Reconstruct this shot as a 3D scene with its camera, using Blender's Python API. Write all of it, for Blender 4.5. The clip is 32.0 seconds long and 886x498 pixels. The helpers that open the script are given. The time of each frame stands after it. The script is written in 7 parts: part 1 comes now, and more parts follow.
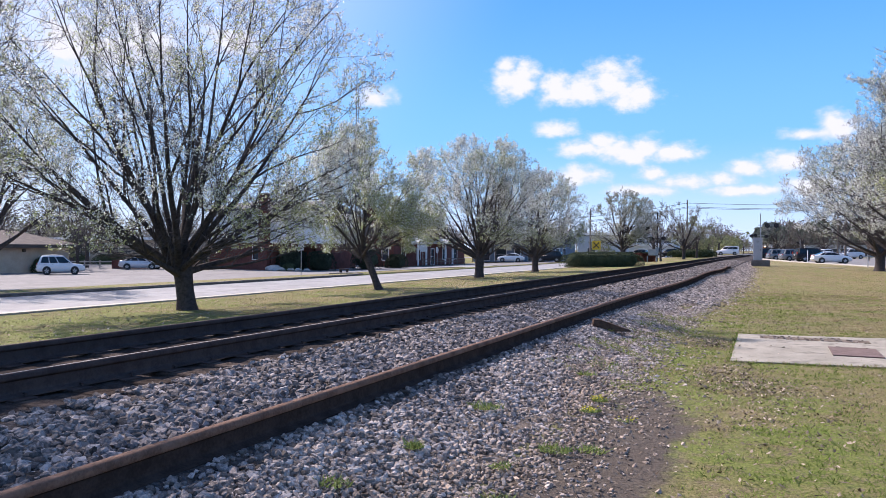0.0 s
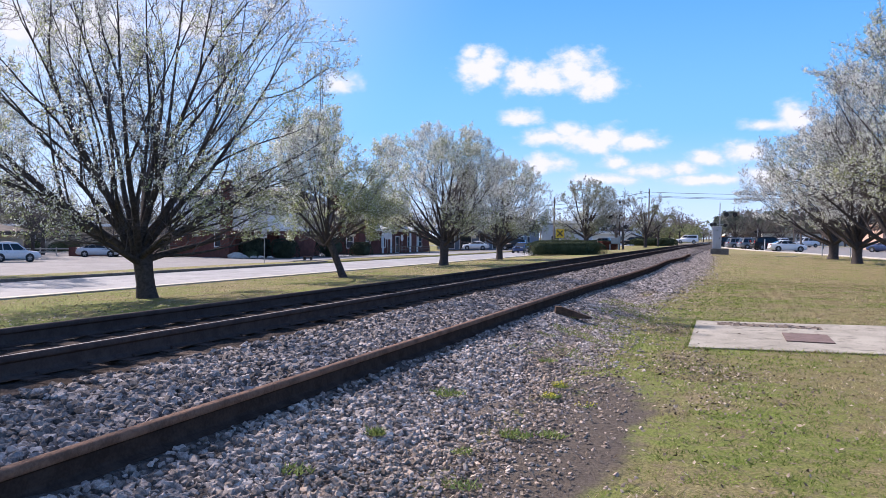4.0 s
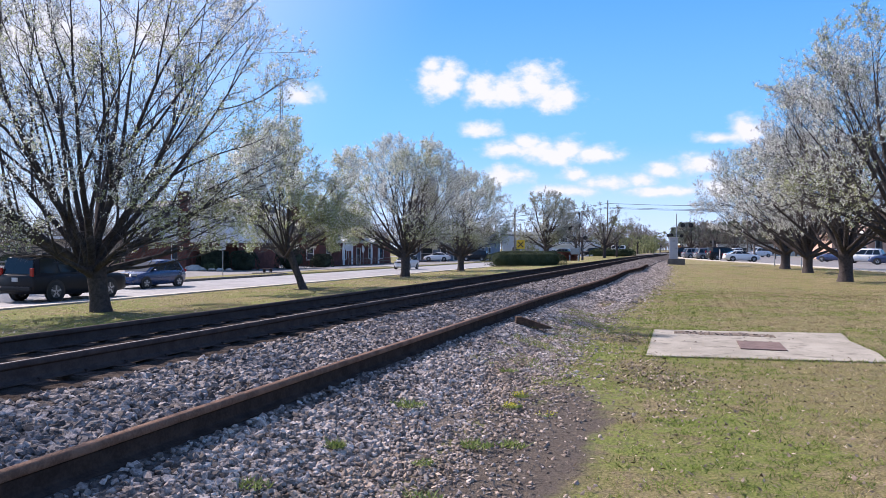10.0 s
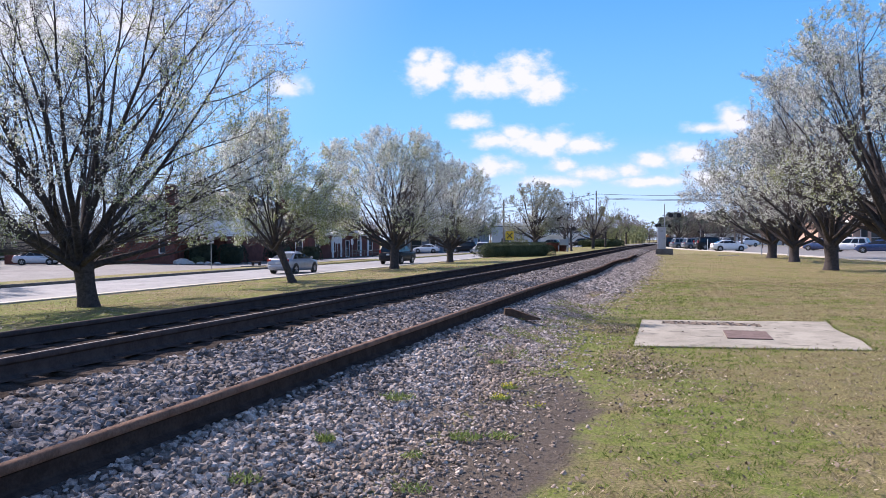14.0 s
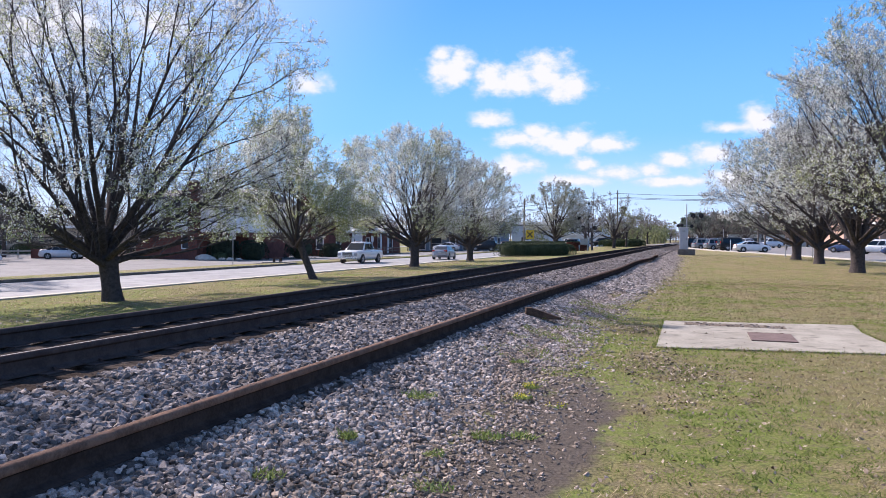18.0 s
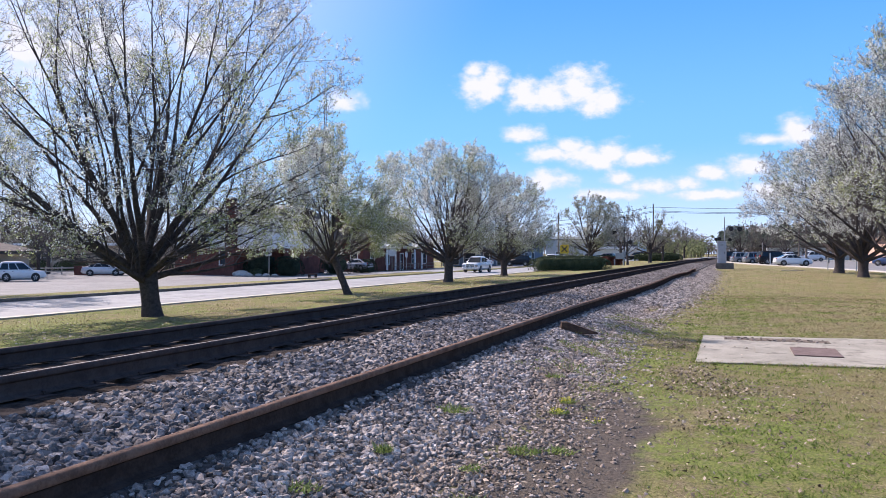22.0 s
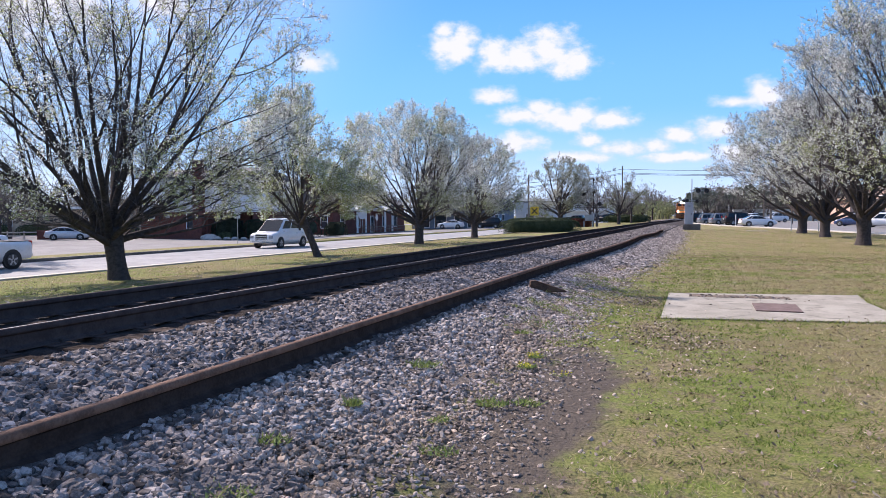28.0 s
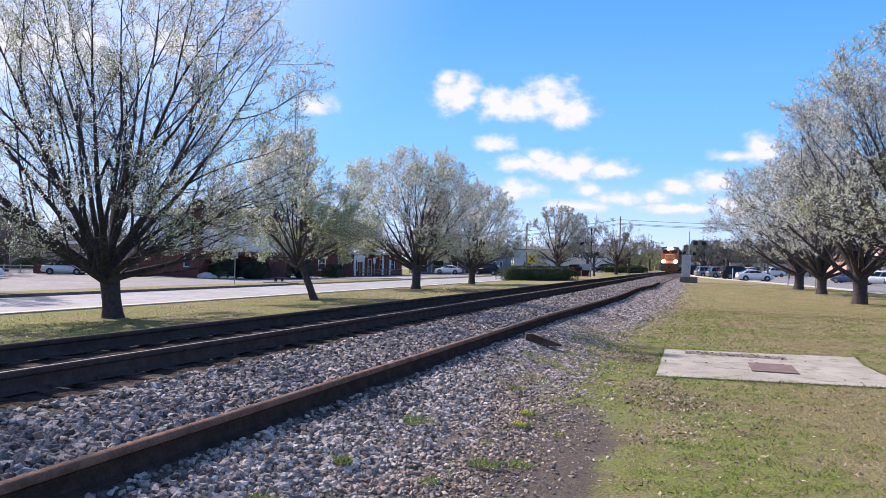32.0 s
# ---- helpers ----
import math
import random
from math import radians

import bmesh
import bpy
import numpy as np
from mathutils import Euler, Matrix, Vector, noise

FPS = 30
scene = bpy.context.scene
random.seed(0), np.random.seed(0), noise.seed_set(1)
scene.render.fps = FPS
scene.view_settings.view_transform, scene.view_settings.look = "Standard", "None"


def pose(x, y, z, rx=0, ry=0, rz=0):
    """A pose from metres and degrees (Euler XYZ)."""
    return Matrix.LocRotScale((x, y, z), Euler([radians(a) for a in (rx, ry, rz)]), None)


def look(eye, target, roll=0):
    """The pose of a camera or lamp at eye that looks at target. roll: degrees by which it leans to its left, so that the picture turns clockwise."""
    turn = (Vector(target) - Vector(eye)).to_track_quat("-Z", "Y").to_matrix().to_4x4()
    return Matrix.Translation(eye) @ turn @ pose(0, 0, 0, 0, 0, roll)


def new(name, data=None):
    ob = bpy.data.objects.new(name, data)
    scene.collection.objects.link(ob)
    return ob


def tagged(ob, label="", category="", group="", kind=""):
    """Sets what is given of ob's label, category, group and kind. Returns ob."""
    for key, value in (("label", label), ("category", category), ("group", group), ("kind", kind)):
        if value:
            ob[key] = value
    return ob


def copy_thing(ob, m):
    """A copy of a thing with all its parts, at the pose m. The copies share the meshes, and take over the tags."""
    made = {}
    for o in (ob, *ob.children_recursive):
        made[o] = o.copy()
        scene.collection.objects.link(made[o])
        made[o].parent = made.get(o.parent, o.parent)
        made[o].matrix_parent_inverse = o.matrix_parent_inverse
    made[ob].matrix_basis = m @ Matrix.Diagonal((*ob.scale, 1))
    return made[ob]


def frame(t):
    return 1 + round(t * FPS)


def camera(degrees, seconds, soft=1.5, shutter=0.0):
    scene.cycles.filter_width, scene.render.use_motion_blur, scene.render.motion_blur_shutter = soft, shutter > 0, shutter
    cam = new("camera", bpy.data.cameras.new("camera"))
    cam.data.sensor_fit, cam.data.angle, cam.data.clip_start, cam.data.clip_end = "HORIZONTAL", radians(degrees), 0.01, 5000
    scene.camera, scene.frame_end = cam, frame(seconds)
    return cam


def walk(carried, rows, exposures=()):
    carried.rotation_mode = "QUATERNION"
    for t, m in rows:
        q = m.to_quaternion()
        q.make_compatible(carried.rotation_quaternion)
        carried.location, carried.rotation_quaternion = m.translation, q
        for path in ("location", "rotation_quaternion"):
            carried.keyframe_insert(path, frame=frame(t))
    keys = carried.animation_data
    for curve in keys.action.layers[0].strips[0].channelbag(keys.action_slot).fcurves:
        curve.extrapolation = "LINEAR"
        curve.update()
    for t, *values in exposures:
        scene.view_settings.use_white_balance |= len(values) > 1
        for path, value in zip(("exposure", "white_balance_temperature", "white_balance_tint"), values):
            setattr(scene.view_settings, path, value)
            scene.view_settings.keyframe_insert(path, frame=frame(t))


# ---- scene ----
# camera: held in the hand on the lawn beside the track
PATH = (
    (0, -0.043, 0.015, 1.601, 23.988, -0.041, 0.365),
    (0.5, -0.031, -0.002, 1.604, 23.097, -0.267, 0.417),
    (1, -0.027, -0.006, 1.6, 22.916, -0.706, 0.761),
    (1.5, -0.017, -0.011, 1.6, 22.641, -0.734, 0.547),
    (2, -0.018, -0.002, 1.601, 22.162, -0.956, 0.461),
    (2.5, -0.022, 0.006, 1.6, 21.601, -0.798, 0.528),
    (4.5, -0.015, 0.001, 1.601, 21.032, -1.025, 0.473),
    (5, -0.012, 0.002, 1.598, 20.623, -1.005, 0.441),
    (5.5, -0.014, 0.005, 1.595, 20.6, -0.693, 0.641),
    (6, -0.012, 0.001, 1.599, 20.472, -0.69, 0.644),
    (6.5, -0.006, -0, 1.598, 20.571, -0.35, 0.51),
    (7, -0.015, -0.006, 1.608, 20.509, 0.387, 0.88),
    (7.5, -0.018, 0.008, 1.61, 19.868, 0.334, 1.043),
    (8, -0.022, 0.002, 1.604, 18.736, -0.63, 0.778),
    (8.5, -0.003, -0.019, 1.602, 17.628, -0.901, 0.647),
    (9, -0.013, -0.01, 1.588, 18.75, -1.105, -0.383),
    (9.5, -0.001, -0.019, 1.589, 17.899, -0.482, 0.177),
    (10, -0.006, -0.002, 1.596, 18.27, -0.062, 0.313),
    (10.5, 0.001, -0.008, 1.599, 17.968, 0.17, 0.103),
    (11, 0.002, -0.015, 1.6, 18.199, 0.128, 0.445),
    (11.5, 0.011, -0.012, 1.611, 16.451, 0.153, 0.283),
    (12, 0.019, -0.026, 1.614, 16.589, -0.18, -0.141),
    (12.5, 0.006, 0, 1.602, 16.663, -0.201, -0.12),
    (13, 0, 0, 1.6, 17.084, -0.22, -0),
    (13.5, 0.015, -0.021, 1.609, 17.337, -0.883, -0.123),
    (15.5, 0.002, -0.007, 1.603, 18.352, 0.202, 0.095),
    (16, 0.001, -0.014, 1.612, 19.834, -0.184, 0.21),
    (16.5, -0.023, -0.003, 1.612, 21.358, -0.03, 1.683),
    (17, -0.019, -0.006, 1.604, 19.191, -1.625, 0.626),
    (17.5, -0.019, -0.006, 1.607, 18.603, -1.58, 0.361),
    (18, -0.021, -0.013, 1.61, 18.969, -0.855, 0.418),
    (18.5, -0.024, -0.02, 1.607, 19.024, -1.15, 0.428),
    (19, -0.024, -0.013, 1.604, 19.398, -0.976, 0.167),
    (19.5, -0.011, -0.019, 1.601, 20.999, -0.169, 0.014),
    (20, -0.024, -0.02, 1.589, 21.066, -0.192, -0.281),
    (20.5, -0.021, -0.017, 1.579, 21.144, -0.428, -0.417),
    (21, -0.026, -0.012, 1.576, 21.144, -0.704, -0.278),
    (21.5, -0.028, -0.009, 1.583, 21.203, -1.167, -0.001),
    (22, -0.032, -0, 1.593, 21.599, 0.32, 0.105),
    (22.5, -0.038, 0.003, 1.589, 26.802, -0.367, 0.474),
    (23, -0.055, 0.005, 1.582, 26.967, -0.773, -0.095),
    (23.5, -0.062, 0.007, 1.583, 26.964, -0.978, -0.083),
    (24, -0.055, 0.011, 1.577, 24.543, -1.016, 0.346),
    (24.5, -0.045, -0.001, 1.561, 22.764, -1.114, 0.118),
    (26.5, -0.041, 0.009, 1.563, 22.079, -0.503, 0.45),
    (27, -0.034, -0.017, 1.564, 21.242, -1.462, 0.182),
    (27.5, -0.032, 0.014, 1.552, 20.328, -2.655, -0.006),
    (28, -0.009, -0.007, 1.536, 19.332, -2.565, -0.138),
    (28.5, -0.015, -0.006, 1.535, 19.573, -2.247, 0.166),
    (29, -0.019, -0.006, 1.548, 19.762, -1.668, 0.243),
    (29.5, -0.016, -0.001, 1.546, 19.946, -0.881, 0.378),
    (30, -0.015, -0.004, 1.562, 19.658, -1.438, -0.191),
    (30.5, 0.001, -0.015, 1.594, 18.299, 0.008, -0.11),
    (31, -0.004, -0.01, 1.61, 18.776, 0.297, 0.313),
    (31.5, 0, -0.009, 1.628, 18.964, 0.744, 0.434),
    (32, 0, -0.014, 1.632, 19.174, 0.901, 1.532),
)

cam = camera(62.0, 32.0, soft=0.25)
walk(cam, [(t, pose(x, y, z, 90 + pitch, 0, yaw) @ pose(0, 0, 0, 0, 0, roll)) for t, x, y, z, yaw, pitch, roll in PATH],
     exposures=((0.0, 0.74, 6430.0, 23.5), (32.0, 0.74, 6430.0, 23.5)))

# daylight: sun behind the trees on the street side, broken clouds
SUN_AZ, SUN_EL = math.atan2(-0.95, 0.32), radians(39)
sun = new("sun", bpy.data.lights.new("sun", "SUN"))
sun.data.energy, sun.data.angle, sun.data.color = 5.0, radians(0.53), (1.0, 0.915, 0.80)
sun.matrix_world = look((0, 0, 60), (-math.sin(SUN_AZ) * math.cos(SUN_EL), -math.cos(SUN_AZ) * math.cos(SUN_EL), 60 - math.sin(SUN_EL)))

# clouds: bearing from the track's line, tangent of the height, half widths
CLOUDS = ((-0.323, 0.223, 0.026, 0.023), (-0.333, 0.247, 0.012, 0.012), (-0.309, 0.237, 0.018, 0.015), (-0.263, 0.213, 0.026, 0.023), (-0.232, 0.212, 0.032, 0.021), (-0.198, 0.219, 0.032, 0.026),
          (-0.170, 0.201, 0.033, 0.018), (-0.268, 0.160, 0.026, 0.010), (-0.225, 0.134, 0.032, 0.011), (-0.210, 0.141, 0.017, 0.011), (-0.176, 0.125, 0.030, 0.017), (-0.154, 0.132, 0.022, 0.015),
          (-0.118, 0.124, 0.028, 0.012), (-0.230, 0.098, 0.027, 0.012), (-0.144, 0.099, 0.016, 0.009), (-0.099, 0.086, 0.033, 0.009), (-0.055, 0.090, 0.019, 0.009),
          (-0.029, 0.102, 0.024, 0.010), (0.012, 0.108, 0.029, 0.012), (0.047, 0.142, 0.030, 0.007), (0.071, 0.149, 0.020, 0.017), (-0.513, 0.202, 0.023, 0.013), (-0.878, 0.241, 0.052, 0.036), (-0.818, 0.250, 0.050, 0.034),
          (-0.698, 0.267, 0.036, 0.021), (-0.030, 0.075, 0.042, 0.007), (-0.155, 0.077, 0.037, 0.007), (0.047, 0.077, 0.040, 0.012))


class Nodes:
    """A small writer of node trees."""

    def __init__(self, tree):
        self.tree = tree
        tree.nodes.clear()

    def add(self, kind, **given):
        n = self.tree.nodes.new(kind)
        for key, value in given.items():
            setattr(n, key, value)
        return n

    def put(self, socket, value):
        if isinstance(value, bpy.types.NodeSocket):
            self.tree.links.new(value, socket)
        else:
            socket.default_value = value

    def math(self, op, a, b=None, c=None, clamp=False):
        n = self.add("ShaderNodeMath", operation=op, use_clamp=clamp)
        for s, v in zip(n.inputs, (a, b, c)):
            if v is not None:
                self.put(s, v)
        return n.outputs[0]

    def smooth(self, v, lo, hi):
        n = self.add("ShaderNodeMapRange", interpolation_type="SMOOTHSTEP")
        self.put(n.inputs[0], v)
        n.inputs[1].default_value, n.inputs[2].default_value = lo, hi
        return n.outputs[0]

    def mix(self, fac, a, b):
        n = self.add("ShaderNodeMix", data_type="RGBA")
        for s, v in zip((n.inputs[0], n.inputs[6], n.inputs[7]), (fac, a, b)):
            self.put(s, (*v, 1) if isinstance(v, tuple) and len(v) == 3 else v)
        return n.outputs[2]

    def noise(self, vector, scale, detail=4.0, rough=0.55):
        n = self.add("ShaderNodeTexNoise")
        self.put(n.inputs["Vector"], vector)
        n.inputs["Scale"].default_value, n.inputs["Detail"].default_value, n.inputs["Roughness"].default_value = scale, detail, rough
        return n.outputs[0]


def make_world():
    w = bpy.data.worlds.new("world")
    scene.world = w
    w.use_nodes = True
    N = Nodes(w.node_tree)
    sky = N.add("ShaderNodeTexSky", sky_type="NISHITA", sun_disc=False)
    sky.sun_elevation, sky.sun_rotation = SUN_EL, SUN_AZ % (2 * math.pi)
    sky.air_density, sky.dust_density, sky.ozone_density = 1.2, 0.15, 4.0
    co = N.add("ShaderNodeTexCoord").outputs["Generated"]
    xyz = N.add("ShaderNodeSeparateXYZ")
    N.put(xyz.inputs[0], co)
    x, y, z = xyz.outputs
    az = N.math("ARCTAN2", x, y)
    el = N.math("DIVIDE", z, N.math("SQRT", N.math("ADD", N.math("MULTIPLY", x, x), N.math("MULTIPLY", y, y))))
    flat = N.add("ShaderNodeCombineXYZ")
    N.put(flat.inputs[0], az), N.put(flat.inputs[1], N.math("MULTIPLY", el, 1.5))
    ragged = N.noise(flat.outputs[0], 34.0, 5.0, 0.58)
    best = None
    for a, t, ha, ht in CLOUDS:
        du = N.math("MULTIPLY", N.math("SUBTRACT", az, a), 0.80 / ha)
        dv = N.math("MULTIPLY", N.math("SUBTRACT", el, t), 0.80 / ht)
        # flatter undersides
        dv = N.math("MULTIPLY", dv, N.math("ADD", N.math("MULTIPLY", N.math("LESS_THAN", dv, 0.0), 0.25), 1.0))
        d = N.math("SUBTRACT", 1.0, N.math("SQRT", N.math("ADD", N.math("MULTIPLY", du, du), N.math("MULTIPLY", dv, dv))))
        best = d if best is None else N.math("MAXIMUM", best, d)
    # loose cloud over the rest of the sky, out of the walk's view
    rest = N.math("SUBTRACT", N.noise(flat.outputs[0], 4.0, 4.0), 0.56)
    away = N.math("MAXIMUM", N.smooth(az, 0.25, 0.7), N.smooth(az, -1.0, -1.5))
    best = N.math("MAXIMUM", best, N.math("SUBTRACT", N.math("MULTIPLY", rest, 5.0), N.math("MULTIPLY", N.math("SUBTRACT", 1.0, away), 4.0)))
    dens = N.math("ADD", best, N.math("MULTIPLY", N.math("SUBTRACT", ragged, 0.5), 2.1))
    mask = N.smooth(dens, -0.36, 0.66)
    mask = N.math("MULTIPLY", mask, N.smooth(el, 0.0, 0.03))
    lit = N.smooth(N.math("ADD", dens, N.math("MULTIPLY", N.math("SUBTRACT", ragged, 0.5), 1.2)), 0.0, 0.75)
    cloud = N.mix(lit, (4.4, 5.3, 6.6), (5.6, 6.0, 6.3))
    # hazy pale blue towards the horizon, deep blue above
    low = N.mix(N.smooth(el, 0.0, 0.15), (3.9, 5.6, 7.8), (1.2, 3.9, 7.1))
    clear = N.mix(N.smooth(el, 0.10, 0.42), low, (0.40, 2.5, 6.5))
    base = N.mix(0.85, sky.outputs[0], N.mix(N.smooth(el, 0.42, 1.3), clear, (0.22, 1.05, 3.0)))
    # the sky pales towards the sun
    near = N.add("ShaderNodeVectorMath", operation="DOT_PRODUCT")
    N.put(near.inputs[0], co)
    near.inputs[1].default_value = (math.sin(SUN_AZ) * math.cos(SUN_EL), math.cos(SUN_AZ) * math.cos(SUN_EL), math.sin(SUN_EL))
    base = N.mix(N.math("MULTIPLY", N.smooth(near.outputs["Value"], 0.62, 1.02), 0.7), base, (7.6, 8.0, 8.6))
    bg = N.add("ShaderNodeBackground")
    N.put(bg.inputs[0], N.mix(mask, base, cloud))
    bg.inputs[1].default_value = 0.098
    N.put(N.add("ShaderNodeOutputWorld").inputs[0], bg.outputs[0])


make_world()

# ---- materials ----


def material(name, colours, scale=4.0, rough=0.8, metal=0.0, bump=0.0, bump_scale=None, fine=None, spread=0.0, island=0.0, through_light=0.0, spec=0.5, coat=0.0):
    """A surface of two or three tones mixed at a coarse and a fine scale, with relief. spread varies it piece by piece, island by loose part."""
    m = bpy.data.materials.new(name)
    m.use_nodes = True
    N = Nodes(m.node_tree)
    co = N.add("ShaderNodeTexCoord").outputs["Object"]
    big = N.noise(co, scale, 5.0, 0.6)
    small = N.noise(co, fine or scale * 9, 3.0, 0.6)
    f = N.smooth(N.math("ADD", N.math("MULTIPLY", big, 0.65), N.math("MULTIPLY", small, 0.35)), 0.36, 0.64)
    col = N.mix(f, colours[0], colours[1])
    if len(colours) > 2:
        col = N.mix(N.smooth(N.noise(co, scale * 2.7, 4.0), 0.52, 0.72), col, colours[2])
    if spread or island:
        r = N.add("ShaderNodeObjectInfo").outputs["Random"] if spread else N.add("ShaderNodeNewGeometry").outputs["Random Per Island"]
        amount = spread or island
        hsv = N.add("ShaderNodeHueSaturation")
        N.put(hsv.inputs["Value"], N.math("MULTIPLY_ADD", r, 2 * amount, 1 - amount))
        N.put(hsv.inputs["Color"], col)
        col = hsv.outputs[0]
    b = N.add("ShaderNodeBsdfPrincipled")
    N.put(b.inputs["Base Color"], col)
    N.put(b.inputs["Roughness"], N.math("MULTIPLY_ADD", small, 0.25, rough - 0.12, clamp=True))
    b.inputs["Metallic"].default_value = metal
    b.inputs["Specular IOR Level"].default_value = spec
    b.inputs["Coat Weight"].default_value = coat
    if bump:
        bp = N.add("ShaderNodeBump")
        bp.inputs["Strength"].default_value, bp.inputs["Distance"].default_value = 1.0, bump
        N.put(bp.inputs["Height"], N.noise(co, bump_scale or scale * 12, 4.0, 0.65))
        N.put(b.inputs["Normal"], bp.outputs[0])
    out = N.add("ShaderNodeOutputMaterial")
    if through_light:
        t = N.add("ShaderNodeBsdfTranslucent")
        N.put(t.inputs[0], col)
        mx = N.add("ShaderNodeMixShader")
        mx.inputs[0].default_value = through_light
        N.put(mx.inputs[1], b.outputs[0]), N.put(mx.inputs[2], t.outputs[0])
        N.put(out.inputs[0], mx.outputs[0])
    else:
        N.put(out.inputs[0], b.outputs[0])
    return m


def glow(name, colour, strength):
    m = bpy.data.materials.new(name)
    m.use_nodes = True
    N = Nodes(m.node_tree)
    e = N.add("ShaderNodeEmission")
    e.inputs[0].default_value, e.inputs[1].default_value = (*colour, 1), strength
    N.put(N.add("ShaderNodeOutputMaterial").inputs[0], e.outputs[0])
    return m


def glass_material(name, colour, rough=0.04, spec=0.5):
    m = bpy.data.materials.new(name)
    m.use_nodes = True
    N = Nodes(m.node_tree)
    b = N.add("ShaderNodeBsdfPrincipled")
    b.inputs["Base Color"].default_value = (*colour, 1)
    b.inputs["Roughness"].default_value, b.inputs["Specular IOR Level"].default_value = rough, spec
    N.put(N.add("ShaderNodeOutputMaterial").inputs[0], b.outputs[0])
    return m


def ground_material():
    """Winter lawn: straw, olive and fresh green in patches, bare earth by the ballast."""
    m = bpy.data.materials.new("lawn")
    m.use_nodes = True
    N = Nodes(m.node_tree)
    co = N.add("ShaderNodeTexCoord").outputs["Object"]
    xyz = N.add("ShaderNodeSeparateXYZ")
    N.put(xyz.inputs[0], co)
    x, y = xyz.outputs[0], xyz.outputs[1]
    large, mid, fine = N.noise(co, 0.22, 4.0), N.noise(co, 1.1, 5.0, 0.6), N.noise(co, 34.0, 5.0, 0.8)
    tuft = N.noise(co, 7.0, 4.0, 0.7)
    straw = N.mix(N.smooth(fine, 0.35, 0.65), (0.15, 0.12, 0.058), (0.36, 0.30, 0.17))
    olive = N.mix(N.smooth(fine, 0.35, 0.65), (0.105, 0.098, 0.036), (0.265, 0.24, 0.10))
    green = N.mix(N.smooth(fine, 0.3, 0.7), (0.095, 0.12, 0.026), (0.225, 0.255, 0.07))
    near = N.smooth(y, 45.0, 14.0)
    col = N.mix(N.smooth(N.math("ADD", mid, N.math("MULTIPLY", near, 0.12)), 0.36, 0.62), straw, olive)
    edge = N.math("MULTIPLY", N.smooth(x, 2.5, -1.0), N.smooth(y, 26.0, 12.0))
    patch = N.smooth(N.math("ADD", N.math("ADD", N.math("MULTIPLY", large, 0.5), N.math("MULTIPLY", mid, 0.5)), N.math("ADD", N.math("MULTIPLY", edge, 0.075), N.math("MULTIPLY", N.smooth(x, -9.0, -13.0), 0.05))), 0.52, 0.62)
    col = N.mix(patch, col, green)
    # dead thatch shows between the tufts
    col = N.mix(N.math("MULTIPLY", N.smooth(tuft, 0.48, 0.62), 0.7), col, N.mix(N.smooth(fine, 0.4, 0.6), (0.11, 0.088, 0.05), (0.25, 0.20, 0.125)))
    earth = N.mix(N.smooth(fine, 0.3, 0.7), (0.068, 0.055, 0.044), (0.135, 0.113, 0.093))
    # worn earth beside the stones
    worn = N.math("ADD", N.smooth(N.math("ADD", N.math("ADD", x, N.math("MULTIPLY", N.smooth(y, 6.0, 26.0), 1.2)), N.math("MULTIPLY", mid, 1.6)), -0.65, -1.2), 0.0)
    worn = N.math("MULTIPLY", worn, N.smooth(x, -12.0, -9.0))
    dx, dy = N.math("ADD", x, 1.22), N.math("MULTIPLY", N.math("SUBTRACT", y, 6.0), 0.23)
    spot = N.smooth(N.math("ADD", N.math("SQRT", N.math("ADD", N.math("MULTIPLY", dx, dx), N.math("MULTIPLY", dy, dy))), N.math("MULTIPLY", N.math("SUBTRACT", mid, 0.5), 0.9)), 0.68, 0.42)
    col = N.mix(N.math("MAXIMUM", worn, spot), col, earth)
    b = N.add("ShaderNodeBsdfPrincipled")
    N.put(b.inputs["Base Color"], col)
    b.inputs["Roughness"].default_value, b.inputs["Specular IOR Level"].default_value = 0.95, 0.15
    bp = N.add("ShaderNodeBump")
    bp.inputs["Strength"].default_value, bp.inputs["Distance"].default_value = 1.0, 0.03
    N.put(bp.inputs["Height"], N.noise(co, 30.0, 4.0, 0.75))
    N.put(b.inputs["Normal"], bp.outputs[0])
    N.put(N.add("ShaderNodeOutputMaterial").inputs[0], b.outputs[0])
    return m


LAWN = ground_material()
# stones nearer the track: some of the tree's shade is in their colour
STONE = material("ballast_stone", ((0.09, 0.079, 0.075), (0.305, 0.27, 0.25), (0.195, 0.16, 0.142)), 9.0, 0.9, bump=0.004, bump_scale=60, island=0.7, spec=0.1)
# stones nearer the lawn: paler for dust and for the sun on them
DUSTY_LIT_STONE = material("dusty_lit_ballast_stone", ((0.165, 0.139, 0.124), (0.43, 0.38, 0.345), (0.285, 0.235, 0.20)), 9.0, 0.9, bump=0.004, bump_scale=60, island=0.65, spec=0.12)
EARTHY_STONE = material("earthy_ballast_stone", ((0.17, 0.135, 0.11), (0.42, 0.34, 0.27), (0.30, 0.22, 0.165)), 9.0, 0.95, bump=0.004, bump_scale=60, island=0.6, spec=0.08)
EARTHY_BED = material("earthy_ballast_bed", ((0.10, 0.078, 0.06), (0.25, 0.205, 0.165), (0.17, 0.13, 0.10)), 12.0, 0.95, bump=0.03, bump_scale=30, fine=45, spec=0.1)
DARK_RUST = material("dark_rusty_steel", ((0.05, 0.034, 0.026), (0.11, 0.072, 0.052)), 7.0, 0.9, bump=0.003, spec=0.1)
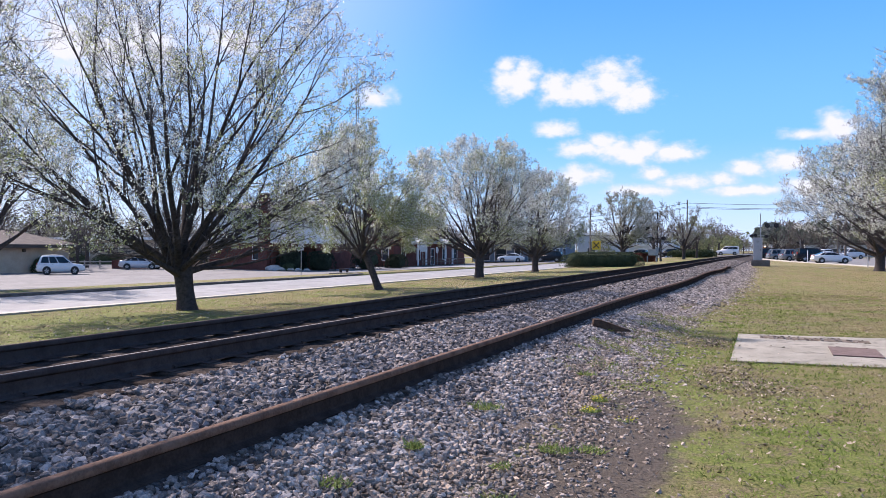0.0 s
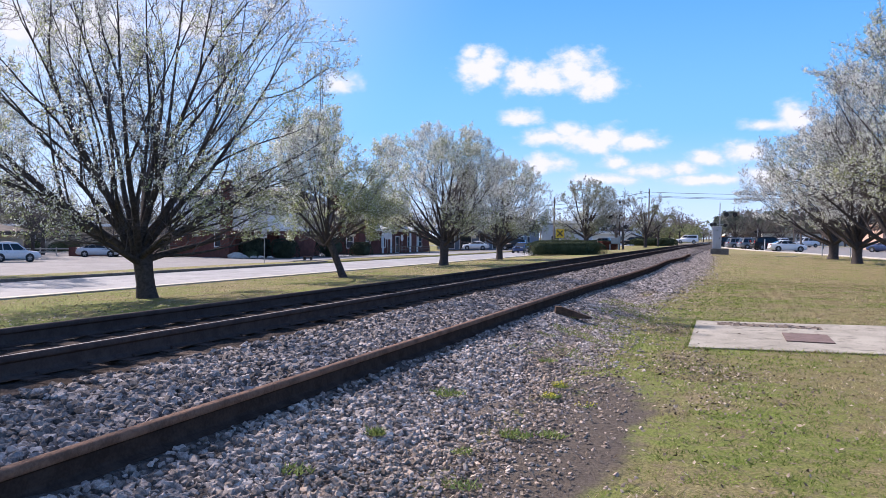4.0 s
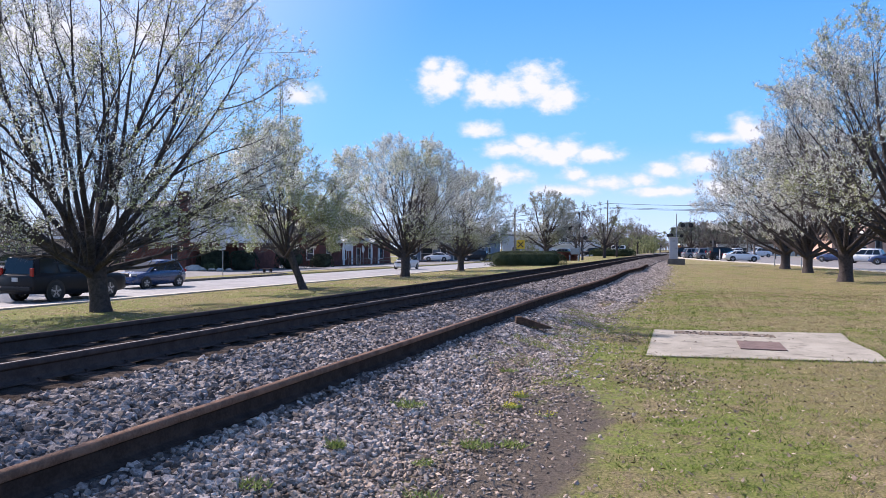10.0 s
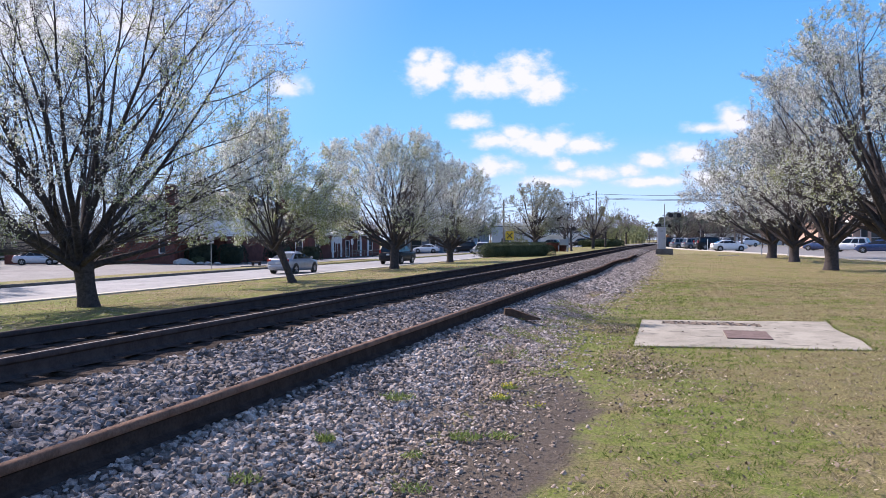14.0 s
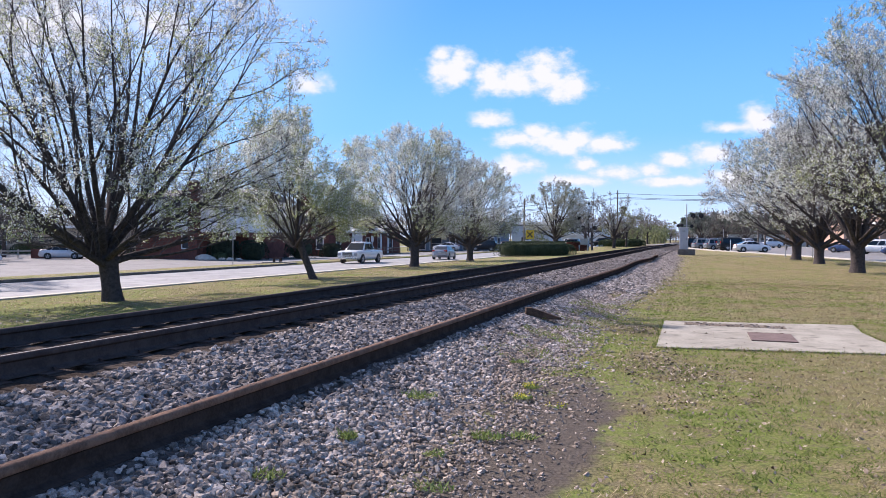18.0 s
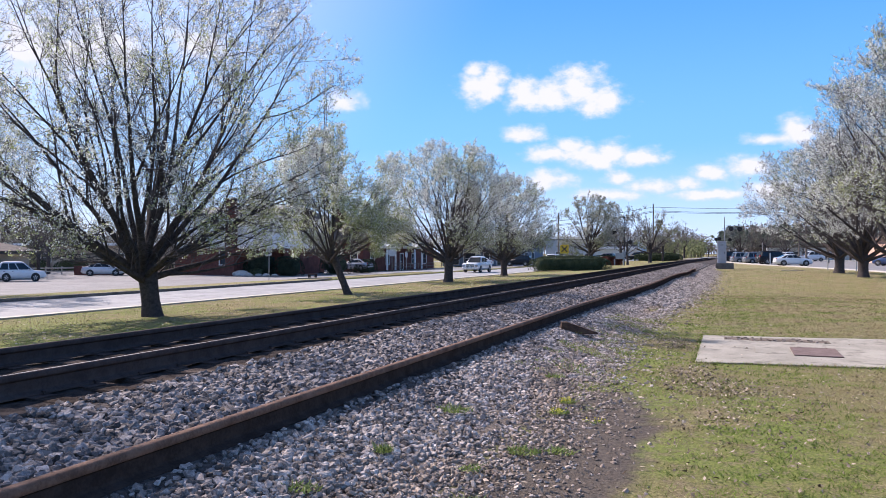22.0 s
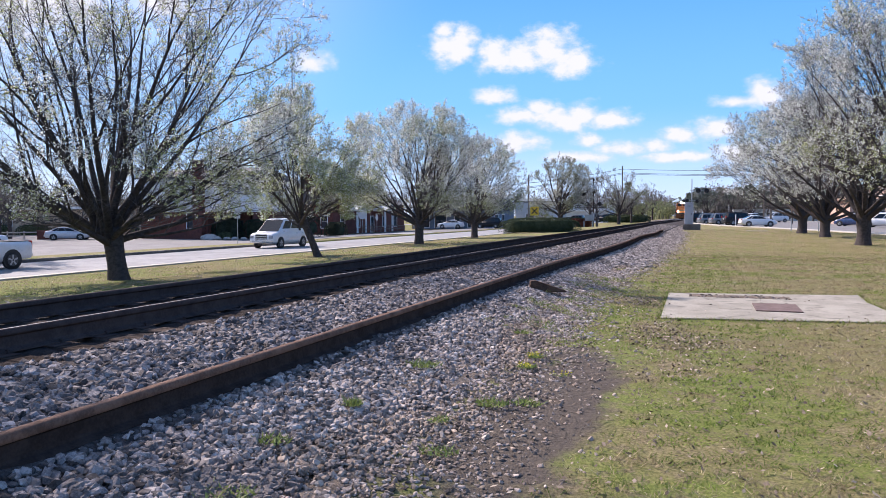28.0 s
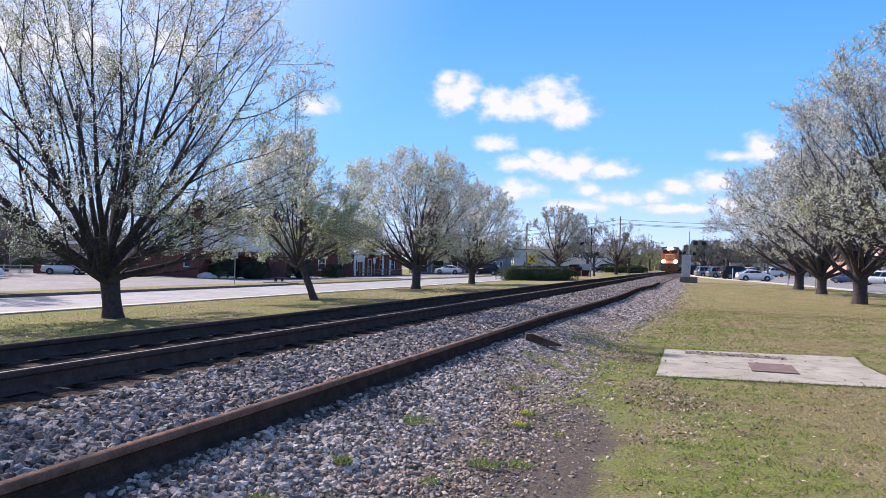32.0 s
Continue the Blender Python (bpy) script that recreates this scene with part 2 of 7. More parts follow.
# oil-stained bed, darkened further for the shade that the rails throw
OILY_SHADED_BED = material("oily_shaded_ballast", ((0.035, 0.03, 0.028), (0.07, 0.06, 0.056)), 14.0, 0.95, bump=0.04, bump_scale=17, spec=0.0)
CHIP = material("brown_stone_chip", ((0.17, 0.13, 0.105), (0.40, 0.335, 0.285)), 9.0, 0.9, island=0.6, spec=0.2)
BALLAST_BED = material("ballast_bed", ((0.032, 0.028, 0.026), (0.12, 0.105, 0.10), (0.09, 0.07, 0.058)), 14.0, 0.95, bump=0.06, bump_scale=17, fine=30, spec=0.05)
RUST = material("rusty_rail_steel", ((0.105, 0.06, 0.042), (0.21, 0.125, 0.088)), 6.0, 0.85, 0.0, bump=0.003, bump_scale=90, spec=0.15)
# the web and foot face away from the sun: their shade is in this colour
RUST_SHADED = material("shaded_rusty_rail_web", ((0.038, 0.027, 0.024), (0.066, 0.047, 0.040)), 6.0, 0.95, bump=0.003, bump_scale=80, spec=0.0)
RAIL_DARK = material("dark_rail_steel", ((0.052, 0.040, 0.038), (0.080, 0.062, 0.057)), 5.0, 0.95, bump=0.003, bump_scale=80, spec=0.0)
MAST_STEEL = material("galvanised_mast_steel", ((0.17, 0.175, 0.18), (0.25, 0.255, 0.26)), 3.0, 0.7)
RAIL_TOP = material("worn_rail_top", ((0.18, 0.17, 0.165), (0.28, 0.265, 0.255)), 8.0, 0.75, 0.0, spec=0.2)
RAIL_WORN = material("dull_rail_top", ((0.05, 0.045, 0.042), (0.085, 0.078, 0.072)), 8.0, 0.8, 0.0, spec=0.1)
TIE_WOOD = material("weathered_tie_wood", ((0.038, 0.031, 0.028), (0.095, 0.077, 0.066)), 7.0, 0.95, bump=0.008, spread=0.35, spec=0.0)
ASPHALT = material("asphalt", ((0.22, 0.222, 0.225), (0.31, 0.313, 0.316), (0.19, 0.192, 0.194)), 0.6, 0.85, bump=0.004, bump_scale=120, fine=50, spec=0.3)
LOT = material("car_park_surface", ((0.145, 0.14, 0.136), (0.205, 0.199, 0.193), (0.125, 0.12, 0.117)), 0.5, 0.9, bump=0.004, bump_scale=90, fine=40)
CONCRETE = material("concrete", ((0.252, 0.234, 0.195), (0.357, 0.332, 0.28), (0.18, 0.166, 0.138)), 1.6, 0.95, bump=0.004, bump_scale=60, fine=24, spec=0.1)
# kerb concrete darkened for the shade on its face towards the walker
KERB_SHADED = material("shaded_kerb", ((0.10, 0.09, 0.08), (0.19, 0.175, 0.16)), 2.5, 0.9, bump=0.004)
KERB = material("kerb_concrete", ((0.36, 0.335, 0.29), (0.50, 0.47, 0.41)), 2.5, 0.9, bump=0.004)
BARK = material("pear_bark", ((0.045, 0.039, 0.040), (0.086, 0.075, 0.074)), 9.0, 0.95, bump=0.02, bump_scale=26, spec=0.1)
TWIG = material("pear_twigs", ((0.066, 0.060, 0.064), (0.12, 0.11, 0.114)), 3.0, 0.95, spec=0.15)
BLOSSOM = material("pear_blossom", ((0.63, 0.655, 0.63), (0.76, 0.785, 0.76), (0.56, 0.60, 0.46)), 0.9, 0.8, island=0.18, through_light=0.45)
LEAFY = material("pear_young_leaf", ((0.28, 0.34, 0.14), (0.44, 0.48, 0.25)), 1.2, 0.7, island=0.3, through_light=0.45)
FAR_TWIG = material("far_bare_twigs", ((0.13, 0.11, 0.10), (0.21, 0.18, 0.165)), 0.4, 0.95)
FAR_LEAF = material("far_spring_leaf", ((0.14, 0.17, 0.08), (0.25, 0.27, 0.14)), 0.3, 0.9, island=0.35, through_light=0.35)
PINE = material("pine_needles", ((0.12, 0.145, 0.115), (0.19, 0.215, 0.175)), 0.5, 0.9, island=0.3, through_light=0.15)
HEDGE_LEAF = material("clipped_hedge_leaf", ((0.045, 0.062, 0.034), (0.085, 0.108, 0.06)), 1.5, 0.8, island=0.3, through_light=0.1, spec=0.15)

PAINT_WHITE = material("white_car_paint", ((0.62, 0.63, 0.64), (0.68, 0.69, 0.70)), 2.0, 0.3, coat=0.6)
PAINT_SILVER = material("silver_car_paint", ((0.27, 0.29, 0.34), (0.33, 0.355, 0.40)), 2.0, 0.35, 0.4, coat=0.4)
PAINT_BLUE = material("dark_blue_car_paint", ((0.02, 0.04, 0.11), (0.03, 0.055, 0.14)), 2.0, 0.25, coat=0.7)
PAINT_BLACK = material("black_car_paint", ((0.006, 0.007, 0.010), (0.012, 0.013, 0.017)), 2.0, 0.5, coat=0.05, spec=0.25)
PAINT_PALE = material("pale_silver_car_paint", ((0.50, 0.50, 0.53), (0.57, 0.57, 0.60)), 2.0, 0.3, 0.2, coat=0.5)
PAINT_GREY = material("grey_car_paint", ((0.14, 0.15, 0.16), (0.19, 0.20, 0.21)), 2.0, 0.3, 0.4, coat=0.6)
RUBBER = material("tyre_rubber", ((0.015, 0.015, 0.015), (0.03, 0.03, 0.03)), 20.0, 0.85)
ALLOY = material("wheel_alloy", ((0.38, 0.38, 0.39), (0.5, 0.5, 0.51)), 8.0, 0.4, 0.7)
RIM_DARK = material("dark_wheel_dish", ((0.05, 0.05, 0.052), (0.09, 0.09, 0.092)), 8.0, 0.6)
BLACK = material("black_plastic", ((0.012, 0.012, 0.013), (0.025, 0.025, 0.026)), 8.0, 0.6)
CHROME = material("chrome", ((0.55, 0.55, 0.56), (0.65, 0.65, 0.66)), 8.0, 0.25, 0.9)
GLASS = glass_material("dark_window_glass", (0.012, 0.016, 0.02), spec=0.38)
PANE = glass_material("house_window_glass", (0.05, 0.06, 0.07), 0.08)
LAMP_CLEAR = glass_material("clear_lamp_lens", (0.26, 0.28, 0.31), 0.1)
LAMP_RED = glass_material("red_lamp_lens", (0.32, 0.02, 0.015), 0.15)
SIGNAL_LENS = glass_material("dark_signal_lens", (0.03, 0.006, 0.006), 0.3)
BRICK = material("red_brick_wall", ((0.105, 0.042, 0.035), (0.155, 0.062, 0.05), (0.085, 0.038, 0.033)), 1.4, 0.9, bump=0.006, bump_scale=14, spec=0.2)
BRICK_TAN = material("tan_brick_wall", ((0.38, 0.31, 0.235), (0.46, 0.385, 0.30)), 1.2, 0.9, bump=0.005, bump_scale=14)
BRICK_ORANGE = material("orange_brick_wall", ((0.40, 0.26, 0.20), (0.50, 0.34, 0.265)), 1.2, 0.9, bump=0.005, bump_scale=14)
SIDING = material("white_siding", ((0.60, 0.63, 0.68), (0.70, 0.73, 0.77)), 1.0, 0.7)
ROOF = material("grey_shingle_roof", ((0.085, 0.085, 0.09), (0.14, 0.14, 0.145)), 1.5, 0.95, bump=0.01, bump_scale=9)
ROOF_BROWN = material("brown_shingle_roof", ((0.075, 0.06, 0.052), (0.12, 0.098, 0.085)), 1.5, 0.95, bump=0.01, bump_scale=9)
TRIM = material("white_trim_paint", ((0.66, 0.66, 0.65), (0.76, 0.76, 0.75)), 2.0, 0.6)
DARK_TRIM = material("dark_brown_trim", ((0.035, 0.028, 0.024), (0.06, 0.05, 0.042)), 2.0, 0.7)
BLUE_WALL = material("blue_grey_painted_wall", ((0.12, 0.17, 0.24), (0.17, 0.22, 0.30)), 1.2, 0.85)
GREY_WALL = material("pale_grey_wall", ((0.42, 0.44, 0.46), (0.50, 0.52, 0.54)), 0.8, 0.85)
SILVER_METAL = material("aluminium_cabinet", ((0.38, 0.39, 0.43), (0.45, 0.465, 0.50)), 1.5, 0.5, 0.3)
GALV = material("galvanised_steel", ((0.30, 0.31, 0.32), (0.42, 0.43, 0.44)), 6.0, 0.5, 0.6)
POLE_WOOD = material("utility_pole_wood", ((0.12, 0.095, 0.075), (0.19, 0.155, 0.13)), 3.0, 0.95, bump=0.01)
SIGN_YELLOW = material("yellow_sign_sheet", ((0.70, 0.42, 0.02), (0.76, 0.48, 0.03)), 3.0, 0.5)
SIGN_GREY = material("bare_sign_back", ((0.42, 0.43, 0.44), (0.52, 0.53, 0.54)), 3.0, 0.5, 0.3)
HATCH_RUST = material("rusty_steel_hatch", ((0.10, 0.064, 0.054), (0.17, 0.115, 0.098)), 7.0, 0.85, bump=0.003)
ROCK = material("pale_rock", ((0.30, 0.28, 0.26), (0.46, 0.44, 0.41)), 2.0, 0.9, bump=0.03, bump_scale=8)
FENCE_WOOD = material("pale_fence_wood", ((0.40, 0.36, 0.30), (0.52, 0.48, 0.41)), 3.0, 0.9)
ORANGE = material("orange_locomotive_paint", ((0.21, 0.08, 0.03), (0.29, 0.115, 0.043)), 0.8, 0.55, spec=0.2)
LOCO_DARK = material("dark_green_locomotive_paint", ((0.03, 0.035, 0.03), (0.055, 0.06, 0.05)), 0.8, 0.5)
WAGON = material("brown_wagon_paint", ((0.10, 0.055, 0.04), (0.16, 0.09, 0.065)), 0.6, 0.8)
HEADLIGHT = glow("lit_headlight", (1.0, 0.85, 0.6), 35.0)
BLADE_STRAW = material("straw_grass", ((0.21, 0.168, 0.095), (0.45, 0.375, 0.235)), 2.2, 0.9, island=0.42, through_light=0.3, spec=0.1)
BLADE_GREEN = material("green_grass", ((0.085, 0.14, 0.024), (0.225, 0.295, 0.065)), 1.8, 0.85, island=0.42, through_light=0.3, spec=0.1)
DRY_LEAF = material("dry_leaf", ((0.21, 0.165, 0.125), (0.44, 0.37, 0.29)), 5.0, 1.0, island=0.6, spec=0.1)
LEAF_MOULD = material("decaying_leaf", ((0.11, 0.085, 0.064), (0.23, 0.185, 0.145)), 5.0, 1.0, island=0.5, spec=0.1)
WEED = material("weed_leaf", ((0.13, 0.185, 0.045), (0.24, 0.295, 0.085)), 6.0, 0.7, island=0.35, through_light=0.3)
WEED_FLOWER = material("yellow_weed_flower", ((0.46, 0.42, 0.04), (0.56, 0.52, 0.07)), 6.0, 0.7, island=0.2, through_light=0.3)

# ---- helpers for building ----


def mesh_of(name, verts, faces, materials, slots=None, smooth=False):
    """A mesh from numpy arrays: faces is a list of (n, k) index arrays."""
    me = bpy.data.meshes.new(name)
    faces = [np.asarray(f, np.int32) for f in faces if len(f)]
    count = sum(len(f) for f in faces)
    loops = np.concatenate([f.ravel() for f in faces])
    sizes = np.concatenate([np.full(len(f), f.shape[1], np.int32) for f in faces])
    me.vertices.add(len(verts))
    me.vertices.foreach_set("co", np.asarray(verts, np.float32).ravel())
    me.loops.add(len(loops))
    me.loops.foreach_set("vertex_index", loops)
    me.polygons.add(count)
    me.polygons.foreach_set("loop_start", np.concatenate([[0], np.cumsum(sizes)[:-1]]).astype(np.int32))
    for m in materials:
        me.materials.append(m)
    if slots is not None:
        me.polygons.foreach_set("material_index", np.asarray(slots, np.int32))
    me.polygons.foreach_set("use_smooth", np.full(count, smooth))
    me.update(calc_edges=True)
    me.validate()
    return me


def child(name, me, parent, m=None, label=""):
    ob = new(name, me)
    ob.parent = parent
    if m is not None:
        ob.matrix_basis = m
    return tagged(ob, label) if label else ob


def done(bm, name, mat, smooth=False):
    me = bpy.data.meshes.new(name)
    bm.normal_update()
    bm.to_mesh(me)
    bm.free()
    for m in mat if isinstance(mat, (list, tuple)) else [mat]:
        me.materials.append(m)
    me.polygons.foreach_set("use_smooth", np.full(len(me.polygons), smooth))
    return me


def part(name, bm, mat, parent, label="", m=None, smooth=False):
    """Links a bmesh as one mesh object under a thing or part."""
    return child(name, done(bm, name, mat, smooth), parent, m, label)


def box(sx, sy, sz, at=(0, 0, 0), bevel=0.0, bm=None):
    """A box centred in x and y that stands on at, its edges rounded."""
    bm = bm or bmesh.new()
    r = bmesh.ops.create_cube(bm, size=1.0, matrix=Matrix.Translation((at[0], at[1], at[2] + sz / 2)) @ Matrix.Diagonal((sx, sy, sz, 1)))
    if bevel:
        es = list({e for v in r["verts"] for e in v.link_edges})
        bmesh.ops.bevel(bm, geom=es, offset=bevel, segments=1, affect="EDGES")
    return bm


def tube(r0, r1, h, at=(0, 0, 0), seg=10, bm=None, turn=None):
    bm = bm or bmesh.new()
    m = Matrix.Translation(at) @ (turn or Matrix.Identity(4)) @ Matrix.Translation((0, 0, h / 2))
    bmesh.ops.create_cone(bm, cap_ends=True, segments=seg, radius1=r0, radius2=r1, depth=h, matrix=m)
    return bm


def prism(outline, depth, axis="y", bm=None):
    """A plate with the outline in x, z (or y, z), depth thick."""
    bm = bm or bmesh.new()
    a = [bm.verts.new((p, -depth / 2, q) if axis == "y" else (-depth / 2, p, q)) for p, q in outline]
    b = [bm.verts.new((p, depth / 2, q) if axis == "y" else (depth / 2, p, q)) for p, q in outline]
    bm.faces.new(a), bm.faces.new(b[::-1])
    for i in range(len(a)):
        j = (i + 1) % len(a)
        bm.faces.new((a[i], b[i], b[j], a[j]))
    bmesh.ops.recalc_face_normals(bm, faces=bm.faces)
    return bm


def thing(name, label, category, m=None, group="", kind=""):
    ob = new(name)
    ob.empty_display_size = 0.3
    if m is not None:
        ob.matrix_basis = m
    return tagged(ob, label, category, group, kind)


# ---- the lie of the land ----
RAIL_Z, TRACK_X = 0.65, -5.975
PROFILE = ((-400, -1.1), (-46, -1.1), (-32.6, -0.60), (-31.05, -0.60), (-31.0, -0.75), (-22.9, -0.75), (-22.6, -0.64), (-14.0, -0.45), (-9.6, -0.25), (-8.0, 0.30), (-3.0, 0.12), (-2.3, 0.08), (-1.4, 0.02), (-0.4, 0.0), (400, 0.0))


def ground_z(x, y):
    px, pz = zip(*PROFILE)
    z = np.interp(x, px, pz)
    # the street rises to the level crossing and the land levels out far off
    f = np.clip((np.asarray(y, float) - 105) / 60, 0, 1)
    f = f * f * (3 - 2 * f)
    level = np.interp(x, (-400, -60, -24, -9, -3, 3, 400), (-0.9, -0.8, -0.3, 0.42, 0.42, 0.02, 0.0))
    return z * (1 - f) + level * f


def sheet(name, xs, ys, lift, mat, label, kind="structure", category="", rough=0.0):
    X, Y = np.meshgrid(xs, ys)
    Z = ground_z(X, Y) + lift
    if rough:
        Z = Z + rough * np.random.default_rng(3).normal(size=Z.shape)
    n, k = X.shape
    i = np.arange(n * k).reshape(n, k)
    f = np.stack([i[:-1, :-1], i[:-1, 1:], i[1:, 1:], i[1:, :-1]], -1).reshape(-1, 4)
    ob = new(name, mesh_of(name, np.stack([X, Y, Z], -1).reshape(-1, 3), [f], [mat], smooth=True))
    return tagged(ob, label, category, kind=kind)


xs = np.unique(np.concatenate([[-3000, -1500, -700, -400, -200, -120, -80, -60], np.arange(-50, -32, 2.0), [-32.6, -31.05, -31.0, -30, -26, -22.9, -22.6], np.arange(-22, -10, 1.0), [-9.6, -8.8, -8.0, -5, -3.0], np.arange(-2.6, 0, 0.15), np.arange(0, 8, 0.5), [10, 14, 20, 30, 50, 80, 120, 200, 400, 800, 1500, 3000]]))
ys = np.unique(np.concatenate([[-600, -200, -80, -30, -12, -5], np.arange(0, 20, 0.5), np.arange(20, 60, 2.0), np.arange(60, 130, 4.0), [140, 160, 200, 300, 500, 900, 1600, 3000, 4500]]))
sheet("ground", xs, ys, 0.0, LAWN, "patchy winter lawn of straw and fresh green", category="lawn")

# ---- railway ----


def rail_section(height=0.186):
    k = height / 0.186
    half = [(0.076, 0.0), (0.076, 0.011), (0.016, 0.03), (0.009, 0.045), (0.009, 0.120), (0.034, 0.135), (0.039, 0.143), (0.039, 0.164), (0.034, 0.177), (0.026, 0.184), (0.012, 0.186)]
    return np.array([(x, z * k) for x, z in half] + [(-0.004, height)] + [(-x, z * k) for x, z in half[::-1]])


def rail_mesh(name, line, mats, top):
    """A rail swept along the points of line (x, y, z of the foot)."""
    sec, line = rail_section(), np.asarray(line, float)
    d = np.gradient(line, axis=0)
    d /= np.linalg.norm(d, axis=1)[:, None]
    side = np.stack([d[:, 1], -d[:, 0], 0 * d[:, 0]], 1)
    side /= np.linalg.norm(side, axis=1)[:, None]
    up = np.cross(side, d)
    V = line[:, None] + side[:, None] * sec[None, :, :1] + up[:, None] * sec[None, :, 1:]
    n, k = len(line), len(sec)
    i = np.arange(n * k).reshape(n, k)
    j = np.roll(i, -1, axis=1)
    f = np.stack([i[:-1], j[:-1], j[1:], i[1:]], -1)
    slots = np.tile([1 if q in top else 0 for q in range(k)], n - 1)
    me = mesh_of(name, V.reshape(-1, 3), [f.reshape(-1, 4), i[:1], i[-1:, ::-1]], mats, np.concatenate([slots, [0, 0]]))
    return me


def bearing_off(y):
    """The track bears a little to the right before the level crossing."""
    return np.interp(y, (90, 105, 122, 141, 900), (0.0, 0.12, 0.5, 0.85, 1.15))


track = thing("railway_track", "single railway track on grey ballast with wooden ties", "railway track", kind="structure")
along = np.concatenate([np.arange(-15, 60, 1.5), np.arange(60, 150, 4), np.arange(150, 900, 25)])
for x in (TRACK_X + 0.7525, TRACK_X - 0.7525):
    wob = 0.006 * np.sin(along * 0.9 + x)
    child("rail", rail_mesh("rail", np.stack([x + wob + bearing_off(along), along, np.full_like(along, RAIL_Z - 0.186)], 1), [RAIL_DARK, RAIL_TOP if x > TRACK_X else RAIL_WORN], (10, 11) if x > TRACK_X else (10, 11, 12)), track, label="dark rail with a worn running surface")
# the loose rail that lies beside the track, its far end snaking
loose_line = [(-3.17, y, 0.315) for y in np.arange(-12, 14, 1.0)]
loose_line += [(-3.17, 15, 0.315), (-3.16, 17, 0.315), (-3.1, 19.5, 0.315), (-3.0, 23, 0.315), (-2.92, 27, 0.315), (-2.9, 31, 0.315), (-2.95, 35, 0.315), (-3.0, 38, 0.315), (-2.95, 42, 0.315), (-2.75, 46, 0.31), (-2.72, 50, 0.31), (-2.85, 54, 0.30), (-2.75, 58, 0.30)]
loose = thing("loose_rail", "long rusty replacement rail lying loose on the ballast", "rail")
whole = rail_mesh("loose_rail", loose_line, [RUST_SHADED, RUST], tuple(range(5, 17)))
# the head keeps plain rust, the web takes the rust darkened for shade
for name, slot, label in (("rail_head", 1, "rust-brown rail head"), ("rail_web", 0, "rail web and foot darkened for shade")):
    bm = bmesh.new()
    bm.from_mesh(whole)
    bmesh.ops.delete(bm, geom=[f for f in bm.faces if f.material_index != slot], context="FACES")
    part(name, bm, [RUST_SHADED, RUST], loose, label, smooth=name == "rail_head")

tie_bm = box(2.6, 0.225, 0.18, (0, 0, 0), 0.012)
tie_mesh = done(tie_bm, "tie", TIE_WOOD)
plate_mesh = done(box(0.34, 0.19, 0.014, (0, 0, 0), 0.003), "tie_plate", RAIL_DARK)
spike_bm = box(0.016, 0.016, 0.03, (0, 0, 0))
box(0.032, 0.03, 0.012, (0.006, 0, 0.03), 0.004, spike_bm)
spike_mesh = done(spike_bm, "spike", RAIL_DARK)
rng = np.random.default_rng(11)
for i in range(190):
    y = -8 + i * 0.51
    if y > 88:
        break
    tie = child("tie", tie_mesh, track, pose(TRACK_X + rng.normal(0, 0.02), y + rng.normal(0, 0.015), RAIL_Z - 0.186 - 0.194 + rng.normal(0, 0.004), 0, 0, rng.normal(0, 0.6)))
    if -1 < y < 24:
        for x in (0.7525, -0.7525):
            child("tie_plate", plate_mesh, tie, pose(x, 0, 0.18))
            if x > 0:
                for dx in (0.095, -0.095):
                    child("spike", spike_mesh, tie, pose(x + dx, 0.05 * (1 if dx > 0 else -1), 0.185, 0, 0, 0 if dx < 0 else 180))


def bed_z(x, y):
    """The ballast's surface."""
    return np.interp(x, (-10.2, -8.6, -7.5, -4.45, -3.9, -3.2, -3.06, -2.97, -2.6, -2.3, -1.9, -1.5, -0.6), (-0.32, 0.36, 0.435, 0.435, 0.40, 0.325, 0.315, 0.285, 0.225, 0.18, 0.11, 0.04, -0.10))


def bed_shift(x, y):
    """The shoulder narrows along the track."""
    wave = 0.16 * np.sin(y * 0.9) + 0.12 * np.sin(y * 2.3 + 1.0) + 0.08 * np.sin(y * 5.1)
    return (np.interp(y, (0, 5, 8, 15, 20, 26, 35, 60, 90), (-0.35, -0.4, -0.5, -0.9, -0.75, -0.5, -0.45, -0.65, -1.0)) + wave * np.interp(y, (6, 14), (0, 1))) * np.clip((x + 2.9) / 1.9, 0, 1)


bx = np.unique(np.concatenate([np.arange(-10.2, -7.4, 0.25), [-7.1, -6.7, -6.0, -5.2, -4.95, -4.75], np.arange(-4.6, -0.5, 0.12), [-3.2, -3.06, -2.97]]))
by = np.concatenate([np.arange(-12, 30, 0.3), np.arange(30, 100, 1.5), [100, 104, 112, 120, 130, 141, 180, 300, 600, 900]])
X, Y = np.meshgrid(bx, by)
shift = bed_shift(X, Y)
Z = bed_z(X, Y) + np.random.default_rng(5).normal(0, 0.012, X.shape) * (X > -9)
n, k = X.shape
i = np.arange(n * k).reshape(n, k)
ballast = new("ballast", mesh_of("ballast", np.stack([X + shift + bearing_off(Y), Y, Z], -1).reshape(-1, 3), [np.stack([i[:-1, :-1], i[:-1, 1:], i[1:, 1:], i[1:, :-1]], -1).reshape(-1, 4)], [BALLAST_BED, OILY_SHADED_BED, EARTHY_BED], np.repeat([((X[0, :-1] < -4.7) & (X[0, :-1] > -7.1)) + 2 * (X[0, :-1] > -2.55)], n - 1, axis=0).ravel(), smooth=True))
tagged(ballast, "bed of crushed grey stone under and beside the track", "ballast", kind="structure")


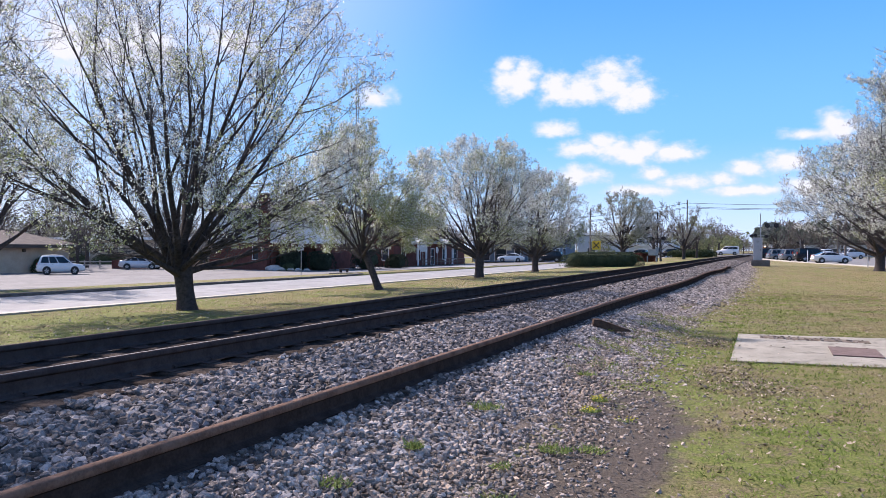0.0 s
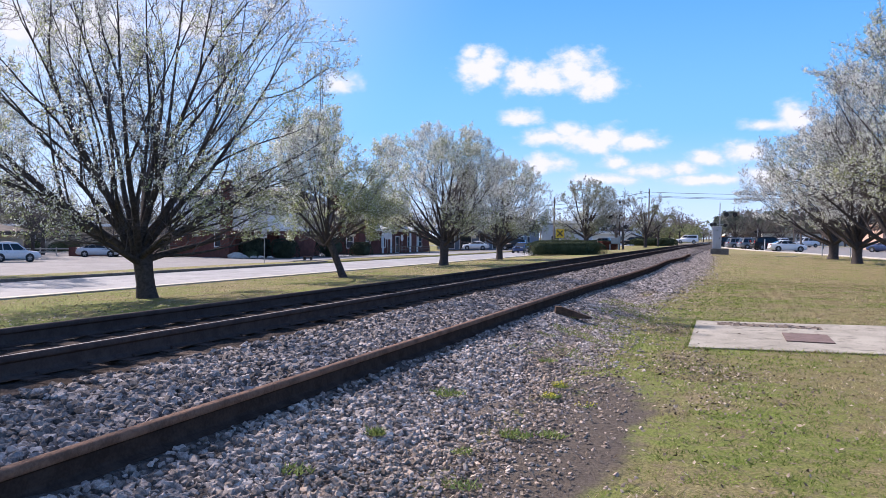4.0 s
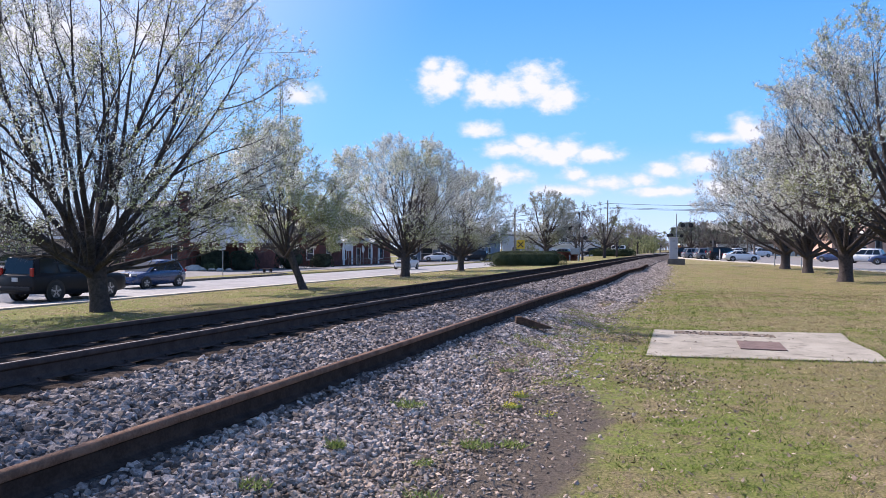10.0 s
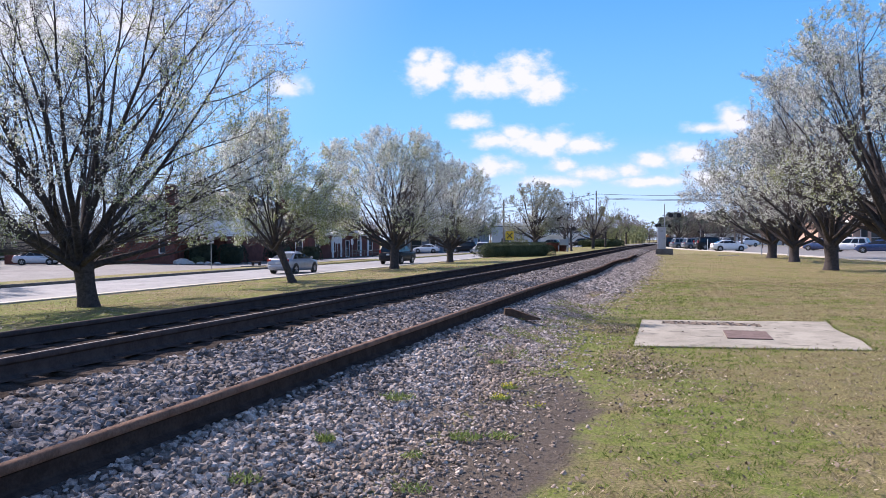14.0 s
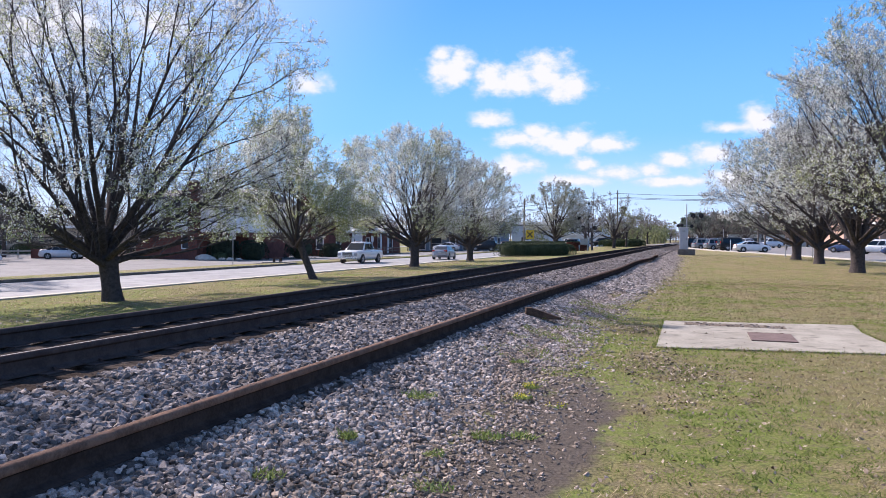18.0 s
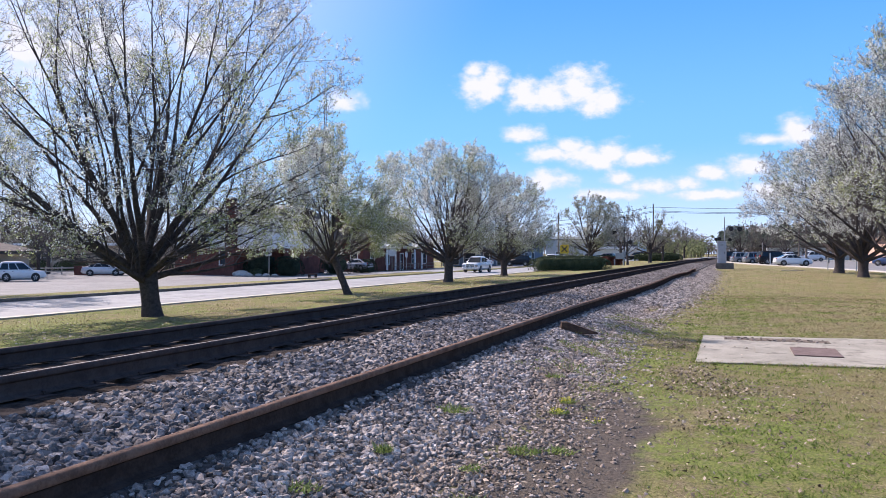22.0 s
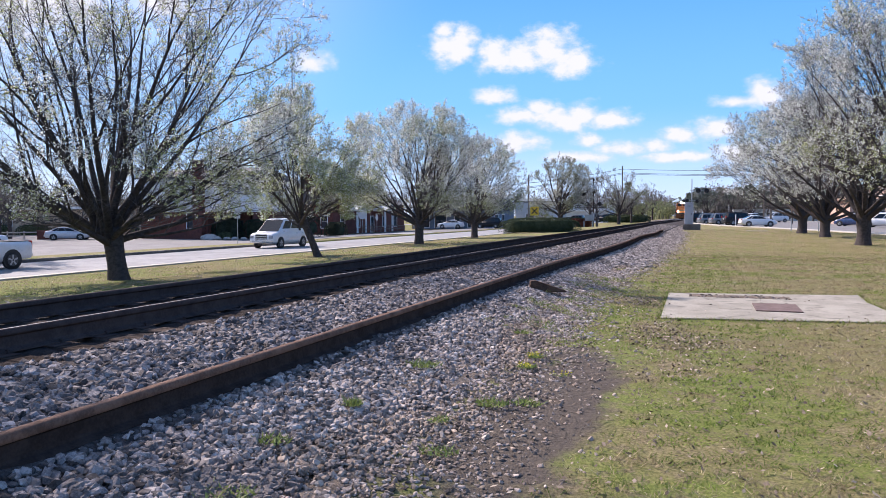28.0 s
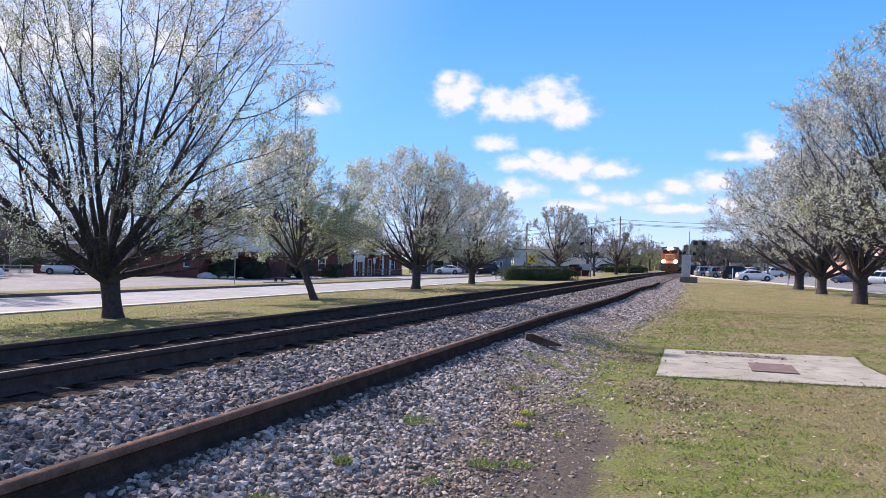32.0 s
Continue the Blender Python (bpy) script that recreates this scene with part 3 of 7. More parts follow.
def stone_shapes(count, rng):
    """Broken oblong stones with blunt corners: squared-off twenty-sided lumps."""
    bm = bmesh.new()
    bmesh.ops.create_icosphere(bm, subdivisions=1, radius=1.0)
    base = np.array([v.co[:] for v in bm.verts])
    faces = np.array([[v.index for v in f.verts] for f in bm.faces])
    bm.free()
    shapes = []
    for _ in range(count):
        turn = np.array(Euler(rng.uniform(0, 6.3, 3)).to_matrix())
        v = base @ turn.T
        v = np.sign(v) * np.abs(v) ** 0.55
        v *= 1 + rng.uniform(-0.22, 0.14, (len(v), 1))
        v += rng.normal(0, 0.11, v.shape)
        shapes.append((v * (rng.uniform(1.0, 1.4), rng.uniform(0.7, 0.95), rng.uniform(0.5, 0.75)), faces))
    return shapes


def scatter(shapes, at, size, rng, lean=0.45):
    """Puts copies of the shapes at the places, turned at random. Gives verts and triangles."""
    V, F, base = [], [], 0
    which = rng.integers(0, len(shapes), len(at))
    for s, (sv, sf) in enumerate(shapes):
        pick = np.where(which == s)[0]
        m = len(pick)
        if not m:
            continue
        a, b = rng.uniform(0, 2 * np.pi, m), rng.normal(0, lean, m)
        c = rng.normal(0, lean, m)
        ca, sa, cb, sb, cc, sc = np.cos(a), np.sin(a), np.cos(b), np.sin(b), np.cos(c), np.sin(c)
        o, z = np.ones(m), np.zeros(m)
        Rz = np.stack([ca, -sa, z, sa, ca, z, z, z, o], 1).reshape(m, 3, 3)
        Rx = np.stack([o, z, z, z, cb, -sb, z, sb, cb], 1).reshape(m, 3, 3)
        Ry = np.stack([cc, z, sc, z, o, z, -sc, z, cc], 1).reshape(m, 3, 3)
        v = np.einsum("mij,kj->mki", Rz @ Rx @ Ry, sv) * size[pick][:, None, None] + at[pick][:, None]
        V.append(v.reshape(-1, 3))
        F.append((sf[None] + (np.arange(m) * len(sv))[:, None, None]).reshape(-1, sf.shape[1]) + base)
        base += m * len(sv)
    return np.concatenate(V), np.concatenate(F)


def place_stones(rng, count, x0, x1, y0, y1, size0, size1, power=1.0):
    x = rng.uniform(x0, x1, count)
    y = y0 + (y1 - y0) * rng.uniform(0, 1, count) ** power
    s = bed_shift(x, y)
    size = rng.uniform(size0, size1, count)
    return np.stack([x + s, y, np.maximum(bed_z(x, y), ground_z(x + s, y)) + size * 0.25], 1), size, x


def rail_x(y):
    """Where the loose rail lies."""
    return np.interp(y, [p[1] for p in loose_line], [p[0] for p in loose_line])


rng = np.random.default_rng(21)
SHAPES = stone_shapes(12, rng)
at, size, x = place_stones(rng, 64000, -4.76, -0.9, 0.8, 24.0, 0.014, 0.042, 1.4)
size = size * np.interp(x, (-3.4, -2.8, -2.0, -1.4), (1.0, 0.85, 0.68, 0.6))
keep = rng.uniform(0, 1, len(x)) < np.interp(x, (-2.6, -2.2, -1.75, -1.4, -1.0), (1.0, 0.85, 0.5, 0.14, 0.02))
# under the rails there is no room for stones
keep &= (np.abs(at[:, 0] - rail_x(at[:, 1])) > 0.11) & ~((at[:, 0] < -4.35) & (np.abs((at[:, 1] + 8) / 0.51 - np.round((at[:, 1] + 8) / 0.51)) < 0.13))
# fewer, smaller stones in the hollow beside the loose rail deepen its shadow strip
off = at[:, 0] - rail_x(at[:, 1])
shade_strip = (off > 0) & (off < 0.2)
size = np.where(shade_strip, size * 0.75, size)
keep &= ~shade_strip | (rng.uniform(0, 1, len(x)) < 0.85)
at, size = at[keep], size[keep]
order = np.argsort((at[:, 1] - 3.2) ** 2 + (at[:, 0] + 2.2) ** 2)
own, rest = order[:280], order[280:]
v, f = scatter(SHAPES, at[rest], size[rest], rng)
tagged(child("ballast_stones", mesh_of("ballast_stones", v, [f], [STONE, DUSTY_LIT_STONE, EARTHY_STONE], (v[f[:, 0], 0] > -2.75 - 0.3 * np.sin(v[f[:, 0], 1] * 1.7)).astype(int) + (v[f[:, 0], 0] > -2.05 + 0.25 * np.sin(v[f[:, 0], 1] * 1.1 + 1))), ballast), "loose crushed grey ballast stones", kind="stuff")
piece_meshes = [mesh_of("stone", sv, [sf], [STONE]) for sv, sf in SHAPES]
for q in own:
    s = size[q]
    child("stone", piece_meshes[q % 12], ballast, Matrix.LocRotScale(Vector(at[q]), Euler((rng.normal(0, 0.4), rng.normal(0, 0.4), rng.uniform(0, 6.3))), (s, s, s)))
at2, size2, _ = place_stones(rng, 22000, -4.76, -1.5, -8.0, 1.0, 0.015, 0.04)
keep = np.abs(at2[:, 0] + 3.17) > 0.11
v, f = scatter(SHAPES[:6], at2[keep], size2[keep], rng)
tagged(child("ballast_stones", mesh_of("ballast_stones", v, [f], [STONE]), ballast), "loose crushed grey ballast stones beside the walker", kind="stuff")
# a few pebbles and clods on the bare earth
n = 700
x = rng.normal(-1.25, 0.3, n)
y = rng.uniform(3.2, 8.6, n)
size = rng.uniform(0.005, 0.022, n) * rng.uniform(0.5, 1.2, n)
v, f = scatter(SHAPES[:6], np.stack([x, y, np.maximum(bed_z(x - bed_shift(x, y), y), ground_z(x, y)) + size * 0.2], 1), size, rng)
tagged(child("pebbles", mesh_of("pebbles", v, [f], [CHIP]), ballast), "pebbles and clods on the bare earth", kind="stuff")
# brown chips trodden into the earth beside the bed
at, size, x = place_stones(rng, 42000, -2.9, -0.6, 2.2, 20.0, 0.006, 0.019, 1.3)
keep = rng.uniform(0, 1, len(x)) < np.interp(x, (-2.5, -1.5, -0.9, -0.6), (0.8, 0.7, 0.25, 0.08))
v, f = scatter(SHAPES[:6], at[keep], size[keep], rng)
tagged(child("stone_chips", mesh_of("stone_chips", v, [f], [CHIP]), ballast), "small brown stone chips at the ballast's edge", kind="stuff")
at, size, x = place_stones(rng, 26000, -4.8, -1.1, 22.0, 92.0, 0.03, 0.06, 1.3)
keep = np.abs(at[:, 0] - rail_x(at[:, 1])) > 0.12
v, f = scatter(SHAPES[:4], at[keep], size[keep], rng)
tagged(child("ballast_stones", mesh_of("ballast_stones", v, [f], [STONE, DUSTY_LIT_STONE], v[f[:, 0], 0] > -2.9), ballast), "loose crushed grey ballast stones farther off", kind="stuff")

n = 9000
y = 9 + 62 * rng.uniform(0, 1, n) ** 1.4
edge = np.interp(y, (9, 15, 20, 26, 35, 60, 80), (-1.7, -1.95, -1.75, -1.45, -1.35, -1.5, -1.8))
x = edge + rng.exponential(0.22, n) - 0.25
size = rng.uniform(0.012, 0.03, n) * np.interp(y, (9, 40), (0.9, 1.4))
v, f = scatter(SHAPES[:4], np.stack([x, y, np.maximum(bed_z(x - bed_shift(x, y), y), ground_z(x, y)) + size * 0.2], 1), size, rng)
tagged(child("ballast_stones", mesh_of("ballast_stones", v, [f], [DUSTY_LIT_STONE]), ballast), "loose stones strewn into the grass edge", kind="stuff")

# ---- trees ----


def bend(start, way, length, k, rng, lift, wander):
    """Polylines of k points from start along way, drawn upwards by lift and wandering a little."""
    n = len(start)
    pts = np.empty((n, k, 3))
    pts[:, 0] = start
    d = way / np.linalg.norm(way, axis=1)[:, None]
    step = (length / (k - 1))[:, None]
    for i in range(1, k):
        d = d + rng.normal(0, wander, (n, 3)) + np.array([0, 0, 1.0]) * np.reshape(lift, (-1, 1)) / (k - 1)
        d /= np.linalg.norm(d, axis=1)[:, None]
        pts[:, i] = pts[:, i - 1] + d * step
    return pts


def tubes(pts, r0, r1, sides, power=1.0):
    """Tapered tubes round polylines (n, k, 3); a higher power thins them sooner."""
    n, k, _ = pts.shape
    d = np.gradient(pts, axis=1)
    d /= np.linalg.norm(d, axis=2, keepdims=True) + 1e-9
    ref = np.where(np.abs(d[..., 2:]) > 0.9, np.array([1.0, 0, 0]), np.array([0, 0, 1.0]))
    a = np.cross(d, ref)
    a /= np.linalg.norm(a, axis=2, keepdims=True)
    b = np.cross(d, a)
    t = 1 - (1 - np.linspace(0, 1, k)) ** power
    r = (np.reshape(r0, (-1, 1)) * (1 - t) + np.reshape(r1, (-1, 1)) * t)
    ang = np.arange(sides) * 2 * np.pi / sides
    V = pts[:, :, None] + r[:, :, None, None] * (a[:, :, None] * np.cos(ang)[:, None] + b[:, :, None] * np.sin(ang)[:, None])
    i = np.arange(n * k * sides).reshape(n, k, sides)
    j = np.roll(i, -1, axis=2)
    F = np.stack([i[:, :-1], j[:, :-1], j[:, 1:], i[:, 1:]], -1).reshape(-1, 4)
    return V.reshape(-1, 3), F


def joined(pieces):
    V, F, base = [], [], 0
    for v, f in pieces:
        V.append(v)
        F.append(f + base)
        base += len(v)
    return np.concatenate(V), np.concatenate(F)


def offshoots(pts, r, count, t0, t1, angle, length, rng, k, lift, wander, drop=0.4):
    """count side branches on every parent, between t0 and t1 of its length, each about length long."""
    n, kk, _ = pts.shape
    p = np.repeat(np.arange(n), count)
    t = np.tile(np.linspace(t0, t1, count), n) + rng.uniform(-0.5, 0.5, n * count) * (t1 - t0) / count
    t = np.clip(t, 0.02, 0.99)
    s = t * (kk - 1)
    i = np.minimum(s.astype(int), kk - 2)
    w = (s - i)[:, None]
    at = pts[p, i] * (1 - w) + pts[p, i + 1] * w
    d = pts[p, i + 1] - pts[p, i]
    d /= np.linalg.norm(d, axis=1)[:, None] + 1e-9
    q = rng.normal(size=d.shape)
    q -= (q * d).sum(1)[:, None] * d
    q /= np.linalg.norm(q, axis=1)[:, None]
    a = np.radians(angle * (1.15 - 0.35 * t) + rng.normal(0, 9, len(p)))[:, None]
    way = d * np.cos(a) + q * np.sin(a)
    ln = length * (1.2 - drop * t) * rng.uniform(0.55, 1.25, len(p))
    rr = np.reshape(r[0], -1)[p] * (1 - t) + np.reshape(r[1], -1)[p] * t
    return bend(at, way, ln, k, rng, lift, wander), rr


def flecks(at, size, rng, up=0.35):
    """Small four-cornered leaves or petals at the places, turned at random."""
    n = len(at)
    a = rng.normal(size=(n, 3))
    a /= np.linalg.norm(a, axis=1)[:, None]
    b = rng.normal(size=(n, 3)) + np.array([0, 0, up])
    b -= (b * a).sum(1)[:, None] * a
    b /= np.linalg.norm(b, axis=1)[:, None]
    s = size[:, None]
    V = np.stack([at - a * s, at + b * s * 0.6, at + a * s, at - b * s * 0.6], 1)
    return V.reshape(-1, 3), np.arange(n * 4).reshape(n, 4)


def kept_in(pts, egg, rng, slack=0.05, share=1.0):
    """Shortens branches that would leave the lobed, egg-shaped outline of the crown."""
    x, y, spread, zc, up, down, seed, lobes, fork, rise, spur = egg
    dx, dy, dz = pts[..., 0] - x, pts[..., 1] - y, pts[..., 2] - zc
    ez = dz / np.where(dz > 0, up, down)
    rho = np.sqrt((dx ** 2 + dy ** 2) / spread ** 2 + ez ** 2)
    az, el = np.arctan2(dy, dx), np.arctan2(dz, np.hypot(dx, dy))
    lobe = np.sin(3 * az + seed + 2.2 * el) * np.sin(4 * el + seed * 1.7) + 0.6 * np.sin(7 * az - 3 * el + 2 * seed) + 0.5 * np.sin(5 * az + 9 * el)
    edge = 1 + lobes * lobe - lobes + rng.normal(0, slack, len(pts))[:, None]
    if spur is not None:
        # one limb reaches out past the rest, with a gap in the crown above it
        for way, gain, wide in spur:
            near = (dx / spread * way[0] + dy / spread * way[1] + ez * way[2]) / (rho + 1e-6)
            edge = edge * (1 + gain * np.exp((near - 1) / wide))
    edge = edge * share
    # nothing hangs below a cone that opens from the fork
    rho = rho / edge + np.maximum(fork + rise * np.hypot(dx, dy) - pts[..., 2], 0) * 3.0
    k = pts.shape[1]
    inside = rho <= 1
    last = np.where(inside.any(1), k - 1 - np.argmax(inside[:, ::-1], axis=1), 0)
    rows = np.arange(len(pts))
    nxt = np.minimum(last + 1, k - 1)
    step = np.clip((1 - rho[rows, last]) / np.maximum(rho[rows, nxt] - rho[rows, last], 1e-3), 0, 1) * (nxt > last)
    s = np.maximum((last + step) / (k - 1), 0.12)
    # walk the polyline only as far as the outline, and keep its bends
    u = np.linspace(0, 1, k)[None] * s[:, None] * (k - 1)
    i = np.minimum(u.astype(int), k - 2)
    w = (u - i)[..., None]
    r = rows[:, None]
    return pts[r, i] * (1 - w) + pts[r, i + 1] * w


def longer(pts, r, least):
    """Drops the stubs that the outline leaves too short."""
    keep = np.linalg.norm(pts[:, -1] - pts[:, 0], axis=1) > least
    return pts[keep], r[keep]


def pear_meshes(seed, height, spread, fork, girth, limbs=20, forks=4, second=9, third=8, fourth=4, bloom=3, bloom_size=0.035, leaf_share=0.25, low=16.0, lean=(0, 0), density=1.0, thick=1.0, even=1.0, waist=0.45, skirt=1.1, lobes=0.06, reach=0.88, limb=(0.24, 0.38), mats=None, clear=0.30, rise=0.15, floor=0.95, lift=0.16, spur=None, bare=0.25, shoots=2, clumps=False):
    """Trunk with limbs, twigs, blossom and young leaves of a vase-shaped pear. Half spread in metres."""
    rng = np.random.default_rng(seed)
    k = 9
    t = np.linspace(0, 1, k)
    trunk = np.stack([lean[0] * t + 0.03 * np.sin(5 * t + seed), lean[1] * t, fork * 1.3 * t - 0.08], 1)[None]
    V0, F0 = tubes(trunk, [girth * 0.94], [girth * 0.94], 14)
    # the trunk swells into the fork and closes among the limbs
    up = np.clip(V0[:, 2:3] / fork, 0, 1.3)
    axis = np.concatenate([lean[0] * up / 1.3, lean[1] * up / 1.3], 1)
    swell = 1 + 0.16 * np.clip((up - 0.45) / 0.45, 0, 1) ** 1.5 - 1.0 * np.clip((up - 0.92) / 0.38, 0, 1) ** 0.8
    V0[:, :2] = axis + (V0[:, :2] - axis) * swell
    # flare at the foot
    z = V0[:, 2:3]
    V0[:, :2] *= 1 + 0.42 * np.exp(-np.maximum(z - 0.05, 0) / 0.16) * (0.8 + 0.35 * np.sin(3 * np.arctan2(V0[:, 1:2], V0[:, :1]) + seed))
    zc = fork + (height - fork) * waist
    egg = (lean[0], lean[1], spread, zc, height - zc, zc * skirt, seed, lobes, fork * floor, rise, spur)
    az = np.arange(limbs) * 2.399963 + rng.normal(0, 0.25, limbs)
    rank = (np.arange(limbs) + 0.5) / limbs
    elev = np.radians(low + (84 - low) * rank ** even + rng.normal(0, 4, limbs))
    way = np.stack([np.cos(az) * np.cos(elev), np.sin(az) * np.cos(elev), np.sin(elev)], 1)
    size = height / 12
    if spur:
        # the limb that carries the spur
        aim = np.array((spur[0][0][0] * spread, spur[0][0][1] * spread, zc + spur[0][0][2] * (height - zc) - fork))
        way[limbs // 2] = aim / np.linalg.norm(aim)
    top = np.array([lean[0], lean[1], 0])
    start = top + np.stack([np.cos(az) * girth * (0.62 - 0.4 * rank), np.sin(az) * girth * (0.62 - 0.4 * rank), fork * (0.66 + 0.42 * rank)], 1)
    L1 = kept_in(bend(start, way, np.full(limbs, height * 1.1), 16, rng, lift * np.cos(elev), 0.055), egg, rng, 0.05, reach)
    L1, r1 = longer(L1, girth * rng.uniform(limb[0], limb[1], limbs), 0.28 * height)
    e1 = np.full(len(L1), 0.010)
    # limbs fork at narrow angles several times before they break into twigs
    F1, rf = offshoots(L1, (r1, e1), forks, 0.10, 0.80, 27, height * 0.50, rng, 12, 0.06, 0.07, 0.6)
    F1, rf = longer(kept_in(F1, egg, rng, 0.05, reach * 1.06), rf * 0.66, 0.10 * height)
    near1 = np.concatenate([L1[:, np.linspace(0, 15, 12).round().astype(int)], F1])
    rn, en = np.concatenate([r1, rf]), np.full(len(L1) + len(F1), 0.009)
    # and each fork throws long straight shoots
    G1, rg = offshoots(near1, (rn, en), shoots, 0.35, 1.0, 38, 1.9 * size, rng, 9, 0.04, 0.08, 0.3)
    G1, rg = longer(kept_in(G1, egg, rng, 0.05, 0.96), np.minimum(rg * 0.55, 0.03), 0.6 * size)
    L2, rr2 = offshoots(near1, (rn, en), second, clear, 1.0, 46, 1.0 * size, rng, 6, 0.22, 0.10, 0.2)
    L2, r2 = longer(kept_in(L2, egg, rng, 0.05, 0.98), np.minimum(rr2 * 0.5, 0.018), 0.3 * size)
    S2, rs2 = offshoots(G1, (rg, rg * 0 + 0.006), 6, 0.20, 1.0, 44, 0.8 * size, rng, 6, 0.20, 0.10, 0.3)
    S2, rs2 = longer(kept_in(S2, egg, rng, 0.05, 1.0), np.minimum(rs2 * 0.55, 0.014), 0.25 * size)
    L2, r2 = np.concatenate([L2, S2]), np.concatenate([r2, rs2])
    L3, rr3 = offshoots(L2, (r2, r2 * 0 + 0.005), third, 0.15, 1.0, 48, 0.42 * size, rng, 4, 0.35, 0.12)
    L3 = kept_in(L3, egg, rng, 0.05, 1.0)
    r3 = np.minimum(rr3 * 0.6, 0.007)
    L4, _ = offshoots(L3, (r3, r3 * 0 + 0.003), fourth, 0.15, 1.0, 45, 0.20 * size, rng, 2, 0.4, 0.0)
    r4 = np.full(len(L4), 0.0040)
    rg, r2, r3, r4 = rg * thick, r2 * thick, r3 * thick, r4 * thick
    bark, fine, petal, leaf = mats or (BARK, TWIG, BLOSSOM, LEAFY)
    wood = joined([(V0, F0), tubes(L1, r1 * 1.15, e1, 8, 1.5), tubes(F1, rf, rf * 0 + 0.009, 6, 1.3)])
    twig = joined([tubes(G1, rg, 0 * rg + 0.006 * thick, 4), tubes(L2, r2, 0 * r2 + 0.005 * thick, 4), tubes(L3, r3, 0 * r3 + 0.003 * thick, 3), tubes(L4, r4, r4 * 0.6, 3)])
    tips = np.concatenate([L3[:, -1], L3[:, 2]]) if clumps else np.concatenate([L4[:, -1], L3[:, -1]])
    # flowers sit in the outer shell, the inside of the crown stays bare
    d = np.stack([(tips[:, 0] - egg[0]) / spread, (tips[:, 1] - egg[1]) / spread, (tips[:, 2] - zc) / np.where(tips[:, 2] > zc, egg[4], egg[5])], 1)
    # none grow about the fork
    open_fork = (tips[:, 2] > zc) | (np.hypot(d[:, 0], d[:, 1]) > 0.42)
    pick = open_fork & (rng.uniform(0, 1, len(tips)) < density * np.clip((np.linalg.norm(d, axis=1) - bare) / 0.45, 0.08, 1.0))
    tips = np.repeat(tips[pick], bloom, axis=0)
    tips = tips + rng.normal(0, bloom_size * (1.25 if clumps else 0.9), tips.shape)
    size = bloom_size * rng.uniform(0.55, 1.25, len(tips))
    # patches of the crown carry more leaf than flower, most of them low
    mood = np.sin(tips[:, 0] * 1.3 + seed) + np.sin(tips[:, 2] * 1.1 + 2 * seed) + np.sin(tips[:, 1] * 1.7) + rng.normal(0, 1.8, len(tips)) - 1.0 * (tips[:, 2] - zc) / (height - zc)
    leafy = mood > np.quantile(mood, 1 - leaf_share)
    vb, fb = flecks(tips[~leafy], size[~leafy], rng)
    vl, fl = flecks(tips[leafy], size[leafy] * 1.1, rng)
    return (mesh_of("trunk", wood[0], [wood[1]], [bark], smooth=True), mesh_of("crown", twig[0], [twig[1]], [fine], smooth=True),
            mesh_of("blossom", vb, [fb], [petal]), mesh_of("foliage", vl, [fl], [leaf]))


def pear(meshes, x, y, z, label, turn=0.0, scale=1.0, group=""):
    t = thing("pear_tree", label, "tree", pose(x, y, z, 0, 0, turn) @ Matrix.Scale(scale, 4), group)
    for name, me in zip(("trunk", "crown", "blossom", "foliage"), meshes):
        p = child(name, me, t)
        if name in ("blossom", "foliage"):
            tagged(p, kind="stuff")
    return t


ROW = "pear trees along the street"
great = pear_meshes(3, 12.9, 8.0, 1.85, 0.31, limbs=22, forks=4, second=9, third=7, fourth=3, bloom=6, clumps=True, bloom_size=0.034, leaf_share=0.30, density=0.95, low=8, even=1.2, lean=(-0.25, -0.2), waist=0.50, skirt=1.0, lobes=0.06, reach=0.87, limb=(0.26, 0.40), clear=0.28, rise=0.14, lift=0.05, bare=0.0, shoots=1, floor=0.85,
                    spur=(((0.60, 0.44, 0.60), 0.02, 0.06), ((0.50, 0.34, 0.79), -0.12, 0.015)))
pear(great, -18.1, 19.4, -0.6, "large pear tree with many dark ascending limbs and sparse white blossom", 12, group=ROW)
slim = pear_meshes(8, 9.0, 5.0, 2.1, 0.19, limbs=14, forks=4, second=10, clear=0.16, third=7, fourth=3, bloom=6, clumps=True, bloom_size=0.042, leaf_share=0.38, low=4, lean=(-1.0, -0.2), skirt=1.0, waist=0.34, density=1.0, lobes=0.08, reach=0.80, even=1.1, rise=0.05, limb=(0.26, 0.42), bare=0.0)
pear(slim, -18.5, 33.5, -0.62, "slender pear tree whose trunk leans to one side", 0, group=ROW)
round_tree = pear_meshes(12, 10.4, 6.0, 1.9, 0.33, limbs=20, forks=4, second=9, clear=0.2, third=7, fourth=3, bloom=5, clumps=True, bloom_size=0.038, density=1.0, leaf_share=0.26, low=6, even=1.0, skirt=1.1, waist=0.42, lobes=0.04, reach=0.80, rise=0.10, floor=1.05, bare=0.15)
pear(round_tree, -20.3, 52.3, -0.62, "round pear tree in pale blossom on the grass strip", 0, 1.05, ROW)
pear(round_tree, -21.0, 69.2, -0.62, "pear tree in pale blossom beside the street", 130, 0.98, ROW)
forked = pear_meshes(17, 10.5, 5.4, 2.3, 0.36, limbs=10, forks=4, second=7, third=6, fourth=3, bloom=4, clumps=True, bloom_size=0.042, leaf_share=0.4, low=38, even=0.9, skirt=1.0, waist=0.5, lobes=0.05, reach=0.84, rise=0.22, clear=0.3, density=0.7, floor=1.1, limb=(0.36, 0.56))
pear(forked, -39.3, 26.7, -0.72, "pear tree on the strip before the car park", 140)
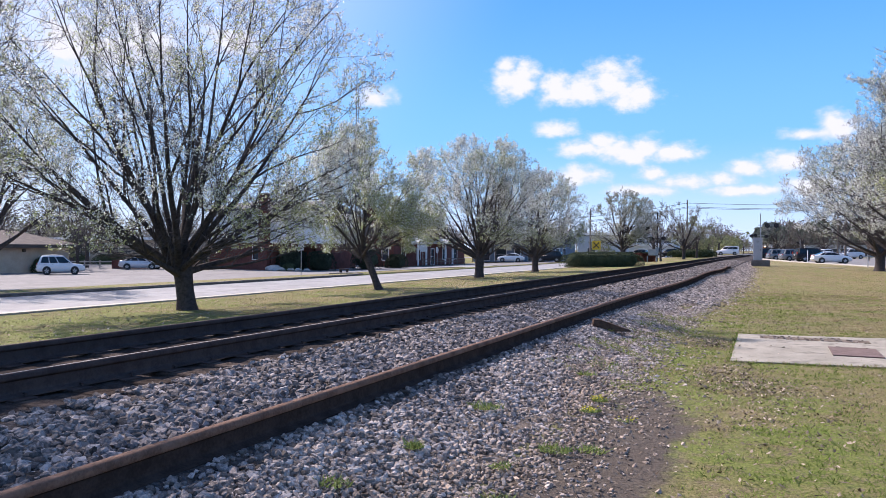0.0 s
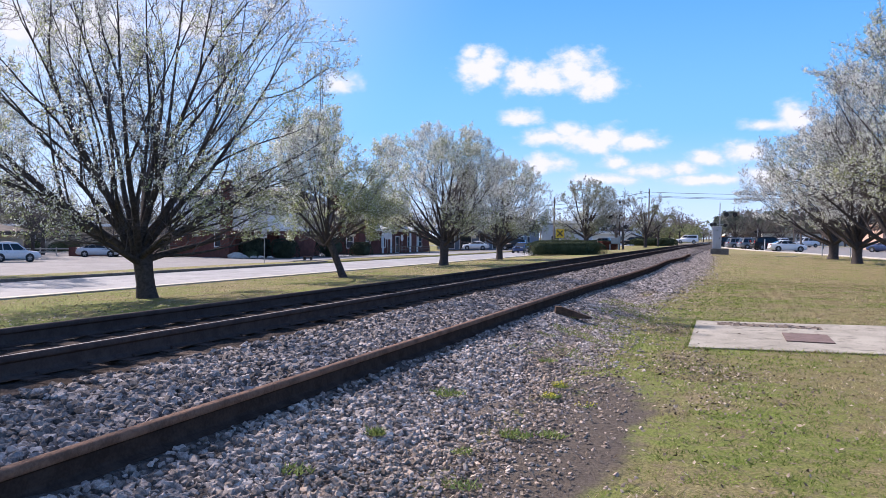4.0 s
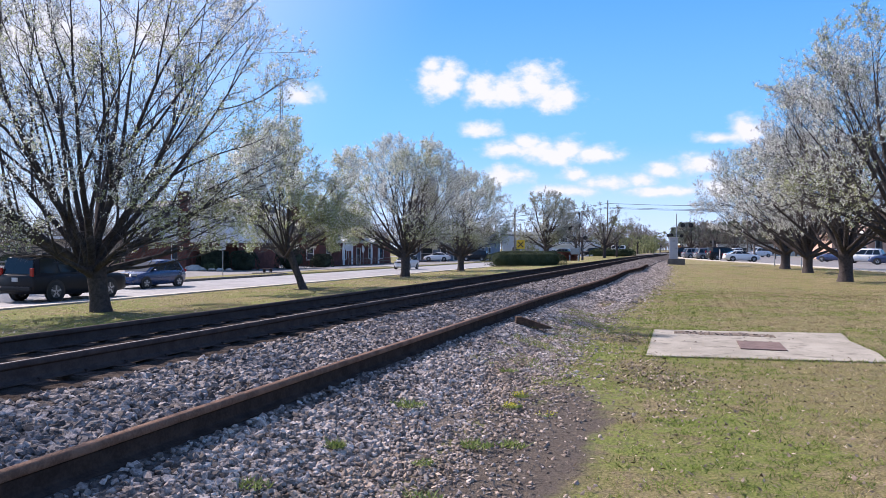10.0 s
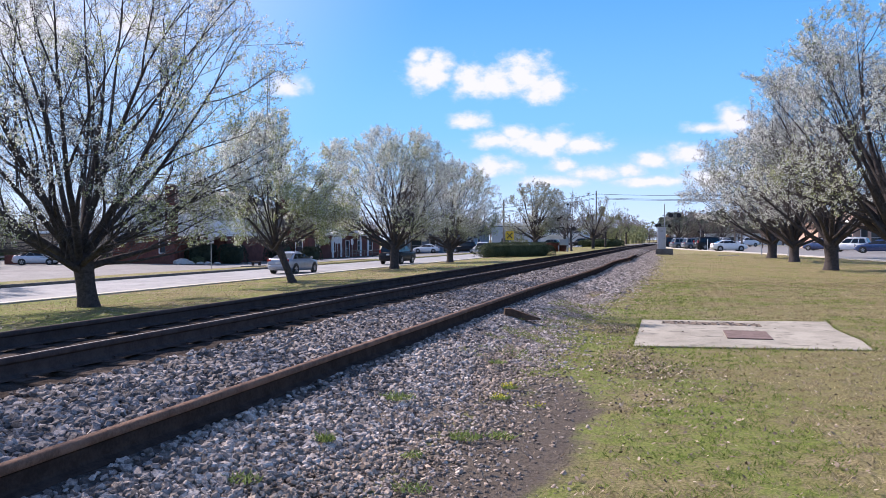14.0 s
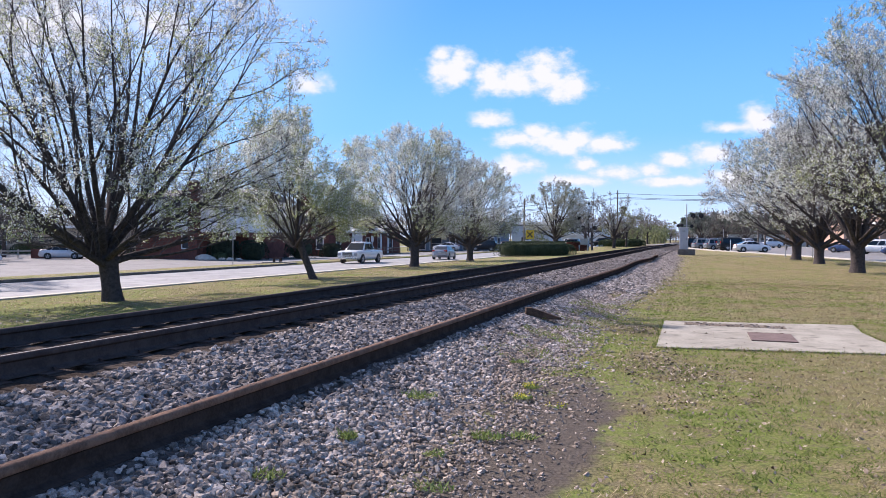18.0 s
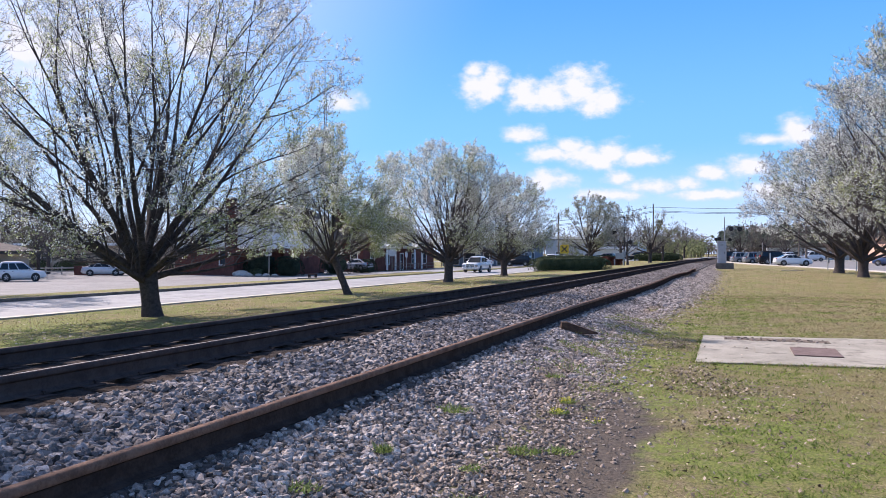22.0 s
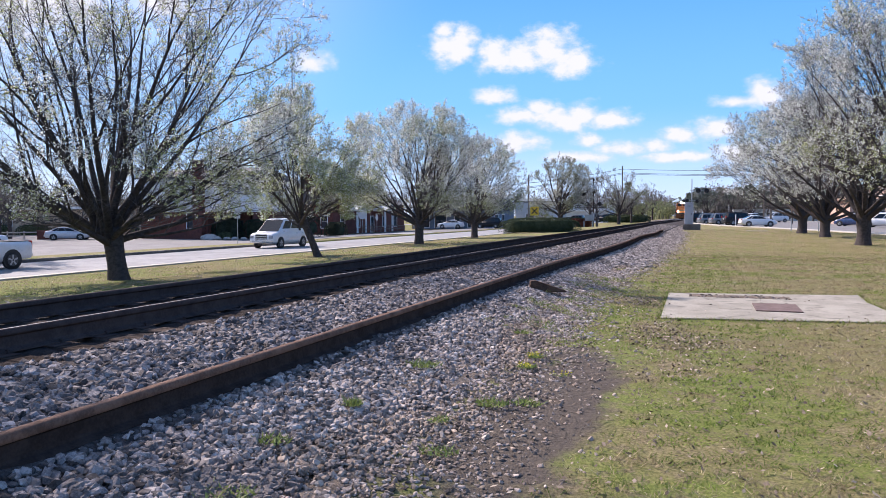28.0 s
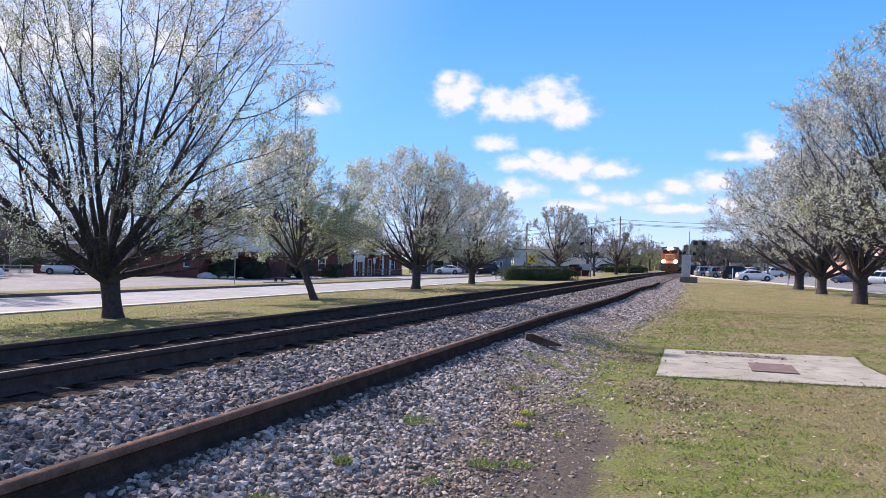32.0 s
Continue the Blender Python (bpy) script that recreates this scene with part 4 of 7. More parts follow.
BOWER = "pear trees on the lawn"
bower = pear_meshes(31, 11.4, 8.2, 1.7, 0.37, limbs=19, forks=3, second=8, third=7, fourth=4, bloom=8, clumps=True, bloom_size=0.036, leaf_share=0.14, low=14, even=1.0, skirt=1.15, waist=0.36, lobes=0.05, reach=0.80, rise=0.26, clear=0.5, density=0.72, thick=1.1, floor=1.0, limb=(0.30, 0.44), bare=0.3)
for x, y, turn, s in ((7.97, 68.6, 0, 1.03), (8.07, 57.0, 100, 0.90)):
    pear(bower, x, y, 0, "broad pear tree in white blossom on the lawn", turn, s, BOWER)
mid_bower = pear_meshes(35, 12.2, 6.7, 1.7, 0.36, limbs=19, forks=3, second=8, third=7, fourth=4, bloom=8, clumps=True, bloom_size=0.034, leaf_share=0.08, low=14, even=1.0, skirt=1.15, waist=0.42, lobes=0.05, reach=0.80, rise=0.28, clear=0.5, density=0.72, floor=1.0, limb=(0.30, 0.44), bare=0.3)
pear(mid_bower, 7.7, 42.1, 0, "broad pear tree in white blossom on the lawn", 215, 0.94, BOWER)
near_bower = pear_meshes(33, 11.4, 5.9, 1.7, 0.36, limbs=22, forks=3, second=8, third=7, fourth=4, bloom=8, clumps=True, bloom_size=0.033, leaf_share=0.22, low=16, even=1.0, skirt=1.15, waist=0.42, lobes=0.025, reach=0.80, rise=0.32, clear=0.5, density=0.72, floor=1.0, limb=(0.30, 0.44), bare=0.3)
pear(near_bower, 8.3, 32.0, 0, "tall pear tree in white blossom and young leaf on the lawn", 300, 1.0, BOWER)
airy = pear_meshes(5, 13.5, 7.9, 1.6, 0.38, limbs=16, forks=3, second=6, third=7, fourth=4, bloom=2, bloom_size=0.03, leaf_share=0.3, density=0.8, low=19, even=1.1, waist=0.5, skirt=1.12, lobes=0.05, reach=0.86, limb=(0.2, 0.3), clear=0.4, rise=0.24)
pear(airy, -18.3, 5.6, -0.6, "pear tree on the grass strip beside the walker", 200, 1.04, ROW)

# ---- street and car parks ----
road_y = np.concatenate([np.arange(-60, 100, 4.0), [104, 110, 118, 130, 160, 220, 320]])
sheet("road", np.array([-30.95, -29, -27, -25, -22.75]), road_y, 0.07, ASPHALT, "pale worn asphalt street", category="street")
sheet("car_park", np.array([-130, -90, -60, -46, -40, -35.5]), np.concatenate([np.arange(-30, 96, 6.0)]), 0.03, LOT, "worn asphalt car park", category="car park")

# ---- kerbs and paved edges ----


def strip(name, line, width, height, mat, parent=None, label="", category="", lift=0.0):
    """A long low block along the points of line, following the land."""
    bm = bmesh.new()
    rows = []
    for q, (x, y) in enumerate(line):
        a, b = line[max(q - 1, 0)], line[min(q + 1, len(line) - 1)]
        d = Vector((b[0] - a[0], b[1] - a[1], 0)).normalized()
        s = Vector((d.y, -d.x, 0)) * width / 2
        z = float(ground_z(x, y)) + lift
        rows.append([bm.verts.new((x - s.x, y - s.y, z - 0.15)), bm.verts.new((x - s.x, y - s.y, z + height)), bm.verts.new((x + s.x, y + s.y, z + height)), bm.verts.new((x + s.x, y + s.y, z - 0.15))])
    for p, q in zip(rows, rows[1:]):
        for j in range(3):
            bm.faces.new((p[j], q[j], q[j + 1], p[j + 1]))
    bm.faces.new(rows[0]), bm.faces.new(rows[-1][::-1])
    bmesh.ops.recalc_face_normals(bm, faces=bm.faces)
    ob = new(name, done(bm, name, mat))
    if parent:
        ob.parent = parent
    return tagged(ob, label, category, kind="" if parent else "structure")


kerb = thing("kerb", "grey concrete kerb along the far side of the street", "kerb", kind="structure")
for q in range(44):
    y = -34 + q * 2.0
    if y < 52:
        strip("kerb_stone", [(-31.1, y), (-31.1, y + 1.985)], 0.2, 0.09, KERB_SHADED, kerb, lift=-0.02)
strip("kerb_stone", [(-31.1, 52), (-31.5, 54), (-33.2, 55.5), (-36, 56)], 0.2, 0.09, KERB_SHADED, kerb, lift=0.0)
gutter = thing("gutter", "pale concrete gutter along the near side of the street", "gutter", kind="structure")
for q in range(40):
    y = -34 + q * 3.2
    strip("gutter_slab", [(-22.68, y), (-22.68, y + 3.18)], 0.46, 0.095, KERB, gutter)
sheet("grass_strip", np.array([-35.4, -34.5, -33, -31.25]), np.arange(-30, 54, 2.0), 0.05, LAWN, "narrow grass strip between street and car park", category="grass")

# side street and the road over the level crossing
sheet("side_road", np.linspace(-140, 60, 41), np.array([178.0, 181, 185, 189, 192]), 0.05, ASPHALT, "road over the level crossing", category="road")
panel = thing("crossing_panel", "timber and asphalt panels of the level crossing", "crossing panel", kind="structure")
for x, w in ((TRACK_X + 0.87, 1.36), (TRACK_X + 2.32, 1.2), (TRACK_X - 0.58, 1.2)):
    part("panel", box(w, 14, 0.2, (x, 185, RAIL_Z - 0.2), 0.01), ASPHALT, panel)

# the car park on the lawn's far side
LOT_EDGE = [(16.5, 40), (14.6, 59), (11.5, 78), (7.6, 97), (3.0, 115), (-1.2, 133), (-1.5, 150)]
bm = bmesh.new()
vs = [bm.verts.new((x, y, 0.03)) for x, y in LOT_EDGE] + [bm.verts.new(p) for p in ((0, 176, 0.03), (60, 176, 0.03), (90, 100, 0.03), (90, 30, 0.03), (20, 30, 0.03))]
f = bm.faces.new(vs)
bmesh.ops.triangulate(bm, faces=[f])
bmesh.ops.recalc_face_normals(bm, faces=bm.faces)
tagged(new("car_park", done(bm, "car_park", LOT)), "grey asphalt car park beyond the lawn", "car park", kind="structure")
strip("pavement", LOT_EDGE, 1.3, 0.07, KERB, label="pale concrete path along the car park", category="path")

# ---- slab with a steel hatch in the lawn ----
slab = thing("concrete_slab", "weathered concrete slab with a rusty hatch, set in the lawn", "slab", pose(1.1, 13.5, -0.065))
bm = bmesh.new()
SLAB_EDGE = [(-1.68, -2.16), (0.0, -1.9), (1.65, -1.62), (1.72, -0.6), (1.62, 0.9), (1.72, 2.24), (0.2, 1.9), (-1.71, 1.61)]
lo = [bm.verts.new((x, y, 0)) for x, y in SLAB_EDGE]
hi = [bm.verts.new((x * 0.995, y * 0.995, 0.085)) for x, y in SLAB_EDGE]
bm.faces.new(hi), bm.faces.new(lo[::-1])
for q in range(len(SLAB_EDGE)):
    w = (q + 1) % len(SLAB_EDGE)
    bm.faces.new((lo[q], lo[w], hi[w], hi[q]))
part("slab", bm, CONCRETE, slab)
hatch = part("hatch", box(0.68, 1.05, 0.018, (0.06, -0.4, 0.086), 0.004), HATCH_RUST, slab, "rusty steel hatch cover")
for x in (-0.14, 0.26):
    part("hinge", box(0.05, 0.02, 0.008, (x, 0.11, 0.102), 0.003), HATCH_RUST, hatch)
rng = random.Random(8)
ragged = [(-1.32 + 1.75 * q / 14, 1.0 + rng.uniform(-0.05, 0.05)) for q in range(15)] + [(0.43 - 1.75 * q / 14, 1.42 + rng.uniform(-0.04, 0.05)) for q in range(15)]
bm = bmesh.new()
bm.faces.new([bm.verts.new((x, y, 0.0)) for x, y in ragged])
r = bmesh.ops.extrude_face_region(bm, geom=bm.faces[:])
bmesh.ops.translate(bm, vec=(0, 0, 0.007), verts=[v for v in r["geom"] if isinstance(v, bmesh.types.BMVert)])
bmesh.ops.recalc_face_normals(bm, faces=bm.faces)
part("patch", bm, EARTHY_BED, slab, "crumbled dark patch at the slab's edge", pose(0, 0, 0.083))
bm = bmesh.new()
for q in range(60):
    s = rng.uniform(0.012, 0.035)
    box(s * 1.5, s, s * 0.7, (rng.uniform(-1.3, 0.4), rng.uniform(0.95, 1.45), 0.086), 0, bm)
tagged(part("crumb", bm, CHIP, slab, "crumbled bits of concrete"), kind="stuff")
part("patch", box(0.5, 0.9, 0.006, (-0.58, -0.3, 0.083), 0.003), CONCRETE, slab, "pale mended patch beside the hatch")

# ---- wedge of rusty steel by the loose rail ----
bm = prism([(-0.32, 0.0), (0.34, 0.0), (0.30, 0.03), (-0.2, 0.2), (-0.3, 0.2)], 0.2)
wedge = tagged(new("wheel_chock", done(bm, "wheel_chock", DARK_RUST)), "rusty steel wedge lying beside the loose rail", "chock")
wedge.matrix_basis = pose(-2.58, 12.9, 0.19, 0, 0, 18)

# ---- signal cabinet ----
hut = thing("signal_cabinet", "tall silver signal cabinet on a dark concrete base", "cabinet", pose(-1.0, 81.2, 0))
part("base", box(1.75, 1.3, 0.68, (0, 0, -0.05), 0.03), material("stained_concrete", ((0.09, 0.083, 0.08), (0.15, 0.14, 0.135)), 1.5, 0.9), hut, "stained concrete plinth")
body = part("body", box(0.86, 0.8, 2.2, (-0.28, 0, 0.63), 0.02), SILVER_METAL, hut)
part("door", box(0.74, 0.02, 1.9, (-0.28, -0.412, 0.75), 0.006), SILVER_METAL, body)
part("handle", box(0.03, 0.03, 0.16, (-0.02, -0.437, 1.6), 0.005), BLACK, body)
part("roof", box(0.96, 0.9, 0.06, (-0.28, 0, 2.83), 0.02), SILVER_METAL, hut)
part("vent", box(0.3, 0.02, 0.2, (-0.28, -0.425, 2.4), 0.004), GALV, body)

# ---- signs and signals ----


def lamp_head(parent, x, y, z, lens=BLACK):
    """A flashing-light head: round black background with a hooded lens."""
    h = part("lamp_head", tube(0.30, 0.30, 0.03, (x, y, z), 16, turn=Matrix.Rotation(radians(90), 4, "X")), BLACK, parent, "round black signal background")
    part("hood", tube(0.13, 0.12, 0.25, (x, y - 0.02, z), 12, turn=Matrix.Rotation(radians(90), 4, "X")), BLACK, h)
    part("lens", tube(0.1, 0.1, 0.01, (x, y - 0.27, z), 12, turn=Matrix.Rotation(radians(90), 4, "X")), SIGNAL_LENS, h, "dark red lens")
    return h


left_signal = thing("crossing_signal", "dark crossing signal mast with lamps, arm and silver box", "crossing signal", pose(-14.4, 105, 0.02))
part("mast", tube(0.075, 0.06, 6.5, (0, 0, 0), 10), RAIL_DARK, left_signal)
part("bell", tube(0.17, 0.1, 0.3, (0, 0, 6.45), 12), BLACK, left_signal)
part("crossbuck_blade", box(1.2, 0.03, 0.2, (0, -0.09, -0.1), 0.005), SIGN_GREY, left_signal, m=pose(0, 0, 5.6, 0, 40, 0))
part("crossbuck_blade", box(1.2, 0.03, 0.2, (0, -0.13, -0.1), 0.005), SIGN_GREY, left_signal, m=pose(0, 0, 5.6, 0, -40, 0))
part("lamp_arm", box(2.6, 0.08, 0.08, (-0.9, 0, 4.7), 0.01), RAIL_DARK, left_signal)
part("lamp_arm", box(2.0, 0.08, 0.08, (0.1, 0, 3.1), 0.01), RAIL_DARK, left_signal)
for x, z in ((-2.0, 4.45), (-1.3, 4.45), (0.85, 3.15), (-0.85, 3.15), (-1.55, 3.4)):
    lamp_head(left_signal, x, -0.1, z)
part("gate_motor", box(0.5, 0.45, 0.8, (0, 0, 1.1), 0.03), GALV, left_signal)
part("counterweight", box(0.12, 0.9, 0.5, (0.35, 0.2, 1.3), 0.02), BLACK, left_signal)
part("box", box(1.15, 0.7, 0.85, (-0.45, -0.8, 0.8), 0.03), GALV, left_signal, "silver relay box on legs")
for x in (-1.2, 0.0):
    part("leg", box(0.08, 0.6, 0.8, (x, -0.8, -0.05), 0.01), GALV, left_signal)

right_signal = thing("crossing_signal", "black twin crossing lamps on a tall grey mast", "crossing signal", pose(-1.75, 140, 0.05))
part("mast", tube(0.11, 0.08, 8.0, (0, 0, 0), 10), GALV, right_signal)
part("arm", box(3.2, 0.1, 0.1, (1.2, 0, 5.9), 0.01), GALV, right_signal)
part("arm", box(2.8, 0.1, 0.1, (-0.5, 0, 4.1), 0.01), GALV, right_signal)
for x, z, s in ((1.1, 5.9, 1.35), (2.5, 5.9, 1.35), (-1.4, 4.1, 1.0), (-0.8, 4.2, 1.0), (0.9, 4.0, 1.0)):
    h = lamp_head(right_signal, 0, 0, 0)
    h.matrix_basis = pose(x, -0.12, z) @ Matrix.Scale(s, 4)
far_signal = thing("crossing_signal", "small twin crossing lamps on a thin mast", "crossing signal", pose(6.3, 196, 0.05))
part("mast", tube(0.08, 0.07, 4.2, (0, 0, 0), 8), GALV, far_signal)
part("arm", box(1.6, 0.08, 0.08, (0, 0, 3.4), 0.01), GALV, far_signal)
for x in (-0.5, 0.5):
    lamp_head(far_signal, x, -0.1, 3.4)

warning = thing("warning_sign", "yellow warning sign with a black cross", "road sign", pose(-20.0, 92, -0.35))
part("post", tube(0.035, 0.035, 3.1, (0, 0.03, 0), 8), GALV, warning)
part("plate", box(1.06, 0.02, 1.12, (0, 0, 1.92), 0.06), SIGN_YELLOW, warning, "yellow sign plate")
part("cross_bar", box(1.0, 0.012, 0.13, (0, -0.018, -0.065), 0.0), BLACK, warning, m=pose(0, 0, 2.48, 0, 45, 0))
part("cross_bar", box(1.0, 0.012, 0.13, (0, -0.026, -0.065), 0.0), BLACK, warning, m=pose(0, 0, 2.48, 0, -45, 0))

post_sign = thing("street_sign", "square sign seen from behind on a steel post", "road sign", pose(-33.9, 48.6, -0.62, 0, 0, 12))
part("post", tube(0.032, 0.032, 2.7, (0, 0, 0), 8), GALV, post_sign)
part("plate", box(0.46, 0.015, 0.66, (0, -0.045, 2.0), 0.03), SIGN_GREY, post_sign)
stop = thing("stop_sign", "stop sign seen from behind, bare grey metal", "road sign", pose(-44.5, 93, -0.8, 0, 0, 20))
part("post", tube(0.035, 0.035, 2.3, (0, 0.02, 0), 8), GALV, stop)
part("plate", tube(0.62, 0.62, 0.02, (0, 0, 2.5), 8, turn=Matrix.Rotation(radians(90), 4, "X") @ Matrix.Rotation(radians(22.5), 4, "Z")), SIGN_GREY, stop)
tall = thing("street_sign", "narrow oblong sign plate on a post", "road sign", pose(-43.2, 95, -0.8, 0, 0, 20))
part("post", tube(0.03, 0.03, 2.2, (0, 0.02, 0), 8), GALV, tall)
part("plate", tube(0.4, 0.4, 0.02, (0, 0, 2.15), 12, turn=Matrix.Diagonal((0.5, 1, 1.15, 1)) @ Matrix.Rotation(radians(90), 4, "X")), SIGN_GREY, tall)
for x, y, h, mat, lab in ((8.4, 80.7, 1.65, GALV, "thin grey marker post at the lawn's edge"), (10.2, 75.9, 1.5, GALV, "thin grey marker post at the lawn's edge"), (4.6, 114, 1.6, TRIM, "white marker post beside the parked cars")):
    p = thing("marker_post", lab, "post", pose(x, y, 0))
    part("post", tube(0.05, 0.05, h, (0, 0, 0), 8), mat, p)
    part("cap", tube(0.06, 0.02, 0.06, (0, 0, h), 8), mat, p)
pad = tagged(new("concrete_pad", done(box(1.9, 0.8, 0.09, (0, 0, -0.03), 0.02), "concrete_pad", CONCRETE)), "small pale concrete pad in the lawn", "pad")
pad.matrix_basis = pose(5.0, 76.8, 0)

hydrant = thing("utility_stand", "low dark steel stand at the kerb's end", "stand", pose(-37.3, 60.5, -0.85))
part("top", box(0.9, 0.35, 0.12, (0, 0, 0.35), 0.02), RAIL_DARK, hydrant)
for x in (-0.35, 0.35):
    part("leg", box(0.12, 0.3, 0.38, (x, 0, -0.02), 0.01), RAIL_DARK, hydrant)

# ---- poles and wires ----


def pole(x, y, h, z=-0.1, arm=True, label="tall wooden utility pole with a crossarm"):
    p = thing("utility_pole", label, "utility pole", pose(x, y, z))
    part("pole", tube(0.16, 0.11, h, (0, 0, 0), 10), POLE_WOOD, p)
    if arm:
        part("crossarm", box(0.12, 2.2, 0.11, (0, 0, h - 0.9), 0.01), POLE_WOOD, p)
        for q in (-0.9, -0.3, 0.4, 0.9):
            part("insulator", tube(0.04, 0.05, 0.14, (0, q, h - 0.79), 8), GALV, p)
    return p


pole(-15.65, 157, 11.9)
pole(-28.2, 125, 9.2, -0.7)
pole(-38.0, 150, 8.6, -0.8)
pole(11.5, 158, 10.5)
pole(44.0, 160, 11.5)
pole(9.7, 120, 7.5, 0, False, "plain wooden pole among the parked cars")
pole(14.8, 141, 8.0, 0, False, "plain wooden pole at the car park")


def wire(a, b, sag, r=0.035):
    a, b = Vector(a), Vector(b)
    line = []
    for q in range(17):
        t = q / 16
        p = a.lerp(b, t)
        p.z -= 4 * sag * t * (1 - t)
        line.append(p[:])
    v, f = tubes(np.array([line]), [r], [r], 4)
    return tagged(new("overhead_wire", mesh_of("overhead_wire", v, [f], [BLACK])), "black overhead wire sagging between poles", "wire", "overhead wires")


for q, z in ((-0.9, 11.1), (0.4, 10.4), (0.9, 10.2)):
    wire((-15.65, 157 + q, z), (44.0, 160 + q, z + 0.3), 0.9)
    wire((-15.65, 157 + q, z), (-38.0, 150 + q, z - 3.2), 0.3)
    wire((-38.0, 150 + q, z - 3.2), (-110, 146, z - 3.0), 0.6)

# radio mast behind the houses
mast = thing("radio_mast", "thin lattice radio mast against the sky", "mast", pose(-60, 101, -1.0))
top = 28.5
legs = [(0.22 * math.cos(a), 0.22 * math.sin(a)) for a in (0.3, 2.39, 4.49)]
for x, y in legs:
    part("leg", tube(0.05, 0.04, top, (x, y, 0), 5), MAST_STEEL, mast)
v, f = tubes(np.array([[(*legs[q % 3], 1.0 * q * 0.5), (*legs[(q + 1) % 3], 0.5 * q + 0.5)] for q in range(int(top * 2) - 2)], float), np.full(int(top * 2) - 2, 0.022), np.full(int(top * 2) - 2, 0.022), 3)
child("lattice", mesh_of("lattice", v, [f], [MAST_STEEL]), mast)
part("antenna", tube(0.04, 0.02, 3.5, (0, 0, top), 5), MAST_STEEL, mast)

# ---- buildings ----


def wall_with(parent, name, p, q, z0, z1, thick, mat, holes=(), label=""):
    """An upright wall from p to q (x, y) with openings (from, to, sill, head) along it, built as solid pieces."""
    p, q = Vector((*p, 0)), Vector((*q, 0))
    length, d = (q - p).length, (q - p).normalized()
    turn = Matrix.Translation(p) @ Matrix(((d.x, -d.y, 0, 0), (d.y, d.x, 0, 0), (0, 0, 1, 0), (0, 0, 0, 1)))
    bm = bmesh.new()
    xs = sorted({0.0, length, *[h[0] for h in holes], *[h[1] for h in holes]})
    for a, b in zip(xs, xs[1:]):
        inside = [h for h in holes if h[0] <= a + 1e-6 and h[1] >= b - 1e-6]
        spans = [(z0, inside[0][2]), (inside[0][3], z1)] if inside else [(z0, z1)]
        for lo, hi in spans:
            if hi - lo > 0.01:
                box(b - a, thick, hi - lo, ((a + b) / 2, thick / 2, lo), 0, bm)
    bmesh.ops.remove_doubles(bm, verts=bm.verts, dist=1e-4)
    w = part(name, bm, mat, parent, label, turn)
    return w, turn


def window_in(parent, turn, hole, thick, frame_mat=TRIM, mullions=1, name="window"):
    a, b, lo, hi = hole
    w = child(name, done(box(b - a - 0.02, 0.02, hi - lo - 0.02, ((a + b) / 2, thick * 0.6, lo + 0.01)), "pane", PANE), parent, turn, "window with a pale frame")
    bm = bmesh.new()
    t = 0.09
    for x0, x1, z0, z1 in ((a - t, a, lo - t, hi + t), (b, b + t, lo - t, hi + t), (a, b, lo - t, lo), (a, b, hi, hi + t)):
        box(x1 - x0, 0.07, z1 - z0, ((x0 + x1) / 2, -0.02, z0), 0, bm)
    part("window_frame", bm, frame_mat, w)
    for m in range(mullions):
        part("glazing_bar", box(b - a - 0.02, 0.03, 0.05, ((a + b) / 2, thick * 0.5, lo + (hi - lo) * (m + 1) / (mullions + 1)), 0), frame_mat, w)
    return w


def hip_roof(parent, x0, x1, y0, y1, z, rise, over, mat, name="roof", gable=False, along="x"):
    bm = bmesh.new()
    a, b, c, d = x0 - over, x1 + over, y0 - over, y1 + over
    if along == "x":
        inset = 0 if gable else min((d - c) / 2, (b - a) / 2 * 0.9)
        r0, r1 = (a + inset, (c + d) / 2, z + rise), (b - inset, (c + d) / 2, z + rise)
    else:
        inset = 0 if gable else min((b - a) / 2, (d - c) / 2 * 0.9)
        r0, r1 = ((a + b) / 2, c + inset, z + rise), ((a + b) / 2, d - inset, z + rise)
    base = [bm.verts.new(p) for p in ((a, c, z), (b, c, z), (b, d, z), (a, d, z))]
    low = [bm.verts.new((v.co.x, v.co.y, z - 0.18)) for v in base]
    R0, R1 = bm.verts.new(r0), bm.verts.new(r1)
    if along == "x":
        bm.faces.new((base[0], base[1], R1, R0)), bm.faces.new((base[2], base[3], R0, R1))
        bm.faces.new((base[1], base[2], R1)), bm.faces.new((base[3], base[0], R0))
    else:
        bm.faces.new((base[1], base[2], R1, R0)), bm.faces.new((base[3], base[0], R0, R1))
        bm.faces.new((base[0], base[1], R0)), bm.faces.new((base[2], base[3], R1))
    for q in range(4):
        w = (q + 1) % 4
        bm.faces.new((base[q], low[q], low[w], base[w]))
    bm.faces.new(low[::-1])
    bmesh.ops.recalc_face_normals(bm, faces=bm.faces)
    return part(name, bm, mat, parent)


def house_walls(parent, x0, x1, y0, y1, z0, z1, mat, south=(), east=(), thick=0.25):
    """Four walls; openings in the one that faces the walker and the one that faces the street."""
    out = []
    out.append((*wall_with(parent, "wall", (x0, y0), (x1, y0), z0, z1, thick, mat, south), south))
    out.append((*wall_with(parent, "wall", (x1, y0 + thick), (x1, y1 - thick), z0, z1, thick, mat, east), east))
    wall_with(parent, "wall", (x1, y1), (x0, y1), z0, z1, thick, mat)
    wall_with(parent, "wall", (x0, y1 - thick), (x0, y0 + thick), z0, z1, thick, mat)
    for w, turn, holes in out:
        for h in holes:
            window_in(parent, turn, h, thick)
    return out


